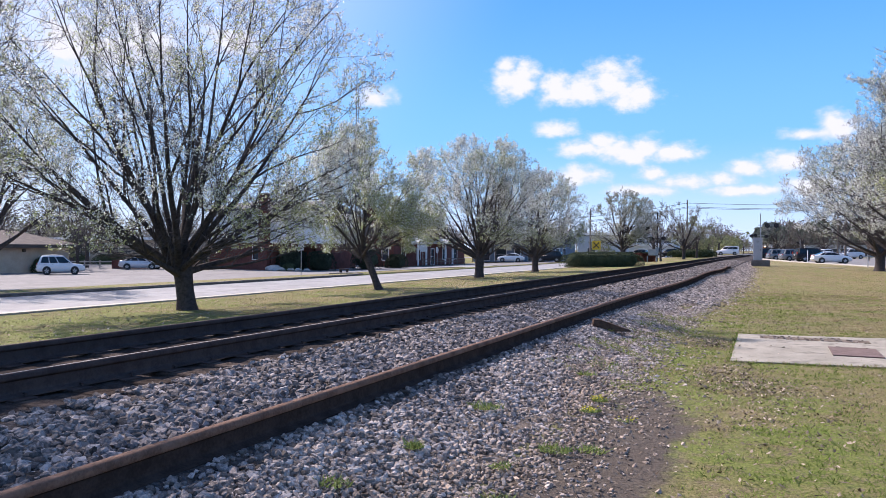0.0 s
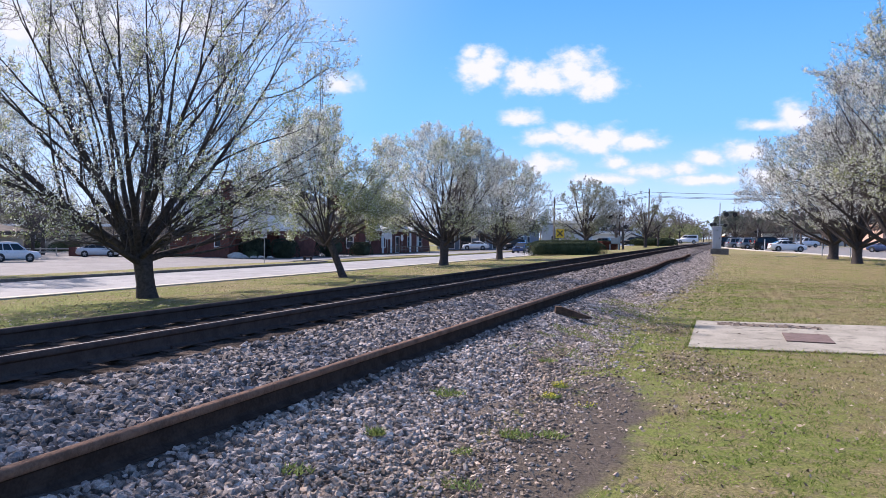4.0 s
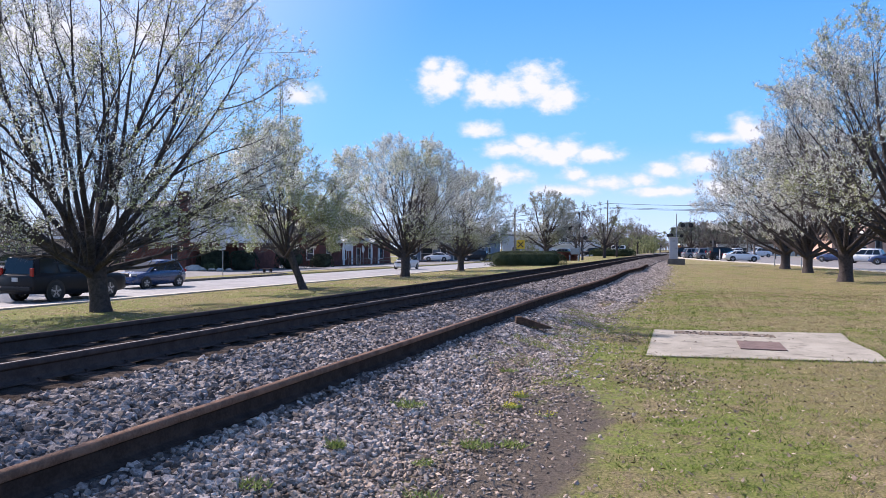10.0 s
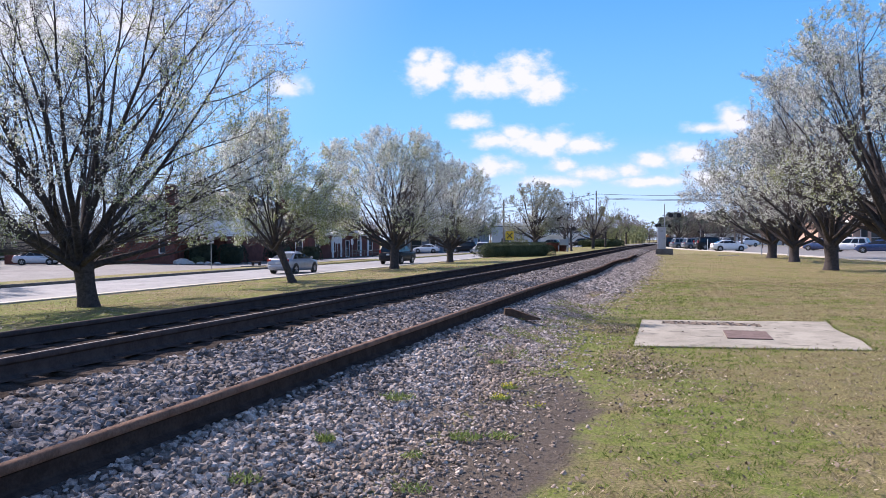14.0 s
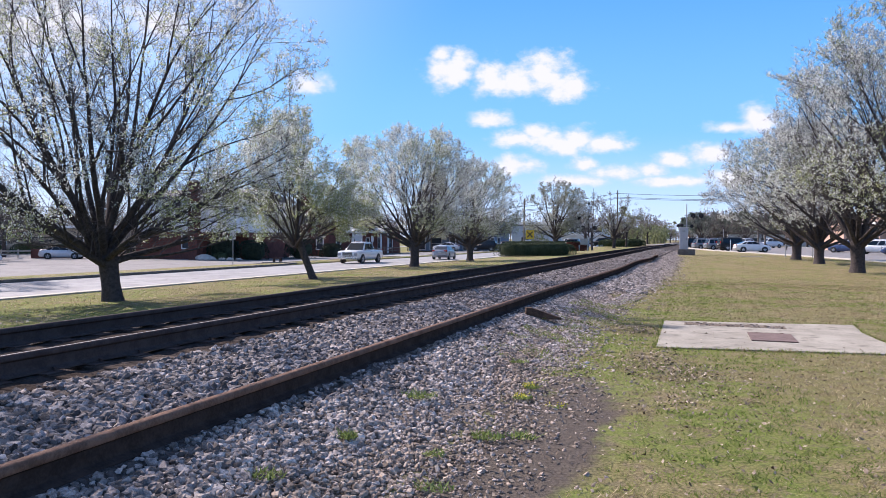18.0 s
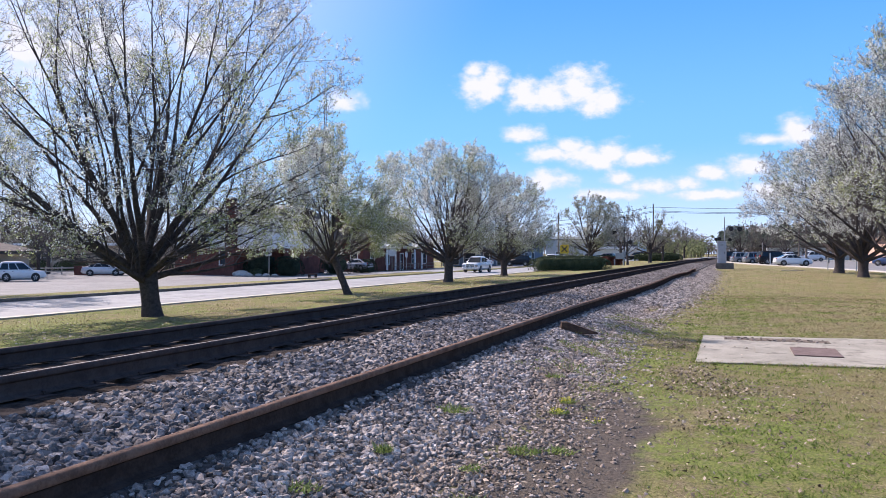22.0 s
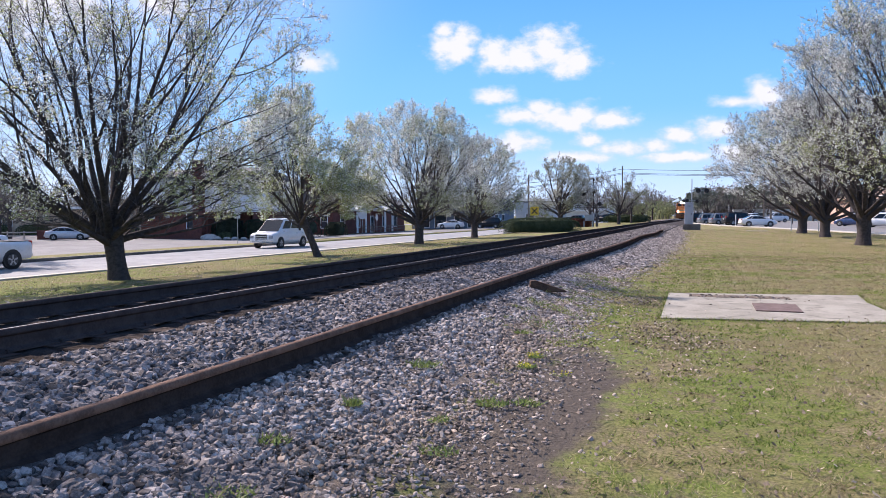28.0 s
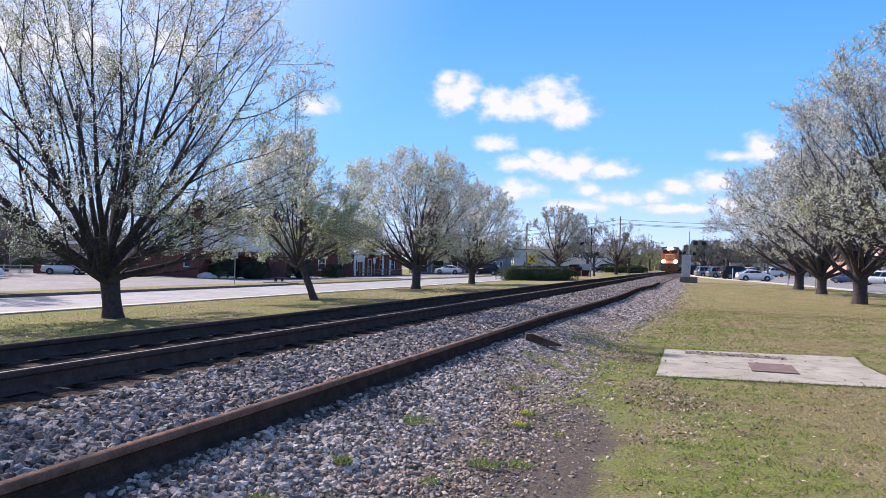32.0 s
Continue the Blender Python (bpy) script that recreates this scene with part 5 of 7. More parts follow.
# tan brick building with a hipped brown roof, beside the car park
tan = thing("tan_building", "low tan brick building with a brown hipped roof", "building")
house_walls(tan, -88, -67.7, 37, 55.0, -1.15, 1.55, BRICK_TAN, east=((0.9, 2.3, -0.2, 1.15),))
hip_roof(tan, -88, -67.7, 37, 55.0, 1.75, 3.1, 0.9, ROOF_BROWN, along="y")
part("fascia", box(0.06, 19.6, 0.32, (-66.75, 46, 1.40), 0), DARK_TRIM, tan, "dark brown fascia board")
part("wall_lamp", box(0.25, 0.3, 0.3, (-67.55, 49.8, 1.0), 0.03), DARK_TRIM, tan)
part("soffit", box(21.6, 19.4, 0.05, (-77.8, 46, 1.52), 0), DARK_TRIM, tan)

# long low building with a white roof edge
low_b = thing("long_low_building", "long low grey-tan building with a white roof edge", "building")
house_walls(low_b, -112, -70, 80, 96, -1.2, 2.55, BRICK_TAN, south=((6, 8, 0.2, 1.4), (16, 18, 0.2, 1.4), (30, 32, 0.2, 1.4)))
part("roof", box(43, 17, 0.3, (-91, 88, 2.6), 0.02), ROOF, low_b)
part("roof_edge", box(43.2, 0.08, 0.36, (-91, 79.42, 2.58), 0.0), TRIM, low_b, "white painted roof edge")

# two-storey house: red brick below, white siding above
house = thing("brick_house", "two-storey house of red brick with white siding above", "house")
SOUTH = ((1.3, 1.9, 1.35, 1.95), (6.6, 7.6, 0.2, 2.0))
front, turn = wall_with(house, "wall", (-63, 71), (-53.6, 71), -1.2, 2.1, 0.25, BRICK, SOUTH)
for hole in SOUTH:
    window_in(house, turn, hole, 0.25)
# the ground floor steps back beside the chimney, under the upper storey
wall_with(house, "wall", (-53.6, 71.25), (-53.6, 74.5), -1.2, 2.1, 0.25, BRICK)
porch, turn = wall_with(house, "wall", (-53.6, 74.5), (-50, 74.5), -1.2, 2.1, 0.25, BRICK, ((1.4, 2.4, -1.15, 1.0),))
window_in(house, turn, (1.4, 2.4, -1.15, 1.0), 0.25, DARK_TRIM)
wall_with(house, "wall", (-50, 74.5), (-50, 83.75), -1.2, 2.1, 0.25, BRICK)
wall_with(house, "wall", (-50, 84), (-63, 84), -1.2, 2.1, 0.25, BRICK)
wall_with(house, "wall", (-63, 83.75), (-63, 71.25), -1.2, 2.1, 0.25, BRICK)
part("porch_ceiling", box(3.6, 3.5, 0.06, (-51.8, 72.75, 2.04), 0), TRIM, house)
house_walls(house, -63.05, -49.95, 70.95, 84.05, 2.1, 6.1, SIDING, south=((2.0, 3.1, 3.3, 4.7), (10.0, 11.1, 3.3, 4.7)))
for q in range(13):
    part("siding_board", box(12.9, 0.02, 0.28, (-56.5, 70.935, 2.2 + q * 0.3), 0.004), SIDING, house)
hip_roof(house, -63, -50, 71, 84, 6.15, 1.3, 0.5, ROOF, gable=True)
part("chimney", box(1.25, 0.7, 9.0, (-54.4, 70.55, -1.2), 0.03), BRICK, house, "red brick chimney on the side wall")
part("chimney_cap", box(1.4, 0.85, 0.18, (-54.4, 70.55, 7.8), 0.03), CONCRETE, house)
part("meter_box", box(0.5, 0.2, 0.65, (-59.0, 70.85, 1.35), 0.02), GALV, house)

# lower brick range along the street
row = thing("brick_building", "dark red brick building along the street with white porches", "building")
EAST = ((2.0, 3.2, -0.1, 1.6), (7.0, 8.2, -0.1, 1.6), (12.0, 13.2, -0.9, 1.5), (16.5, 17.9, -0.1, 1.5), (21.0, 22.4, -0.1, 1.5))
SOUTH = ((6.0, 7.2, -0.1, 1.6), (10.5, 11.8, -0.9, 1.6), (12.6, 13.8, -0.1, 1.7), (15.6, 16.6, -0.1, 1.6))
house_walls(row, -66, -48.5, 92, 118, -1.0, 3.4, BRICK, south=SOUTH, east=EAST)
hip_roof(row, -66, -48.5, 92, 118, 3.45, 2.8, 0.7, ROOF, gable=True, along="y")
part("chimney", box(1.3, 1.3, 5.5, (-54.2, 95, 3.5), 0.03), BRICK, row)
for y in (97.2, 107.0):
    for dy in (-1.4, 1.4):
        part("porch_post", box(0.22, 0.22, 3.2, (-46.6, y + dy, -0.9), 0.02), TRIM, row, "white porch post")
    part("porch_roof", box(2.6, 3.4, 0.25, (-47.3, y, 2.3), 0.02), TRIM, row, "white porch roof")
    part("porch_gable", prism([(-1.7, 0), (1.7, 0), (0, 0.9)], 2.6, "x"), SIDING, row, m=pose(-47.3, y, 2.56))
for q in range(6):
    part("railing_post", box(0.09, 0.09, 1.1, (-43.5, 91 + q * 3.0, -0.95), 0.01), POLE_WOOD, row)
for z in (-0.35, 0.05):
    part("railing", box(0.06, 15, 0.09, (-43.5, 98.5, z), 0.01), POLE_WOOD, row)
sheet("side_lane", np.linspace(-66, -30.9, 14), np.array([80.5, 83.0, 86.0, 89.0, 91.0]), 0.06, ASPHALT, "narrow side lane between the brick buildings", category="road")

sheet("forecourt", np.linspace(-48, -30.9, 8), np.arange(91.5, 126, 4.0), 0.055, LOT, "worn asphalt forecourt before the shops", category="car park")
# shops farther along, under the trees
shops = thing("shop_row", "low blue-grey shop front with an awning", "shop")
house_walls(shops, -50, -35, 126, 142, -0.8, 3.1, BLUE_WALL, south=((1.0, 3.2, -0.5, 1.7), (4.2, 6.4, -0.5, 1.7), (8.0, 9.0, -0.8, 1.7), (10.5, 13.2, -0.5, 1.7)), east=((1.5, 4.0, -0.4, 1.7), (6.5, 8.5, -0.4, 1.7)))
part("awning", box(15.0, 1.8, 0.12, (-42.5, 125.0, 1.95), 0.02), DARK_TRIM, shops)
hip_roof(shops, -50, -35, 126, 142, 3.2, 2.2, 0.4, ROOF, gable=True)
for x in (-49.5, -45, -40, -35.5):
    part("awning_post", box(0.14, 0.14, 2.8, (x, 124.3, -0.85), 0.01), POLE_WOOD, shops)
pale = thing("pale_building", "plain pale grey building with a flat roof", "building")
house_walls(pale, -35.5, -27.5, 146, 158, -0.7, 4.2, GREY_WALL, east=((3, 4.5, 0.5, 2.0),), south=((2, 3.6, 0.3, 1.9),))
part("roof", box(8.4, 12.4, 0.25, (-31.5, 152, 4.2), 0.02), ROOF, pale)
white_b = thing("white_building", "long white building with two bands of windows", "building")
house_walls(white_b, -48, -24, 205, 222, -0.4, 5.9, SIDING, south=tuple((1.0 + 2.3 * q, 2.8 + 2.3 * q, 3.5, 4.6) for q in range(10)) , east=((2, 5, 1, 2.5),))
part("canopy", box(24.2, 1.6, 0.5, (-36, 204.1, 2.7), 0.02), TRIM, white_b, "white canopy over the ground floor")
part("roof", box(24.6, 17.6, 0.3, (-36, 213.5, 5.95), 0.02), TRIM, white_b)

# brick building beyond the lawn
east_b = thing("orange_brick_building", "orange brick building with a tall glazed entrance", "building")
house_walls(east_b, 21.5, 45, 128, 150, -0.1, 3.9, BRICK_ORANGE, south=((0.8, 2.6, 0.5, 2.2), (3.4, 4.9, 0.5, 2.2), (6.0, 9.4, 0.05, 3.5), (11.0, 13.0, 0.5, 2.2), (16.0, 18.0, 0.5, 2.2)))
hip_roof(east_b, 21.5, 45, 128, 150, 4.0, 3.4, 0.8, material("tan_shingle_roof", ((0.34, 0.22, 0.16), (0.44, 0.30, 0.22)), 1.2, 0.9, bump=0.01, bump_scale=9))
for x in (26.2, 28.3, 30.4):
    part("pillar", box(0.4, 0.4, 4.2, (x, 126.4, -0.1), 0.02), BRICK_ORANGE, east_b)
part("porch_roof", box(6.0, 2.4, 0.4, (28.3, 126.8, 4.1), 0.02), TRIM, east_b)
far_shop = thing("low_shop", "low pale shop building across the car park", "building")
house_walls(far_shop, 8, 40, 214, 226, -0.1, 3.2, GREY_WALL, south=tuple((1.5 + 3.6 * q, 3.9 + 3.6 * q, 0.4, 2.2) for q in range(8)))
part("roof", box(32.5, 12.5, 0.5, (24, 220, 3.2), 0.02), ROOF_BROWN, far_shop)

# pale boulders at the car park's edge
rng = np.random.default_rng(77)
for x, y, s in ((-52.6, 70.0, 0.72), (-51.2, 69.6, 0.34), (-50.2, 69.9, 0.3), (-49.0, 69.7, 0.3), (-48.0, 70.0, 0.26)):
    bm = bmesh.new()
    bmesh.ops.create_icosphere(bm, subdivisions=3, radius=1.0)
    for v in bm.verts:
        v.co *= 1 + 0.35 * noise.noise(v.co * 1.3 + Vector((x, y, 0)))
        v.co = Vector((v.co.x * s * 1.5, v.co.y * s, max(v.co.z, -0.3) * s * 0.75))
    rock = tagged(new("boulder", done(bm, "boulder", ROCK, True)), "pale boulder beside the car park", "boulder", "boulders")
    rock.matrix_basis = pose(x, y, -0.95)

fence = thing("low_fence", "low pale wooden rail fence behind the car park", "fence", pose(-76, 65, -1.1, 0, 0, 48))
for q in range(6):
    part("post", box(0.14, 0.14, 1.0, (q * 1.7 - 4.2, 0, 0), 0.01), FENCE_WOOD, fence)
for z in (0.35, 0.75):
    part("rail", box(8.7, 0.06, 0.14, (0, -0.1, z), 0.01), FENCE_WOOD, fence)
wall_red = tagged(new("low_brick_wall", done(box(5.0, 0.4, 1.1, (0, 0, 0), 0.02), "low_brick_wall", BRICK)), "low red brick wall beside the parked cars", "wall")
wall_red.matrix_basis = pose(-70.6, 66.5, -1.1, 0, 0, 48)


# ---- shrubs and hedges ----
def hedge(name, label, m, length, width, height, count, seed, mat=HEDGE_LEAF, size=0.07):
    """A clipped hedge: a dark core closely set with leaves."""
    rng = np.random.default_rng(seed)
    h = thing(name, label, "hedge", m)
    bm = box(length * 0.88, width * 0.82, height * 0.88, (0, 0, 0), min(width, height) * 0.3)
    bmesh.ops.triangulate(bm, faces=bm.faces)
    part("core", bm, mat, h, smooth=True)
    u, v = rng.uniform(-1, 1, count), rng.uniform(-1, 1, count)
    face = rng.uniform(0, 1, count)
    x, y, z = u * length / 2, v * width / 2, np.full(count, height)
    side = face > 0.45
    y = np.where(side, np.where(face > 0.6, -1, 1) * width / 2, y)
    z = np.where(side, (v + 1) / 2 * height, z)
    cap = face > 0.93
    x = np.where(cap, np.sign(u) * length / 2, x)
    y = np.where(cap, u * width / 2, y)
    # round the shoulders
    k = np.clip(np.abs(y) / (width / 2), 0, 1) ** 4 * np.clip(np.abs(z) / height, 0, 1) ** 3
    x, y, z = x * (1 - 0.04 * k), y * (1 - 0.22 * k), z * (1 - 0.2 * k)
    end = np.clip(np.abs(x) / (length / 2), 0, 1) ** 5
    z = z * (1 - 0.34 * end)
    lump = 0.05 * np.sin(x * 3.1) * np.sin(z * 4 + y * 3)
    p = np.stack([x, y + lump, z + lump], 1) + rng.normal(0, 0.035, (count, 3))
    p[:, 2] = np.maximum(p[:, 2], 0.02)
    vv, ff = flecks(p, size * rng.uniform(0.6, 1.3, count), rng)
    child("leaves", mesh_of("leaves", vv, [ff], [mat]), h)
    return h


hedge("hedge", "clipped dark green hedge at the street corner", pose(-19.15, 91.5, -0.52, 0, 0, 47), 11.0, 2.6, 1.75, 30000, 4, size=0.042)
RED_LEAF = material("red_winter_leaf", ((0.12, 0.04, 0.03), (0.20, 0.075, 0.055)), 1.5, 0.8, island=0.35, through_light=0.15, spec=0.15)
hedge("shrub", "low shrub with red winter leaves by the relay box", pose(-16.6, 107.0, -0.1), 3.6, 1.6, 1.15, 2500, 35, mat=RED_LEAF, size=0.08)
hedge("hedge", "clipped hedge beyond the level crossing", pose(-14.0, 150, 0.15, 0, 0, 5), 9.0, 1.8, 1.5, 4000, 5, size=0.1)
hedge("hedge", "clipped hedge beyond the level crossing", pose(-25.5, 152, -0.2, 0, 0, 5), 8.0, 1.8, 1.3, 3000, 6, size=0.1)
hedge("shrub", "dark shrub against the tan wall", pose(-66.6, 52.0, -1.1), 1.5, 3.2, 1.6, 1500, 7, size=0.09)
for q in range(5):
    hedge("shrub", "dark shrub along the low building", pose(-104 + q * 7.6, 79, -1.15), 5.5, 1.6, 1.5, 1200, 20 + q, size=0.11)
hedge("shrub", "dark shrub by the brick house", pose(-50.6, 70.2, -1.05), 1.4, 0.9, 0.8, 900, 31, size=0.06)
DARK_LEAF = material("dark_evergreen_leaf", ((0.022, 0.03, 0.02), (0.045, 0.055, 0.036)), 1.5, 0.8, island=0.3, through_light=0.05, spec=0.1)
hedge("shrub", "tall dark evergreen shrub beside the chimney", pose(-51.9, 72.4, -1.1), 3.2, 1.8, 2.5, 2600, 36, mat=DARK_LEAF, size=0.08)
hedge("shrub", "dark evergreen shrub before the brick porch", pose(-48.3, 73.2, -1.05), 3.2, 1.8, 2.2, 2600, 37, mat=DARK_LEAF, size=0.08)
hedge("shrub", "dark evergreen shrub under the house wall", pose(-46.0, 80.0, -1.0), 3.0, 3.0, 2.6, 2500, 32, mat=DARK_LEAF, size=0.09)
hedge("shrub", "dark evergreen shrub under the house wall", pose(-45.2, 86.5, -1.0), 2.2, 2.6, 1.7, 2000, 33, mat=DARK_LEAF, size=0.09)

# ---- vehicles: nose along +y, origin on the ground between the wheels ----
KINDS = {
    "sedan": dict(st=((-2.22, 0.70, 0.46, 0.90), (-2.14, 0.82, 0.30, 1.04), (-1.55, 0.89, 0.22, 1.06), (0.0, 0.905, 0.19, 1.0), (0.95, 0.90, 0.19, 0.99), (1.55, 0.88, 0.21, 0.93), (1.95, 0.83, 0.24, 0.84), (2.16, 0.72, 0.30, 0.72), (2.22, 0.60, 0.38, 0.60)),
                  cabin=(-2.0, 1.32, 1.0, 0.84, -0.98, 0.10, 1.46, 0.60), axles=(-1.32, 1.36), r=0.33, splits=((0.05, 0.24), (0.27, 0.60), (0.62, 0.98)), plate=0.78, lamp=0.72, tail=0.95),
    "hatch": dict(st=((-1.84, 0.68, 0.42, 0.95), (-1.76, 0.78, 0.27, 1.0), (-1.0, 0.82, 0.2, 0.99), (0.3, 0.82, 0.18, 0.95), (1.1, 0.81, 0.2, 0.92), (1.6, 0.76, 0.23, 0.80), (1.84, 0.6, 0.32, 0.62)),
                  cabin=(-1.80, 1.15, 0.93, 0.76, -1.45, 0.10, 1.53, 0.60), axles=(-1.18, 1.2), r=0.30, splits=((0.03, 0.22), (0.25, 0.58), (0.6, 1.0)), plate=0.7, lamp=0.70, tail=0.95),
    "suv": dict(st=((-2.55, 0.86, 0.5, 1.12), (-2.45, 0.97, 0.36, 1.15), (-1.0, 1.0, 0.28, 1.14), (0.6, 1.0, 0.28, 1.13), (1.2, 0.99, 0.28, 1.12), (2.2, 0.985, 0.3, 1.09), (2.48, 0.95, 0.34, 1.02), (2.56, 0.88, 0.42, 0.92)),
                cabin=(-2.48, 1.25, 1.12, 0.93, -2.28, 0.42, 1.90, 0.74), axles=(-1.5, 1.45), r=0.42, splits=((0.02, 0.30), (0.33, 0.60), (0.63, 1.0)), plate=0.95, lamp=0.85, tail=1.15),
    "small_suv": dict(st=((-2.28, 0.8, 0.45, 0.98), (-2.18, 0.88, 0.3, 1.04), (-1.0, 0.92, 0.24, 1.03), (0.6, 0.92, 0.24, 1.02), (1.2, 0.91, 0.24, 1.0), (1.95, 0.88, 0.28, 0.92), (2.22, 0.8, 0.32, 0.8), (2.28, 0.7, 0.42, 0.7)),
                      cabin=(-2.2, 1.2, 1.0, 0.86, -1.85, 0.2, 1.76, 0.70), axles=(-1.32, 1.32), r=0.35, splits=((0.03, 0.30), (0.33, 0.60), (0.63, 1.0)), plate=0.85, lamp=0.78, tail=1.0),
    "pickup": dict(st=((-2.73, 0.88, 0.52, 1.10), (-2.65, 0.97, 0.42, 1.16), (-1.0, 1.0, 0.34, 1.17), (0.6, 1.0, 0.32, 1.16), (1.3, 0.99, 0.32, 1.15), (2.38, 0.985, 0.36, 1.12), (2.68, 0.97, 0.40, 1.09), (2.75, 0.93, 0.46, 1.02)),
                   cabin=(-1.0, 1.40, 1.15, 0.92, -0.82, 0.70, 1.88, 0.74), axles=(-1.65, 1.7), r=0.385, splits=((0.03, 0.40), (0.44, 1.0)), plate=0.75, lamp=0.86, tail=0.95, bed=(-2.61, -1.1)),
    "van": dict(st=((-2.5, 0.9, 0.5, 1.10), (-2.43, 0.97, 0.38, 1.14), (-1.0, 0.98, 0.3, 1.14), (0.8, 0.98, 0.3, 1.14), (1.5, 0.975, 0.3, 1.15), (2.1, 0.965, 0.34, 1.08), (2.42, 0.945, 0.38, 0.99), (2.5, 0.90, 0.44, 0.90)),
                cabin=(-2.47, 1.72, 1.12, 0.94, -2.36, 0.66, 2.06, 0.77), axles=(-1.5, 1.52), r=0.365, splits=((0.03, 0.36), (0.375, 0.67), (0.70, 1.0)), plate=0.8, lamp=0.84, tail=0.95),
}


def wheel_meshes(r):
    w = 0.22
    across = Matrix.Rotation(radians(90), 4, "Y")
    bm = tube(r, r, w, (-w / 2, 0, 0), 20, turn=across)
    bmesh.ops.bevel(bm, geom=[e for e in bm.edges if len(e.link_faces) == 2 and any(len(f.verts) > 4 for f in e.link_faces)], offset=0.03, segments=1, affect="EDGES")
    tyre = done(bm, "tyre", RUBBER, True)
    bm = tube(r * 0.66, r * 0.62, w + 0.012, (-w / 2 - 0.006, 0, 0), 16, turn=across)
    for q in range(5):
        a = q * 2 * math.pi / 5
        box(w + 0.03, 0.07, r * 0.5, (0, 0, 0.04), 0, bm)
        bmesh.ops.rotate(bm, verts=bm.verts[-8:], cent=(0, 0, 0), matrix=Matrix.Rotation(a, 3, "X"))
    rim = done(bm, "rim", [ALLOY, RIM_DARK])
    # the dish behind the spokes is dark
    for f in rim.polygons:
        if abs(f.normal.x) > 0.9 and f.area > 0.02:
            f.material_index = 1
    return tyre, rim


WHEELS = {}


def vehicle(name, kind, paint, label, m, group=""):
    k = KINDS[kind]
    car = thing(name, label, "pickup truck" if kind == "pickup" else "van" if kind == "van" else "car", m, group)
    # body shell
    bm = bmesh.new()
    rings = []
    for y, w, lo, hi in k["st"]:
        h = hi - lo
        half = [(w * 0.90, lo), (w * 0.985, lo + 0.22 * h), (w, lo + 0.5 * h), (w * 0.985, lo + 0.78 * h), (w * 0.93, hi - 0.035), (w * 0.80, hi)]
        rings.append([bm.verts.new((x, y, z)) for x, z in half] + [bm.verts.new((-x, y, z)) for x, z in half[::-1]])
    for a, b in zip(rings, rings[1:]):
        for i in range(len(a)):
            j = (i + 1) % len(a)
            bm.faces.new((a[i], b[i], b[j], a[j]))
    bm.faces.new(rings[0]), bm.faces.new(rings[-1][::-1])
    bmesh.ops.recalc_face_normals(bm, faces=bm.faces)
    body = part("body", bm, paint, car, smooth=True)
    # cabin
    y0, y1, zb, wb, t0, t1, zt, wt = k["cabin"]
    base = [(-wb, y0), (wb, y0), (wb, y1), (-wb, y1)]
    roof = [(-wt, t0), (wt, t0), (wt, t1), (-wt, t1)]
    bm = bmesh.new()
    arch = 0.025 if kind in ("pickup", "van", "suv") else 0.05
    mid, top = (y0 + y1) / 2, (t0 + t1) / 2 + 0.15

    def six(w, a, b, m, z, lift, inset=0.0):
        return [bm.verts.new(p) for p in ((-w, a + inset, z), (w, a + inset, z), (w, m, z + lift), (w, b - inset, z), (-w, b - inset, z), (-w, m, z + lift))]
    B = six(wb, y0, y1, mid, zb - 0.04, 0)
    T = six(wt, t0, t1, top, zt - 0.05, arch * 0.6)
    C = six(wt * 0.86, t0, t1, top, zt, arch, 0.12)
    for lo, hi in ((B, T), (T, C)):
        for i in range(6):
            j = (i + 1) % 6
            bm.faces.new((lo[i], lo[j], hi[j], hi[i]))
    bm.faces.new((C[0], C[1], C[2], C[5])), bm.faces.new((C[5], C[2], C[3], C[4]))
    bmesh.ops.recalc_face_normals(bm, faces=bm.faces)
    foot = set(B)
    bmesh.ops.bevel(bm, geom=[e for e in bm.edges if not (e.verts[0] in foot and e.verts[1] in foot)], offset=0.08, segments=3, affect="EDGES")
    part("cabin", bm, paint, car, smooth=True)

    def pane(name, corners):
        bm = bmesh.new()
        a, b, c, d = [Vector(p) for p in corners]
        n = (b - a).cross(d - a).normalized() * 0.012
        f0 = [bm.verts.new(p - n) for p in (a, b, c, d)]
        f1 = [bm.verts.new(p + n) for p in (a, b, c, d)]
        bm.faces.new(f1), bm.faces.new(f0[::-1])
        for i in range(4):
            j = (i + 1) % 4
            bm.faces.new((f0[i], f0[j], f1[j], f1[i]))
        part(name, bm, GLASS, car)

    def on(p, q, s, u):
        """A point of a cabin face: s along its foot, u of the way up."""
        a, b = Vector((*p[0], zb - 0.04)).lerp(Vector((*p[1], zb - 0.04)), s), Vector((*q[0], zt - 0.05)).lerp(Vector((*q[1], zt - 0.05)), s)
        return a.lerp(b, u)

    for nm, i, j in (("windscreen", 2, 3), ("rear_window", 0, 1)):
        if nm == "rear_window" and kind == "van":
            pairs = ((0.07, 0.47), (0.53, 0.93))
        else:
            pairs = ((0.06, 0.94),)
        for s0, s1 in pairs:
            pane(nm, [on((base[i], base[j]), (roof[i], roof[j]), s, u) for s, u in ((s0, 0.1), (s1, 0.1), (s1, 0.93), (s0, 0.93))])
    sill = 0.30 if kind == "van" else 0.14
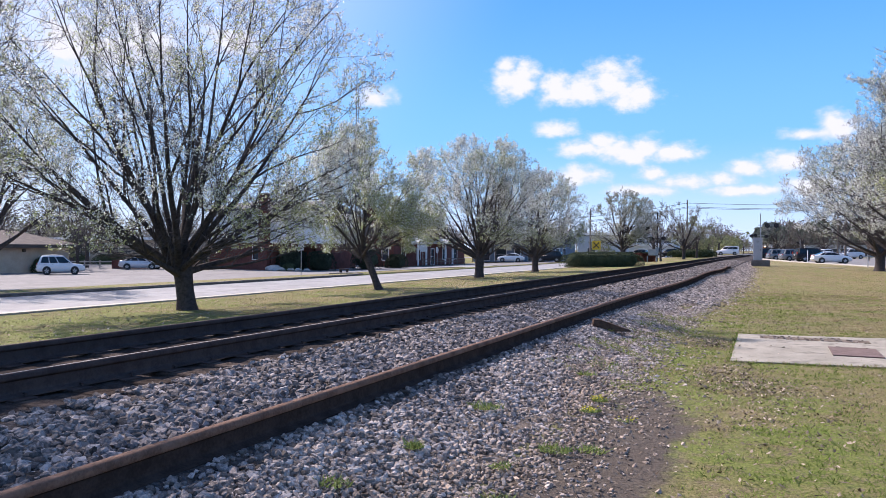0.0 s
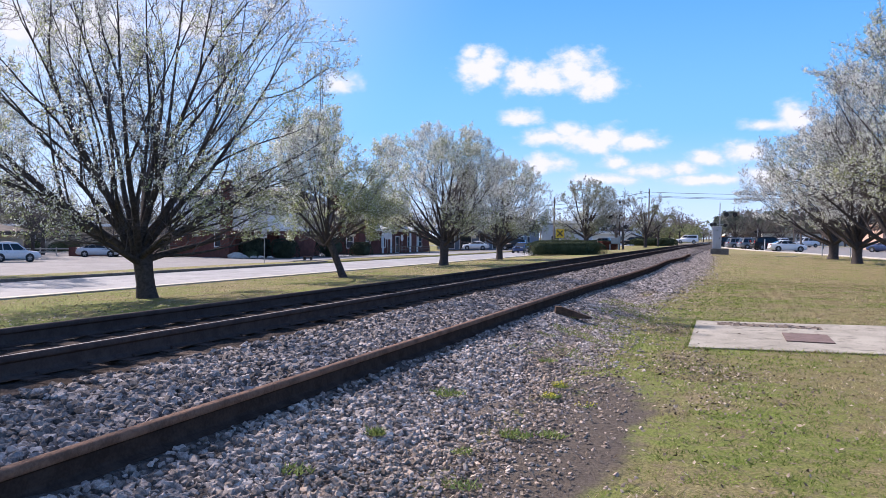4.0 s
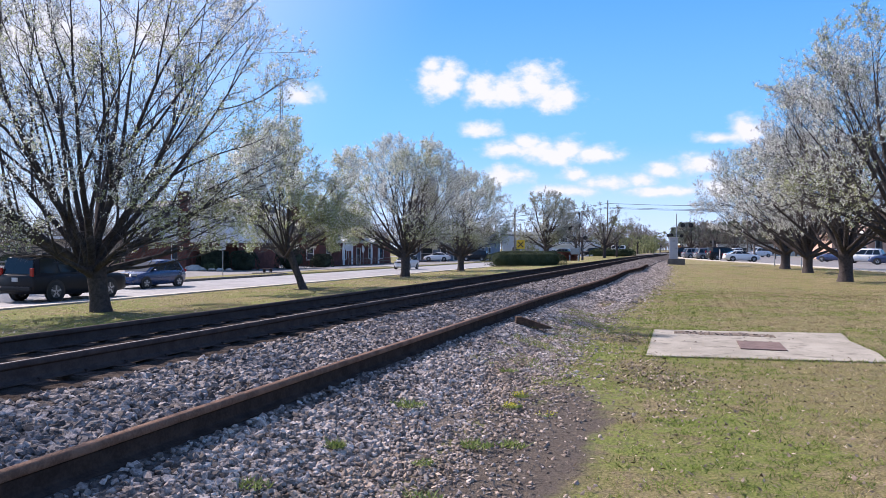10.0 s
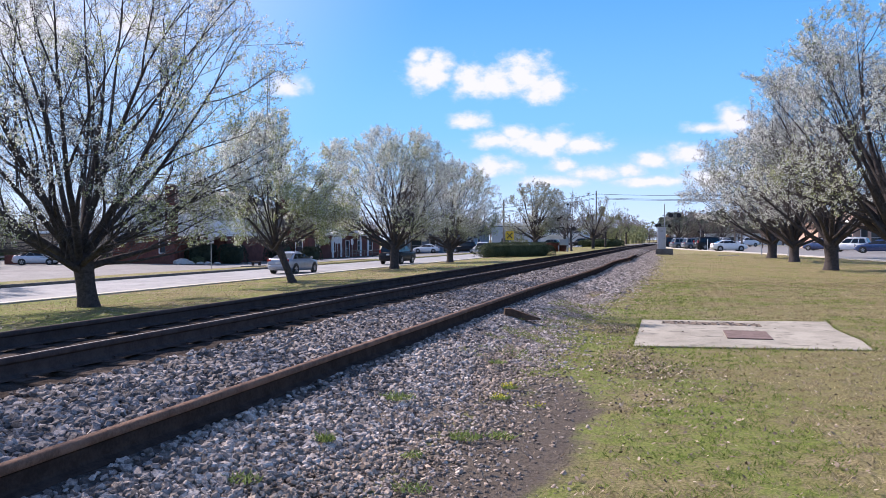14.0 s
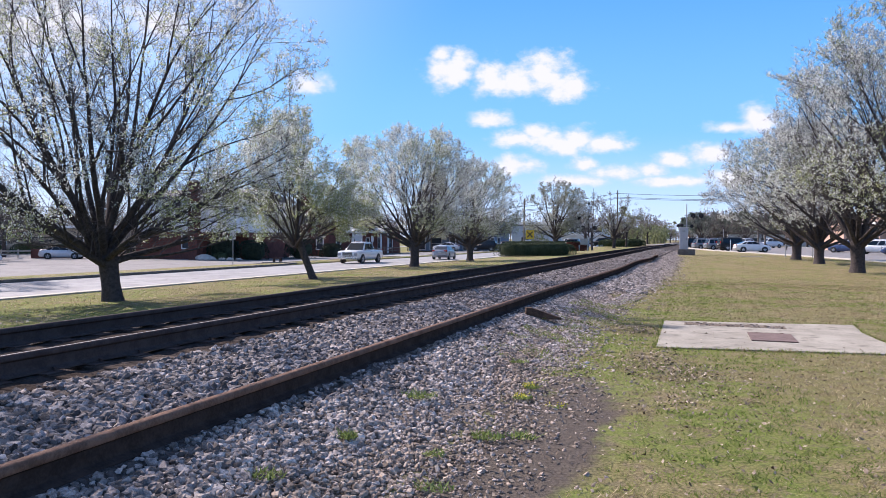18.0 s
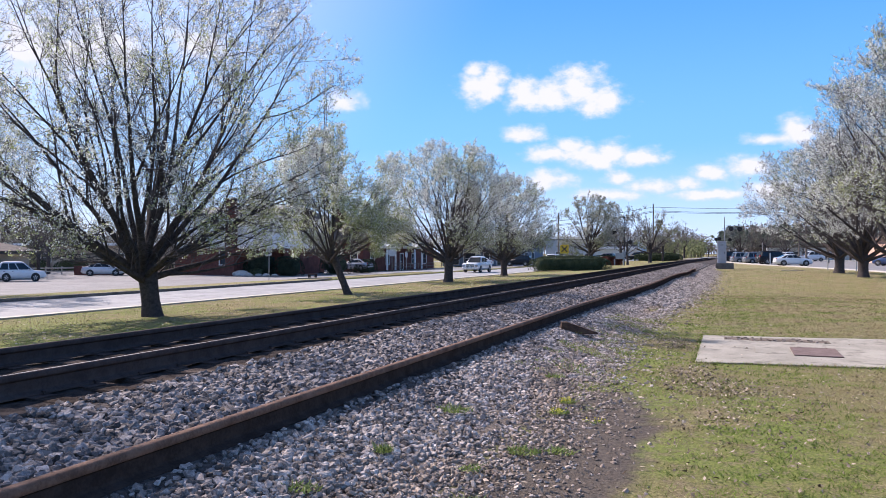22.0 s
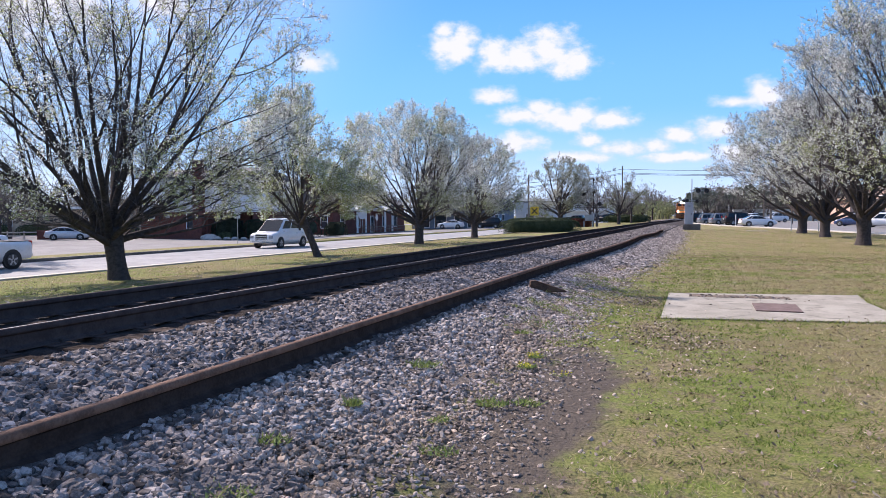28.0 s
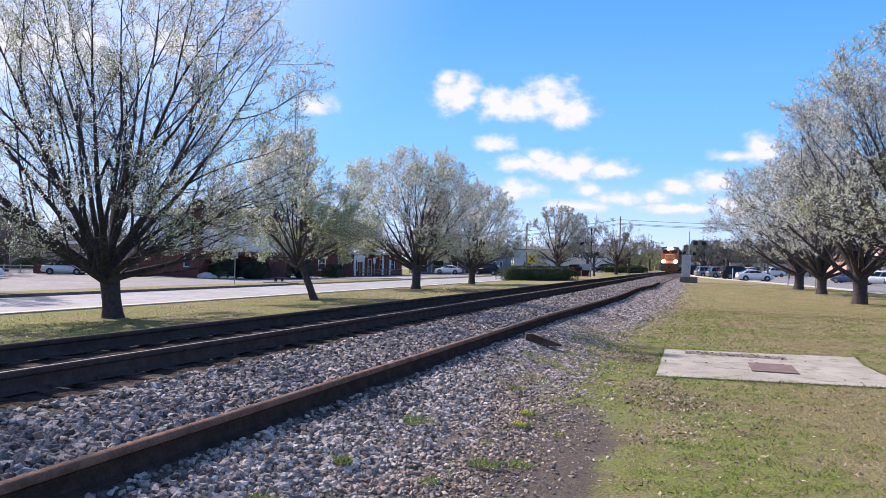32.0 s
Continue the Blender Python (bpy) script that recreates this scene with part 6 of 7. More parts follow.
    for side, (i, j) in (("r", (1, 2)), ("l", (0, 3))):
        for a, b in k["splits"]:
            a, b = 0.05 + 0.9 * a, 0.05 + 0.9 * b
            c = [on((base[i], base[j]), (roof[i], roof[j]), s, u) for s, u in ((a, sill), (b, sill), (b, 0.88), (a, 0.88))]
            pane("side_window", c if side == "r" else [c[1], c[0], c[3], c[2]])
    # wheels, arches, lamps and trim
    if kind not in WHEELS:
        WHEELS[kind] = wheel_meshes(k["r"])
    tyre, rim = WHEELS[kind]
    W = max(s[1] for s in k["st"])
    for y in k["axles"]:
        for s in (-1, 1):
            part("wheel_arch", tube(k["r"] + 0.06, k["r"] + 0.06, 0.02, (s * (W - 0.012) - 0.01, y, k["r"] + 0.02), 18, turn=Matrix.Rotation(radians(90), 4, "Y")), BLACK, car)
            wheel = child("wheel", tyre, car, pose(s * (W - 0.10), y, k["r"]))
            child("rim", rim, wheel)
    front, rear = k["st"][-1], k["st"][0]
    tall = kind in ("pickup", "van", "suv")
    for s in (-1, 1):
        part("headlight", box(0.32 if tall else 0.34, 0.12, 0.24 if tall else 0.15, (s * (front[1] - (0.15 if tall else 0.06)), front[0] - 0.045 if tall else front[0] - 0.07, k["lamp"] - (0.16 if tall else 0)), 0.03), LAMP_CLEAR, car)
        part("taillight", box(0.16 if kind in ("van", "pickup", "suv") else 0.3, 0.1, 0.34 if kind in ("van", "pickup", "suv") else 0.16, (s * (rear[1] - 0.05), rear[0] + 0.05, k["tail"] - 0.1), 0.02), LAMP_RED, car)
        part("mirror", box(0.17, 0.08, 0.12, (s * (wb + 0.11), y1 - 0.5, zb + 0.02), 0.025), paint, car)
        for yy in ((y0 + y1) / 2 - 0.25,) + (() if kind == "pickup" else ((y0 + y1) / 2 - 1.0,)):
            part("door_handle", box(0.03, 0.16, 0.03, (s * (W + 0.005), yy, zb - 0.12), 0.008), paint if kind in ("sedan", "hatch") else BLACK, car)
    trim = CHROME if kind in ("pickup", "van") else paint
    part("bumper", box(front[1] * 2 - 0.02, 0.2, 0.22, (0, front[0] - 0.04, front[2] - 0.04), 0.05), trim if kind != "suv" else paint, car)
    part("bumper", box(rear[1] * 2 - 0.02, 0.2, 0.2, (0, rear[0] + 0.02, rear[2] - 0.04), 0.05), trim if kind != "suv" else paint, car)
    grille = part("grille", box(front[1] * (1.02 if tall else 1.1), 0.06, 0.34 if tall else 0.2, (0, front[0] - 0.005, k["lamp"] - (0.2 if tall else 0.03)), 0.02), BLACK if paint is not PAINT_BLACK else CHROME, car)
    if tall:
        for z in (0.0, 0.15, 0.3):
            part("grille_bar", box(front[1] * 1.04, 0.03, 0.06, (0, front[0] + 0.035, k["lamp"] - 0.2 + z), 0.008), CHROME, grille)
    part("number_plate", box(0.31, 0.02, 0.16, (0, rear[0] - 0.02, k["plate"] - 0.1), 0.004), SIGN_GREY, car)
    if "bed" in k:
        a, b = k["bed"]
        part("bed_opening", box(1.62, b - a, 0.02, (0, (a + b) / 2, 1.165), 0.0), BLACK, car, "dark open truck bed")
    if kind in ("suv", "van"):
        for s in (-1, 1):
            part("roof_rail", box(0.04, 1.9, 0.05, (s * wt * 0.82, (t0 + t1) / 2, zt), 0.01), BLACK, car)
    return car


def road_z(y):
    return float(ground_z(-27.0, y)) + 0.07


# parked cars
PARKED = "parked cars"
vehicle("car", "small_suv", PAINT_WHITE, "white sport utility car parked in the car park", pose(-61.2, 48.9, -1.07, 0, 0, -40), PARKED).scale = (1.0, 0.88, 1.03)
vehicle("car", "sedan", PAINT_PALE, "pale silver sedan parked behind the car park", pose(-67.6, 64.5, -1.07, 0, 0, -48), PARKED)
vehicle("car", "sedan", PAINT_GREY, "dark grey car parked beyond the silver sedan", pose(-66.2, 67.6, -1.07, 0, 0, -48), PARKED)
vehicle("car", "sedan", PAINT_WHITE, "white sedan parked by the shops", pose(-40.5, 119.5, -0.6, 0, 0, 100), PARKED)
vehicle("car", "small_suv", PAINT_BLACK, "dark car parked by the shops", pose(-33.2, 117.5, -0.5, 0, 0, 95), PARKED)
vehicle("car", "sedan", PAINT_WHITE, "white sedan parked at the lawn's edge", pose(6.9, 105.0, 0.05, 0, 0, -78), PARKED)
vehicle("car", "suv", PAINT_BLACK, "black utility car parked beyond the white sedan", pose(5.4, 117, 0.05, 0, 0, -70), PARKED)
vehicle("car", "small_suv", PAINT_GREY, "grey car parked in a row", pose(3.4, 124, 0.05, 0, 0, -70), PARKED)
vehicle("car", "small_suv", PAINT_GREY, "grey car parked in a row", pose(1.6, 131, 0.05, 0, 0, -70), PARKED)
vehicle("car", "suv", PAINT_BLACK, "dark utility car parked in a row", pose(0.4, 138, 0.05, 0, 0, -70), PARKED)
vehicle("car", "sedan", PAINT_WHITE, "white sedan across the car park", pose(22.6, 146, 0.05, 0, 0, 80), PARKED)
vehicle("car", "sedan", PAINT_BLUE, "dark blue sedan across the car park", pose(19.2, 112, 0.05, 0, 0, 60), PARKED)
vehicle("car", "small_suv", PAINT_SILVER, "silver car across the car park", pose(21.0, 120, 0.05, 0, 0, 60), PARKED)
vehicle("pickup", "pickup", PAINT_WHITE, "white pickup truck parked before the brick building", pose(23.0, 118, 0.05, 0, 0, 200), PARKED)
vehicle("car", "small_suv", PAINT_WHITE, "white car parked before the brick building", pose(20.6, 101.5, 0.05, 0, 0, 65), PARKED)
vehicle("car", "sedan", PAINT_BLUE, "dark blue sedan parked before the brick building", pose(21.6, 93, 0.05, 0, 0, 75), PARKED)
vehicle("car", "small_suv", PAINT_BLACK, "dark car parked by the far hedge", pose(-20.5, 168, 0.1, 0, 0, 85), PARKED)
vehicle("car", "small_suv", PAINT_GREY, "grey car parked across the street", pose(-26.0, 160, -0.1, 0, 0, 85), PARKED)
vehicle("car", "sedan", PAINT_WHITE, "white sedan parked beyond the hedge", pose(-24.5, 122, -0.3, 0, 0, 90), PARKED)
vehicle("pickup", "pickup", PAINT_WHITE, "white pickup parked far across the car park", pose(9.5, 158, 0.05, 0, 0, 120), PARKED)
vehicle("van", "van", PAINT_WHITE, "white van parked far across the car park", pose(14.5, 168, 0.05, 0, 0, 120), PARKED)

# moving vehicles
blue_car = vehicle("car", "hatch", PAINT_BLUE, "dark blue hatchback driving along the street", pose(-28.6, 150, road_z(150), 0, 0, 180))
blue_car.scale = (1.12, 1.12, 0.98)
white_hatch = vehicle("car", "hatch", PAINT_WHITE, "small white hatchback driving along the street", pose(-28.6, 160, 0, 0, 0, 180))
black_suv = vehicle("car", "suv", PAINT_BLACK, "large black utility car driving along the street", pose(-25.4, -60, 0))
silver_car = vehicle("car", "sedan", PAINT_SILVER, "silver sedan driving along the street", pose(-25.4, -80, 0))
old_pickup = vehicle("pickup", "pickup", PAINT_WHITE, "older white pickup truck with a chrome bumper", pose(-28.6, 200, 0, 0, 0, 180))
new_pickup = vehicle("pickup", "pickup", PAINT_WHITE, "white pickup truck with a broad grille", pose(-28.6, 240, 0, 0, 0, 180))
street_van = vehicle("van", "van", PAINT_WHITE, "white passenger van with dark windows", pose(-28.6, 260, 0, 0, 0, 180))
crossing_van = vehicle("van", "van", PAINT_WHITE, "white passenger van standing at the level crossing", pose(-9.5, 185, 0.5, 0, 0, 90))

# ---- train ----
TRAIN_X = TRACK_X


def truck_set(parent, y, wheels=3, gap=1.9):
    t = part("truck", box(2.2, gap * wheels + 0.4, 0.55, (0, y, 0.35), 0.05), RAIL_DARK, parent, "dark wheel truck")
    for q in range(wheels):
        for s in (-1, 1):
            part("wheel", tube(0.5, 0.5, 0.13, (s * 0.7525 - 0.065, y + (q - (wheels - 1) / 2) * gap, 0.5), 18, turn=Matrix.Rotation(radians(90), 4, "Y")), RAIL_DARK, t)


def locomotive():
    """Nose towards -y, origin on the rails at the nose."""
    e = thing("locomotive", "orange and dark green diesel locomotive with lit headlights", "locomotive")
    part("frame", box(3.05, 21.5, 0.35, (0, 11.2, 1.25), 0.04), LOCO_DARK, e)
    part("pilot", prism([(-1.5, 0.15), (1.5, 0.15), (1.5, 1.25), (-1.5, 1.25)], 0.3), ORANGE, e, "orange pilot plate", pose(0, 0.35, 0))
    for q in range(4):
        part("step", box(0.55, 0.3, 0.04, (1.25, 0.7, 0.35 + q * 0.28), 0.005), LOCO_DARK, e)
        part("step", box(0.55, 0.3, 0.04, (-1.25, 0.7, 0.35 + q * 0.28), 0.005), LOCO_DARK, e)
    bm = bmesh.new()
    lo = [bm.verts.new(p) for p in ((-0.95, 1.0, 1.6), (0.95, 1.0, 1.6), (1.0, 2.9, 1.6), (-1.0, 2.9, 1.6))]
    hi = [bm.verts.new(p) for p in ((-0.8, 1.35, 3.2), (0.8, 1.35, 3.2), (0.98, 2.9, 3.3), (-0.98, 2.9, 3.3))]
    bm.faces.new(lo[::-1]), bm.faces.new(hi)
    for q in range(4):
        w = (q + 1) % 4
        bm.faces.new((lo[q], lo[w], hi[w], hi[q]))
    nose = part("nose", bm, ORANGE, e, "orange short hood")
    part("nose_band", box(1.7, 0.03, 0.3, (0, 1.09, 2.1), 0.0), LOCO_DARK, nose, m=pose(0, 0, 0))
    cab = part("cab", box(3.05, 2.6, 2.75, (0, 4.1, 1.6), 0.12), ORANGE, e)
    part("cab_roof", box(3.1, 2.8, 0.35, (0, 4.1, 4.3), 0.12), LOCO_DARK, e, "dark cab roof")
    for x in (-0.72, 0.72):
        part("windscreen", box(1.05, 0.04, 0.65, (x, 2.79, 3.45), 0.03), GLASS, cab)
    for s in (-1, 1):
        part("side_window", box(0.04, 0.9, 0.7, (s * 1.53, 4.2, 3.35), 0.03), GLASS, cab)
    part("long_hood", box(1.95, 13.8, 2.75, (0, 12.4, 1.6), 0.12), ORANGE, e, "orange long hood")
    part("hood_roof", box(2.0, 13.9, 0.3, (0, 12.4, 4.3), 0.1), LOCO_DARK, e)
    part("radiator", box(2.9, 3.4, 1.1, (0, 18.8, 3.5), 0.08), LOCO_DARK, e)
    part("fuel_tank", box(2.9, 5.5, 0.85, (0, 11, 0.4), 0.1), LOCO_DARK, e)
    truck_set(e, 4.2), truck_set(e, 18.0)
    back = Matrix.Rotation(radians(90), 4, "X")
    housing = part("headlight_housing", box(1.2, 0.2, 0.6, (0, 2.72, 4.02), 0.05), LOCO_DARK, e)
    # glowing discs wider than the lamps, to take in their glare
    for x in (-0.27, 0.27):
        part("headlight", tube(0.25, 0.25, 0.05, (x, 2.62, 4.32), 14, turn=back), HEADLIGHT, housing, "lit headlight")
    for x in (-1.05, 1.05):
        part("ditch_light", tube(0.28, 0.28, 0.06, (x, 0.45, 1.95), 14, turn=back), HEADLIGHT, e, "lit ditch light")
    for s in (-1, 1):
        for q in range(9):
            part("handrail_post", tube(0.025, 0.025, 1.05, (s * 1.48, 6 + q * 1.8, 1.6), 6), ORANGE, e)
        part("handrail", tube(0.025, 0.025, 14.6, (s * 1.48, 20.5, 2.65), 6, turn=back), ORANGE, e)
        part("front_handrail", tube(0.03, 0.03, 1.0, (s * 1.3, 0.5, 1.6), 6), ORANGE, e)
    part("coupler", box(0.35, 0.9, 0.35, (0, 0.05, 0.75), 0.05), RAIL_DARK, e)
    part("number_board", box(0.5, 0.05, 0.2, (-0.85, 2.70, 4.2), 0.01), SIGN_GREY, e)
    part("number_board", box(0.5, 0.05, 0.2, (0.85, 2.70, 4.2), 0.01), SIGN_GREY, e)
    return e


def wagon():
    w = thing("boxcar", "brown boxcar behind the locomotive", "boxcar", group="train")
    body = part("body", box(3.0, 16.5, 3.3, (0, 8.8, 1.1), 0.06), WAGON, w)
    part("roof", box(3.05, 16.6, 0.15, (0, 8.8, 4.4), 0.05), GALV, w)
    for s in (-1, 1):
        part("door", box(0.08, 3.0, 2.9, (s * 1.53, 8.8, 1.25), 0.02), WAGON, body)
        for q in range(11):
            part("rib", box(0.07, 0.1, 3.1, (s * 1.52, 1.2 + q * 1.52, 1.2), 0.01), WAGON, body)
    truck_set(w, 2.6, 2), truck_set(w, 15.0, 2)
    return w


engine = locomotive()
wagons = [wagon()]
for q in range(4):
    wagons.append(copy_thing(wagons[0], pose(0, 0, 0)))

# ---- grass, leaves and weeds ----


def blades(at, length, width, rng, lean=0.5):
    """Grass blades: narrow triangles standing at the places."""
    n = len(at)
    a = rng.uniform(0, 2 * np.pi, n)
    side = np.stack([np.cos(a), np.sin(a), 0 * a], 1) * width[:, None]
    tip = at + np.stack([rng.normal(0, lean, n) * length, rng.normal(0, lean, n) * length, length * rng.uniform(0.5, 1.0, n)], 1)
    V = np.stack([at - side, at + side, tip], 1)
    return V.reshape(-1, 3), np.arange(n * 3).reshape(n, 3)


def lawn_points(rng, count, x0, x1, y0, y1, power):
    x = rng.uniform(x0, x1, count)
    y = y0 + (y1 - y0) * rng.uniform(0, 1, count) ** power
    # none on the slab, few on the worn earth
    u, w = x - 1.1, y - 13.5
    slab_free = ~((np.abs(u) < 1.68) & (np.abs(w - 0.16 * u) < 1.88))
    worn = np.exp(-(((x + 1.08) / 0.52) ** 2 + ((y - 6.1) / 2.3) ** 2)) + 1 / (1 + np.exp((x + 0.95 + 0.3 * np.sin(y * 0.7) + np.interp(y, (0, 6, 15, 30), (0.0, 0.0, 0.6, 0.9))) * 6))
    keep = slab_free & (rng.uniform(0, 1, count) > worn * 1.15)
    x, y = x[keep], y[keep]
    return np.stack([x, y, ground_z(x, y) - 0.004], 1)


def patches(x, y, seed, size):
    """A soft random field about 0 with patches of the given size."""
    rng = np.random.default_rng(seed)
    out = 0 * x
    for _ in range(9):
        a, k = rng.uniform(0, 6.3), 6.3 / (size * rng.uniform(0.6, 1.8))
        out = out + np.sin((x * np.cos(a) + y * np.sin(a)) * k + rng.uniform(0, 6.3))
    return out / 2.1


rng = np.random.default_rng(41)
at = np.concatenate([lawn_points(rng, 460000, -2.2, 9.0, 3.0, 30.0, 1.9), lawn_points(rng, 60000, -2.2, 6.0, -5.0, 3.0, 1.0)])
# the thick growth thins out softly towards the walker's feet
at = at[(at[:, 1] < 3.0) | (np.random.default_rng(43).uniform(0, 1, len(at)) < np.clip((at[:, 1] - 3.0) / 1.6, 0.1, 1.0))]
at = at[patches(at[:, 0], at[:, 1], 5, 0.28) + rng.normal(0, 0.5, len(at)) > -0.2]
tone = 1.3 * patches(at[:, 0], at[:, 1], 6, 0.5) + 1.9 * patches(at[:, 0], at[:, 1], 16, 1.5) + 0.5 * np.sin(at[:, 0] * 1.9 + 1.0) + np.sin(at[:, 1] * 1.3) + np.sin(at[:, 0] * 0.7 - at[:, 1] * 0.9) + rng.normal(0, 0.9, len(at)) + np.interp(at[:, 0], (-1.5, -0.6, 0.5, 1.4, 3.5), (0.4, 1.9, 1.8, -0.3, -1.2))
for mat, pick, lab in ((BLADE_GREEN, tone > 0.55, "short green grass blades of the lawn"), (BLADE_STRAW, tone <= 0.55, "short straw-coloured grass blades of the lawn")):
    n = int(pick.sum())
    v, f = blades(at[pick], rng.uniform(0.015, 0.05, n), rng.uniform(0.0022, 0.005, n) * np.interp(at[pick][:, 1], (4, 28), (1.0, 2.6)), rng, 0.9)
    tagged(new("grass", mesh_of("grass", v, [f], [mat])), lab, "grass", kind="stuff")
# coarser tufts farther out
n = 90000
at = np.stack([rng.uniform(-2.4, 16, n), 27 + 60 * rng.uniform(0, 1, n) ** 1.3, np.zeros(n)], 1)
at = at[at[:, 0] > np.interp(at[:, 1], (27, 60, 90), (-1.6, -2.0, -2.2)) + rng.normal(0, 0.15, n)]
at[:, 2] = ground_z(at[:, 0], at[:, 1])
tone = patches(at[:, 0], at[:, 1], 7, 2.5) + rng.normal(0, 0.9, len(at))
for mat, pick, lab in ((BLADE_GREEN, tone > 0.8, "green grass tufts of the lawn farther off"), (BLADE_STRAW, tone <= 0.8, "straw-coloured grass tufts of the lawn farther off")):
    n = int(pick.sum())
    v, f = blades(at[pick], rng.uniform(0.02, 0.05, n), rng.uniform(0.005, 0.012, n), rng, 0.9)
    tagged(new("grass", mesh_of("grass", v, [f], [mat])), lab, "grass", kind="stuff")
# strip under the street trees
n = 60000
at = np.stack([rng.uniform(-22.4, -12.5, n), rng.uniform(6, 60, n), np.zeros(n)], 1)
at[:, 2] = ground_z(at[:, 0], at[:, 1])
tone = patches(at[:, 0], at[:, 1], 9, 2.2) + rng.normal(0, 0.8, n)
for mat, pick, lab in ((BLADE_GREEN, tone > 0.45, "short green grass under the street trees"), (BLADE_STRAW, tone <= 0.45, "short dry grass under the street trees")):
    n = int(pick.sum())
    v, f = blades(at[pick], rng.uniform(0.02, 0.05, n), rng.uniform(0.004, 0.008, n), rng, 0.8)
    tagged(new("grass", mesh_of("grass", v, [f], [mat])), lab, "grass", kind="stuff")


def litter(at, size, rng, tilt=0.45):
    """Fallen leaves: four-cornered, lying nearly flat."""
    n = len(at)
    a = rng.uniform(0, 2 * np.pi, n)
    u = np.stack([np.cos(a), np.sin(a), rng.normal(0, tilt, n)], 1) * size[:, None]
    w = np.stack([-np.sin(a), np.cos(a), rng.normal(0, tilt, n)], 1) * size[:, None] * rng.uniform(0.35, 0.65, (n, 1))
    V = np.stack([at - u, at - w, at + u, at + w], 1)
    V[..., 2] = np.maximum(V[..., 2], at[:, None, 2] - 0.008)
    return V.reshape(-1, 3), np.arange(n * 4).reshape(n, 4)


# fallen leaves, thicker in drifts
n = 17000
x, y = rng.uniform(-1.6, 9, n), 3.2 + 30 * rng.uniform(0, 1, n) ** 1.2
drift = [(-0.55, 10.2, 0.22, 0.4, 420), (-0.22, 9.2, 0.38, 0.4, 900), (-0.95, 13.4, 0.22, 0.35, 420), (0.3, 17.2, 0.6, 0.5, 260), (-0.1, 7.4, 0.35, 0.35, 260), (0.1, 8.2, 0.3, 0.3, 160), (-1.15, 12.8, 0.28, 0.45, 200), (2.6, 10.8, 0.7, 0.25, 70), (1.9, 22.0, 1.6, 0.7, 110), (0.2, 19.5, 0.8, 1.0, 120)]
for cx, cy, sx, sy, m in drift:
    x, y = np.append(x, rng.normal(cx, sx, m)), np.append(y, rng.normal(cy, sy, m))
clean = ~((np.abs(x - 1.1) < 1.75) & (np.abs(y - 13.5 - 0.16 * (x - 1.1)) < 1.95)) | (rng.uniform(0, 1, len(x)) < 0.06)
stray = (np.arange(len(x)) < n)[clean]
x, y = x[clean], y[clean]
at = np.stack([x, y, ground_z(x, y) + 0.028], 1)
dark = rng.uniform(0, 1, len(x)) < np.where(stray, 0.6, 0.5)
for mat, pick, lab in ((DRY_LEAF, ~dark, "dry tan leaves scattered on the lawn"), (LEAF_MOULD, dark, "dark decaying leaves scattered on the lawn")):
    v, f = litter(at[pick], rng.uniform(0.010, 0.025, int(pick.sum())) * np.where(rng.uniform(0, 1, int(pick.sum())) < 0.04, 1.4, 1.0), rng)
    tagged(new("fallen_leaves", mesh_of("fallen_leaves", v, [f], [mat])), lab, "leaves", kind="stuff")
n = 6500
x, y = rng.uniform(-22.3, -13, n), rng.uniform(8, 70, n)
v, f = litter(np.stack([x, y, ground_z(x, y) + 0.03], 1), rng.uniform(0.02, 0.05, n), rng)
tagged(new("fallen_leaves", mesh_of("fallen_leaves", v, [f], [DRY_LEAF])), "dry leaves under the street trees", "leaves", kind="stuff")


# grass leaning over the slab's edges
n = 2600
edge = np.array(SLAB_EDGE)
k, w = rng.integers(0, len(edge), n), rng.uniform(0, 1, (n, 1))
at = (edge[k] * (1 - w) + edge[(k + 1) % len(edge)] * w) * (1 + np.abs(rng.normal(0, 0.012, (n, 1)))) + (1.1, 13.5)
at = np.column_stack([at, ground_z(at[:, 0], at[:, 1])])
v, f = blades(at, rng.uniform(0.03, 0.085, n), rng.uniform(0.004, 0.009, n), rng, 0.7)
tagged(new("grass", mesh_of("grass", v, [f], [BLADE_GREEN, BLADE_STRAW], (rng.uniform(0, 1, len(f)) < 0.45).astype(int))), "longer grass along the slab's edges", "grass", kind="stuff")

# low green growth creeping into the stones along the bed's edge
n = 19000
x, y = rng.uniform(-2.6, -0.9, n), 8.4 + 9.0 * rng.uniform(0, 1, n)
hold = patches(x, y, 23, 0.55) + 0.9 * patches(x, y, 24, 1.5) + rng.normal(0, 0.35, n) - np.abs(x - np.interp(y, (8.4, 10.3, 13.8, 17.4), (-1.2, -1.8, -2.0, -1.8))) * 1.6 > 0.15
x, y = x[hold], y[hold]
at = np.stack([x, y, np.maximum(bed_z(x, y), ground_z(x, y)) + 0.002], 1)
v, f = blades(at, rng.uniform(0.02, 0.045, len(at)), rng.uniform(0.003, 0.007, len(at)), rng, 0.9)
tagged(new("grass", mesh_of("grass", v, [f], [BLADE_GREEN, BLADE_STRAW], (rng.uniform(0, 1, len(f)) < 0.35).astype(int))), "low green growth creeping into the ballast", "grass", kind="stuff")


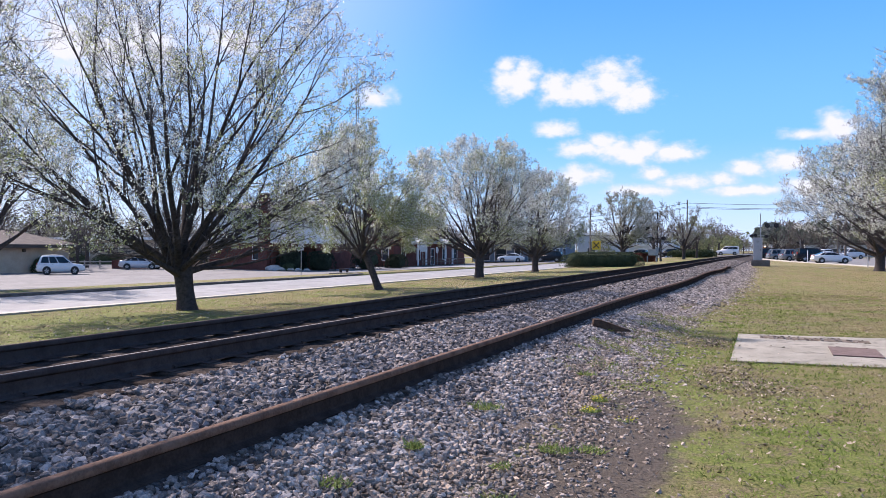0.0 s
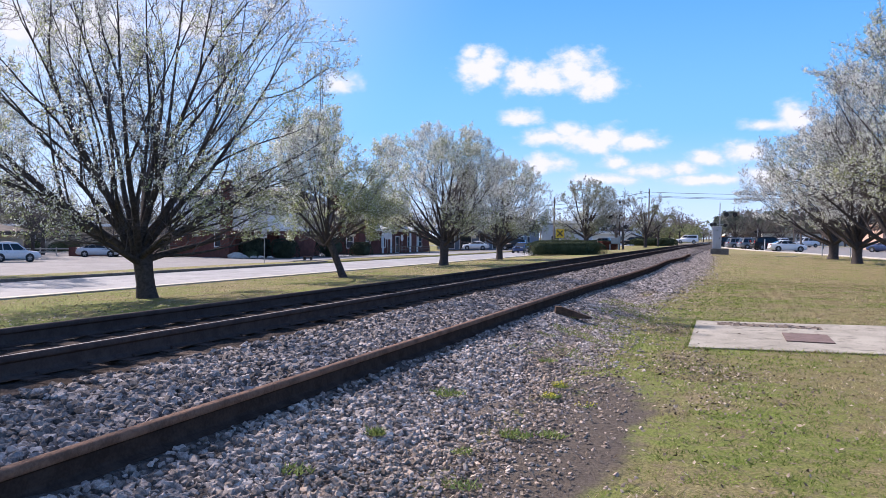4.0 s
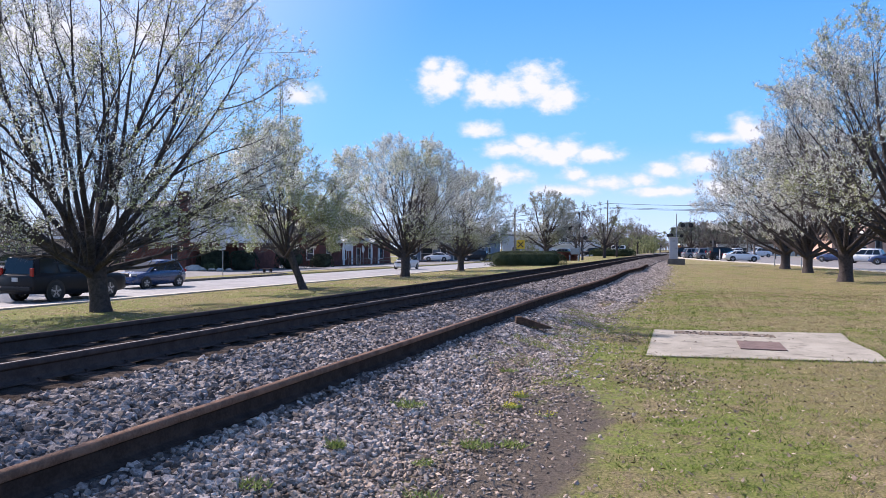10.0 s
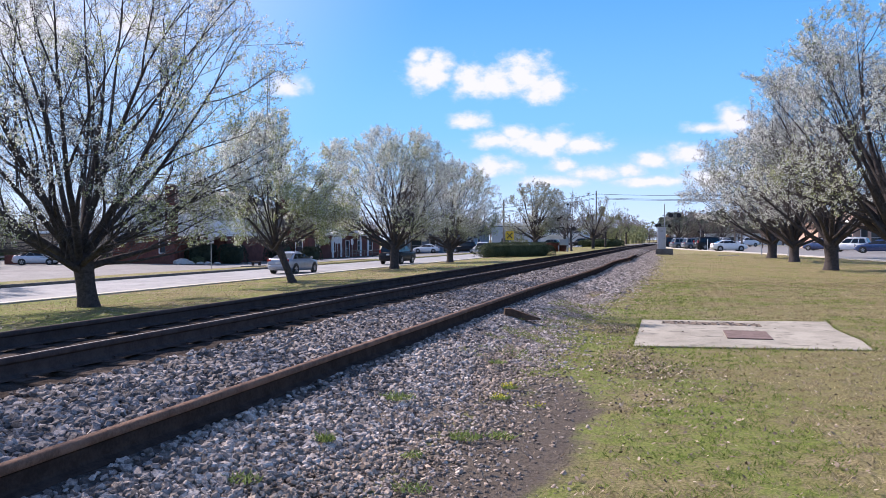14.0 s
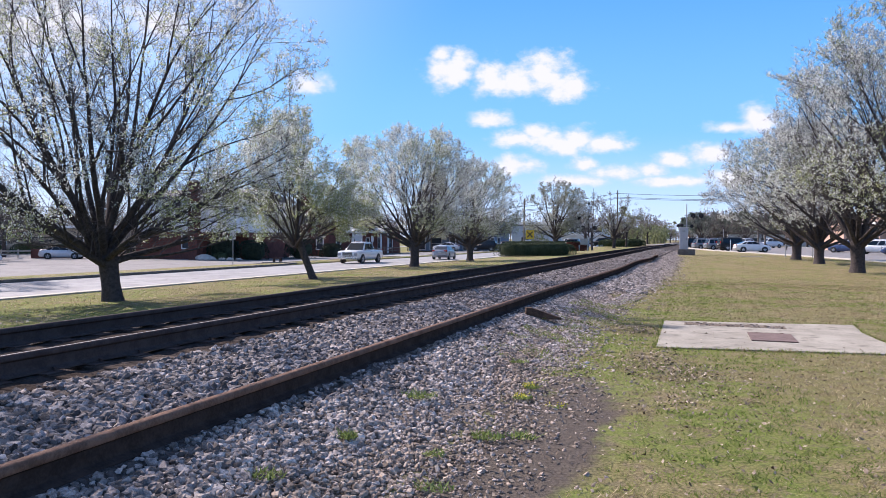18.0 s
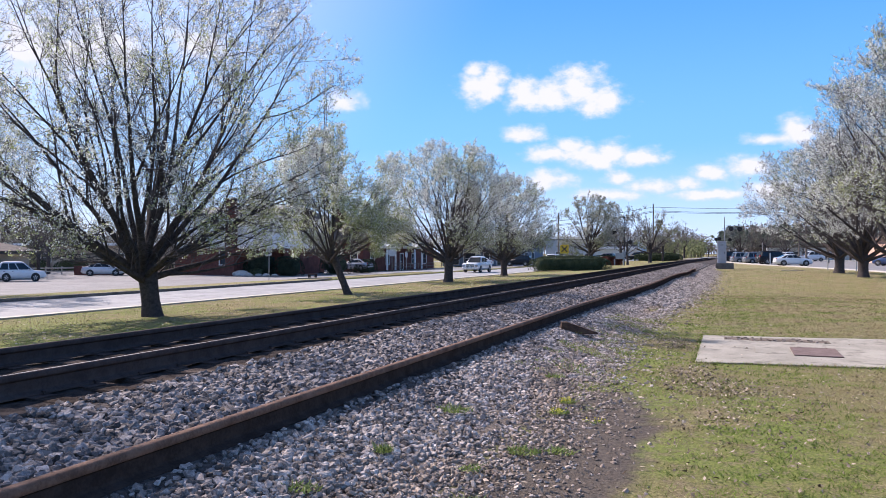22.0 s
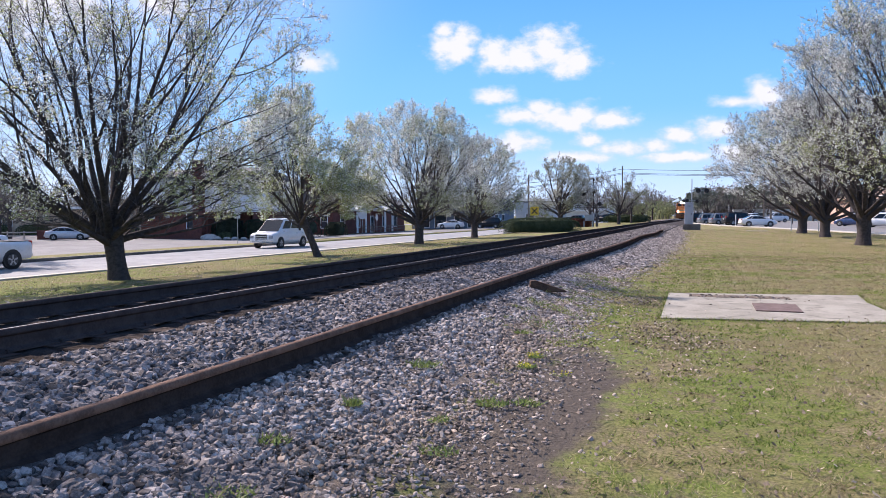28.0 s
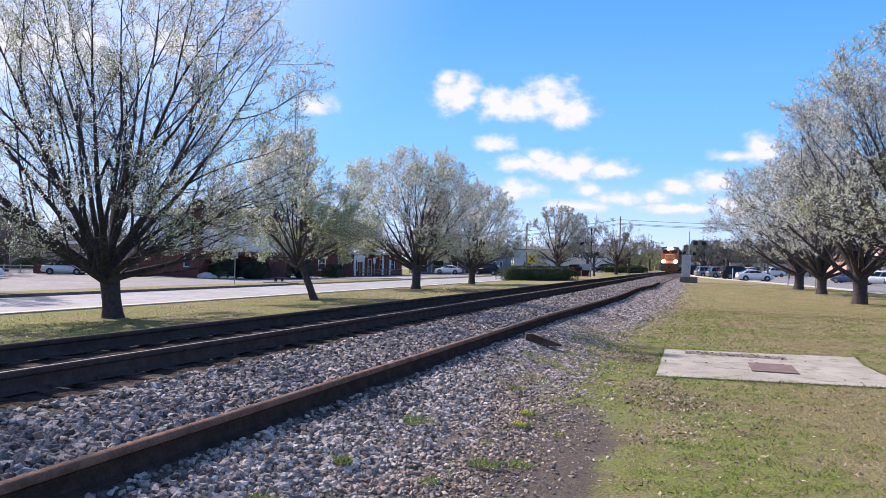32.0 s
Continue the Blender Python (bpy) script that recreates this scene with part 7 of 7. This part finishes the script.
def weed(x, y, z, spread, height, count, seed, flowers=0):
    rng = np.random.default_rng(seed)
    r = spread * np.sqrt(rng.uniform(0, 1, count))
    a = rng.uniform(0, 2 * np.pi, count)
    at = np.stack([r * np.cos(a), r * np.sin(a) * 0.8, np.zeros(count)], 1)
    w = thing("weed", "low green weed growing in the ballast" if not flowers else "weed with small yellow flowers at the ballast's edge", "weed", pose(x, y, z), "weeds")
    v, f = blades(at, height * rng.uniform(0.5, 1.2, count), rng.uniform(0.004, 0.01, count), rng, 0.7)
    child("leaves", mesh_of("leaves", v, [f], [WEED]), w)
    if flowers:
        q = at[rng.integers(0, count, flowers)] + np.stack([rng.normal(0, 0.02, flowers), rng.normal(0, 0.02, flowers), height * rng.uniform(0.6, 1.3, flowers)], 1)
        v, f = flecks(q, rng.uniform(0.008, 0.016, flowers), rng, 0.6)
        tagged(child("flower", mesh_of("flower", v, [f], [WEED_FLOWER]), w), "small yellow flowers", kind="stuff")


for q, (x, y, sp, hh, n, fl) in enumerate(((-1.62, 7.5, 0.11, 0.045, 150, 34), (-1.6, 7.0, 0.13, 0.04, 170, 44), (-1.25, 6.9, 0.12, 0.03, 60, 14), (-2.35, 6.15, 0.2, 0.07, 160, 0), (-2.35, 4.7, 0.10, 0.07, 110, 0), (-1.55, 5.55, 0.17, 0.06, 160, 0),
                                            (-1.32, 5.75, 0.15, 0.06, 120, 0), (-1.75, 4.85, 0.11, 0.05, 80, 0), (-1.55, 4.3, 0.16, 0.05, 90, 0), (-2.4, 3.75, 0.14, 0.06, 80, 0), (-2.0, 8.6, 0.14, 0.06, 80, 0), (-2.2, 3.0, 0.2, 0.05, 100, 0))):
    weed(x, y, max(float(bed_z(x, y)), float(ground_z(x, y))) + 0.004, sp * 0.8, hh * 0.85, n, 300 + q, fl)

# ---- trees farther off ----
BARE = (BARK, FAR_TWIG, FAR_LEAF, FAR_LEAF)
GREY_BUD = material("far_grey_bud", ((0.30, 0.31, 0.27), (0.44, 0.45, 0.39)), 0.4, 0.9, island=0.3, through_light=0.35)
BUDDING = (BARK, TWIG, GREY_BUD, FAR_LEAF)
bare_a = pear_meshes(51, 10.5, 5.4, 2.6, 0.30, limbs=12, forks=2, second=5, third=5, fourth=3, bloom=1, bloom_size=0.055, leaf_share=0.1, low=12, even=1.1, skirt=1.0, mats=BUDDING, thick=1.6, density=1.0, limb=(0.4, 0.55))
bare_b = pear_meshes(52, 11.0, 4.2, 3.2, 0.22, limbs=8, forks=2, second=4, third=4, fourth=3, bloom=1, bloom_size=0.06, leaf_share=0.1, low=30, mats=BARE, thick=1.9, density=0.25)
spring = pear_meshes(53, 9.5, 4.8, 2.2, 0.22, limbs=8, forks=2, second=4, third=4, fourth=3, bloom=2, bloom_size=0.10, leaf_share=0.6, low=20, mats=BARE, thick=1.9)


def far_tree(meshes, x, y, label, turn, scale, z=None):
    t = thing("tree", label, "tree", pose(x, y, float(ground_z(x, y)) - 0.05 if z is None else z, 0, 0, turn) @ Matrix.Scale(scale, 4), "trees in the distance")
    for name, me in zip(("trunk", "crown", "blossom", "foliage"), meshes):
        p = child({"blossom": "bud_haze"}.get(name, name), me, t)
        if name in ("blossom", "foliage"):
            tagged(p, kind="stuff")
    return t


budding = pear_meshes(56, 9.6, 4.7, 2.6, 0.32, limbs=16, forks=4, second=5, third=5, fourth=3, bloom=3, bloom_size=0.05, leaf_share=0.15, low=8, even=1.0, skirt=1.0, waist=0.42, rise=0.05, lobes=0.04, mats=BUDDING, thick=0.7, density=1.0, limb=(0.34, 0.5), bare=0.1)
far_tree(budding, -19.0, 104.5, "bare tree with swelling grey buds behind the hedge", 0, 1.10)
FAR = ((bare_b, -17, 128, 40, 0.9), (bare_b, -19.5, 138, 120, 1.0), (bare_a, -14.5, 140, 200, 1.0), (bare_b, -12.8, 146, 250, 0.85), (spring, -16.0, 165, 20, 0.95), (spring, -20, 200, 70, 1.0), (spring, -15, 205, 150, 0.85),
       (bare_b, -13.5, 222, 10, 1.0), (spring, -9.5, 300, 60, 0.9), (bare_a, -22, 240, 33, 1.0), (bare_b, -27, 190, 90, 1.0), (bare_a, -33, 230, 120, 1.1), (spring, -24, 118, 300, 0.42), (spring, -27.5, 130, 200, 0.5),
       (bare_b, -70, 58, 10, 0.85), (bare_b, -78, 66, 120, 1.0), (bare_a, -88, 72, 220, 1.15), (bare_b, -96, 62, 310, 1.15), (bare_b, -84, 101, 20, 1.3), (bare_a, -100, 104, 75, 1.3), (bare_b, -72, 108, 150, 1.25), (bare_a, -120, 92, 33, 1.3), (bare_b, -128, 80, 66, 1.3),
       (bare_b, -110, 112, 99, 1.4), (bare_a, -64, 126, 12, 1.2), (bare_b, -80, 128, 222, 1.3), (bare_b, -62, 69, 190, 0.6), (spring, -76, 60.5, 77, 0.62), (bare_b, -135, 60, 10, 1.3), (bare_a, -140, 40, 70, 1.3))
for me, x, y, turn, s in FAR:
    far_tree(me, x, y, "leafless spring tree in the distance" if me is not spring else "tree in first pale leaf in the distance", turn, s)


def pine_meshes(seed, height):
    """A pine: straight stem, drooping whorls of boughs closely set with needle tufts."""
    rng = np.random.default_rng(seed)
    stem = np.stack([np.zeros(6), np.zeros(6), np.linspace(-0.1, height, 6)], 1)[None]
    v0, f0 = tubes(stem, [0.24], [0.03], 7)
    n = 90
    h = height * (0.30 + 0.68 * np.sqrt(rng.uniform(0, 1, n)))
    a = rng.uniform(0, 2 * np.pi, n)
    reach = (height - h) * 0.42 + 0.9
    B = bend(np.stack([0 * h, 0 * h, h], 1), np.stack([np.cos(a), np.sin(a), 0.25 + 0 * a], 1), reach * rng.uniform(0.75, 1.2, n), 5, rng, 0.1, 0.08)
    v1, f1 = tubes(B, np.full(n, 0.05), np.full(n, 0.012), 4)
    m = 80
    t = rng.uniform(0.25, 1, (n, m))
    i = np.minimum((t * 4).astype(int), 3)
    w = (t * 4 - i)[..., None]
    rows = np.arange(n)[:, None]
    p = (B[rows, i] * (1 - w) + B[rows, i + 1] * w).reshape(-1, 3) + rng.normal(0, 0.2, (n * m, 3))
    v2, f2 = flecks(p, rng.uniform(0.12, 0.3, len(p)), rng, 0.4)
    return mesh_of("trunk", *[joined([(v0, f0), (v1, f1)])[0], [joined([(v0, f0), (v1, f1)])[1]]], [BARK]), mesh_of("needles", v2, [f2], [PINE])


pine_a, pine_b = pine_meshes(61, 10.0), pine_meshes(62, 8.6)
rng = np.random.default_rng(63)
for q in range(40):
    x, y = -4 + q * 1.9 + rng.normal(0, 0.8), 228 + rng.uniform(0, 22)
    t = thing("pine_tree", "dark green pine in the belt of trees beyond the car park", "tree", pose(x, y, -0.1, 0, 0, rng.uniform(0, 360)) @ Matrix.Scale(rng.uniform(0.86, 1.14), 4), "pines beyond the car park")
    for name, me in zip(("trunk", "needles"), pine_a if q % 2 else pine_b):
        child(name, me, t)
for q in range(16):
    far_tree(bare_b if q % 3 else bare_a, 1 + q * 4.2 + rng.normal(0, 1.5), 205 + rng.uniform(-4, 6), "bare grey tree before the pines", rng.uniform(0, 360), rng.uniform(0.7, 0.95))


def far_wood(name, label, x0, x1, y0, y1, count, height, seed, mat=FAR_TWIG):
    """A distant wood: a thick belt of many twiggy flecks over thin stems."""
    rng = np.random.default_rng(seed)
    cx, cy = rng.uniform(x0, x1, count), rng.uniform(y0, y1, count)
    hh = height * rng.uniform(0.65, 1.1, count)
    stems = np.stack([np.stack([cx, cy, 0 * cx - 1], 1), np.stack([cx, cy, hh * 0.5], 1), np.stack([cx + rng.normal(0, 0.4, count), cy, hh], 1)], 1)
    sv, sf = tubes(stems, np.full(count, 0.22), np.full(count, 0.04), 4)
    m = 170
    d = rng.normal(size=(count, m, 3))
    d /= np.linalg.norm(d, axis=2, keepdims=True)
    d *= rng.uniform(0.3, 1, (count, m, 1)) ** 0.5
    p = np.stack([cx[:, None] + d[..., 0] * hh[:, None] * 0.36, cy[:, None] + d[..., 1] * hh[:, None] * 0.36, hh[:, None] * (0.62 + 0.4 * d[..., 2])], -1).reshape(-1, 3)
    v, f = flecks(p, rng.uniform(0.1, 0.42, len(p)), rng, 1.2)
    vv, ff = joined([(sv, sf), (v, f)])
    return tagged(new(name, mesh_of(name, vv, [ff], [mat])), label, "woodland", kind="stuff")


far_wood("far_wood", "grey-brown leafless wood along the horizon", -420, -70, 230, 330, 330, 13, 71)
far_wood("far_wood", "grey-brown leafless wood beyond the crossing", -70, -10, 270, 420, 130, 11, 72)
far_wood("far_wood", "grey-brown leafless wood beyond the car park", 0, 330, 275, 360, 260, 13, 73)
far_wood("far_wood", "grey leafless thicket beyond the level crossing", 3, 34, 226, 240, 46, 10.5, 79)
far_wood("far_wood", "leafless wood behind the tan building", -330, -150, -40, 200, 300, 13, 74)
far_wood("far_wood", "pale spring scrub beside the far track", -30, -11, 225, 300, 40, 6.5, 75, FAR_LEAF)
far_wood("far_wood", "scrub closing the far end of the track", -40, 60, 900, 960, 110, 14, 76)
far_wood("far_wood", "wood behind the walker", -300, 300, -220, -160, 200, 13, 77)
far_wood("far_wood", "wood to the east of the lawn", 130, 220, -100, 200, 160, 13, 78)


# ---- what moves ----
def motions():
    def drive(car, x, keys, turn):
        """Keys of (seconds, y) along the lane x."""
        walk(car, [(t, pose(x, y, road_z(y), 0, 0, turn)) for t, y in keys])

    drive(blue_car, -28.6, ((0, 152), (3.5, 111), (7.5, 64.3), (9, 46.3), (10.6, 26.8), (13, -3), (18, -66), (32, -240)), 180)
    drive(white_hatch, -28.6, ((0, 222), (5, 148), (9, 88.6), (10.6, 65.5), (12, 45.8), (13.5, 25.8), (16, -8), (32, -220)), 180)
    drive(black_suv, -25.4, ((0, -82), (5, -29), (10, 25.1), (11, 35.4), (12, 46), (13, 56.4), (14.5, 71.3), (15.6, 82.2), (16.5, 90.8), (19, 112), (24, 160), (32, 240)), 0)
    walk(silver_car, [(t, pose(x, y, road_z(y), 0, 0, r)) for t, x, y, r in ((0, -25.4, -100, 0), (5, -25.4, -44, 0), (11.6, -25.4, 23.6, 0), (12.3, -25.4, 30.4, 0), (13, -25.4, 37.2, 0), (13.5, -25.4, 41.7, 0), (15.6, -25.4, 59.8, 0), (16.5, -25.4, 67.0, 0), (17.5, -25.4, 73.0, 2), (18.0, -25.8, 75.4, 6), (18.8, -26.7, 77.2, 18), (19.2, -28.7, 79.8, 42), (19.6, -32.0, 82.8, 62), (20.0, -35.1, 84, 78), (20.4, -37.2, 84.4, 86), (20.8, -39.8, 84.8, 88), (21.2, -42, 85.2, 86), (22, -46.5, 86.2, 86), (23.5, -54, 87.2, 88), (25, -60.5, 87.3, 90), (32, -62.5, 87.3, 90))])
    drive(old_pickup, -28.6, ((0, 282), (8, 189), (14, 112), (16, 88.5), (17, 75.2), (18, 60.4), (19, 44.9), (20, 29.8), (20.6, 21.6), (22, 2), (32, -140)), 180)
    drive(new_pickup, -28.6, ((0, 345), (12, 203), (18, 130), (20.4, 102.2), (22, 83.4), (23, 71.1), (24, 59), (24.5, 53.3), (25.5, 43.2), (26.5, 33.4), (27, 28.9), (27.6, 25.0), (28.0, 21.8), (28.3, 19.3), (29.5, 8), (32, -20)), 180)
    drive(street_van, -28.6, ((0, 412), (14, 229), (22, 122), (24.5, 91.5), (26.5, 65.9), (27.3, 55.3), (28, 46.2), (28.6, 38.6), (29, 33.6), (29.5, 27.2), (29.8, 23.6), (30.5, 15), (32, -4)), 180)
    walk(crossing_van, [(t, pose(x, y, 0.47, 0, 0, 90)) for t, x, y in ((0, -9.3, 185), (5, -9.5, 185), (7.4, -9.6, 185), (8.0, -10.6, 185), (9.0, -12.6, 185), (10.0, -16.5, 185), (12, -27, 185), (16, -52, 185), (24, -110, 185), (32, -130, 185))])
    for thing_, back in [(engine, 0.0)] + [(w, 22.6 + 18.0 * q) for q, w in enumerate(wagons)]:
        walk(thing_, [(t, pose(TRAIN_X + float(bearing_off(141 + 17.2 * (32 - t) + back)), 141 + 17.2 * (32 - t) + back, RAIL_Z)) for t in (0, 8, 16, 24, 28, 32)])


motions()
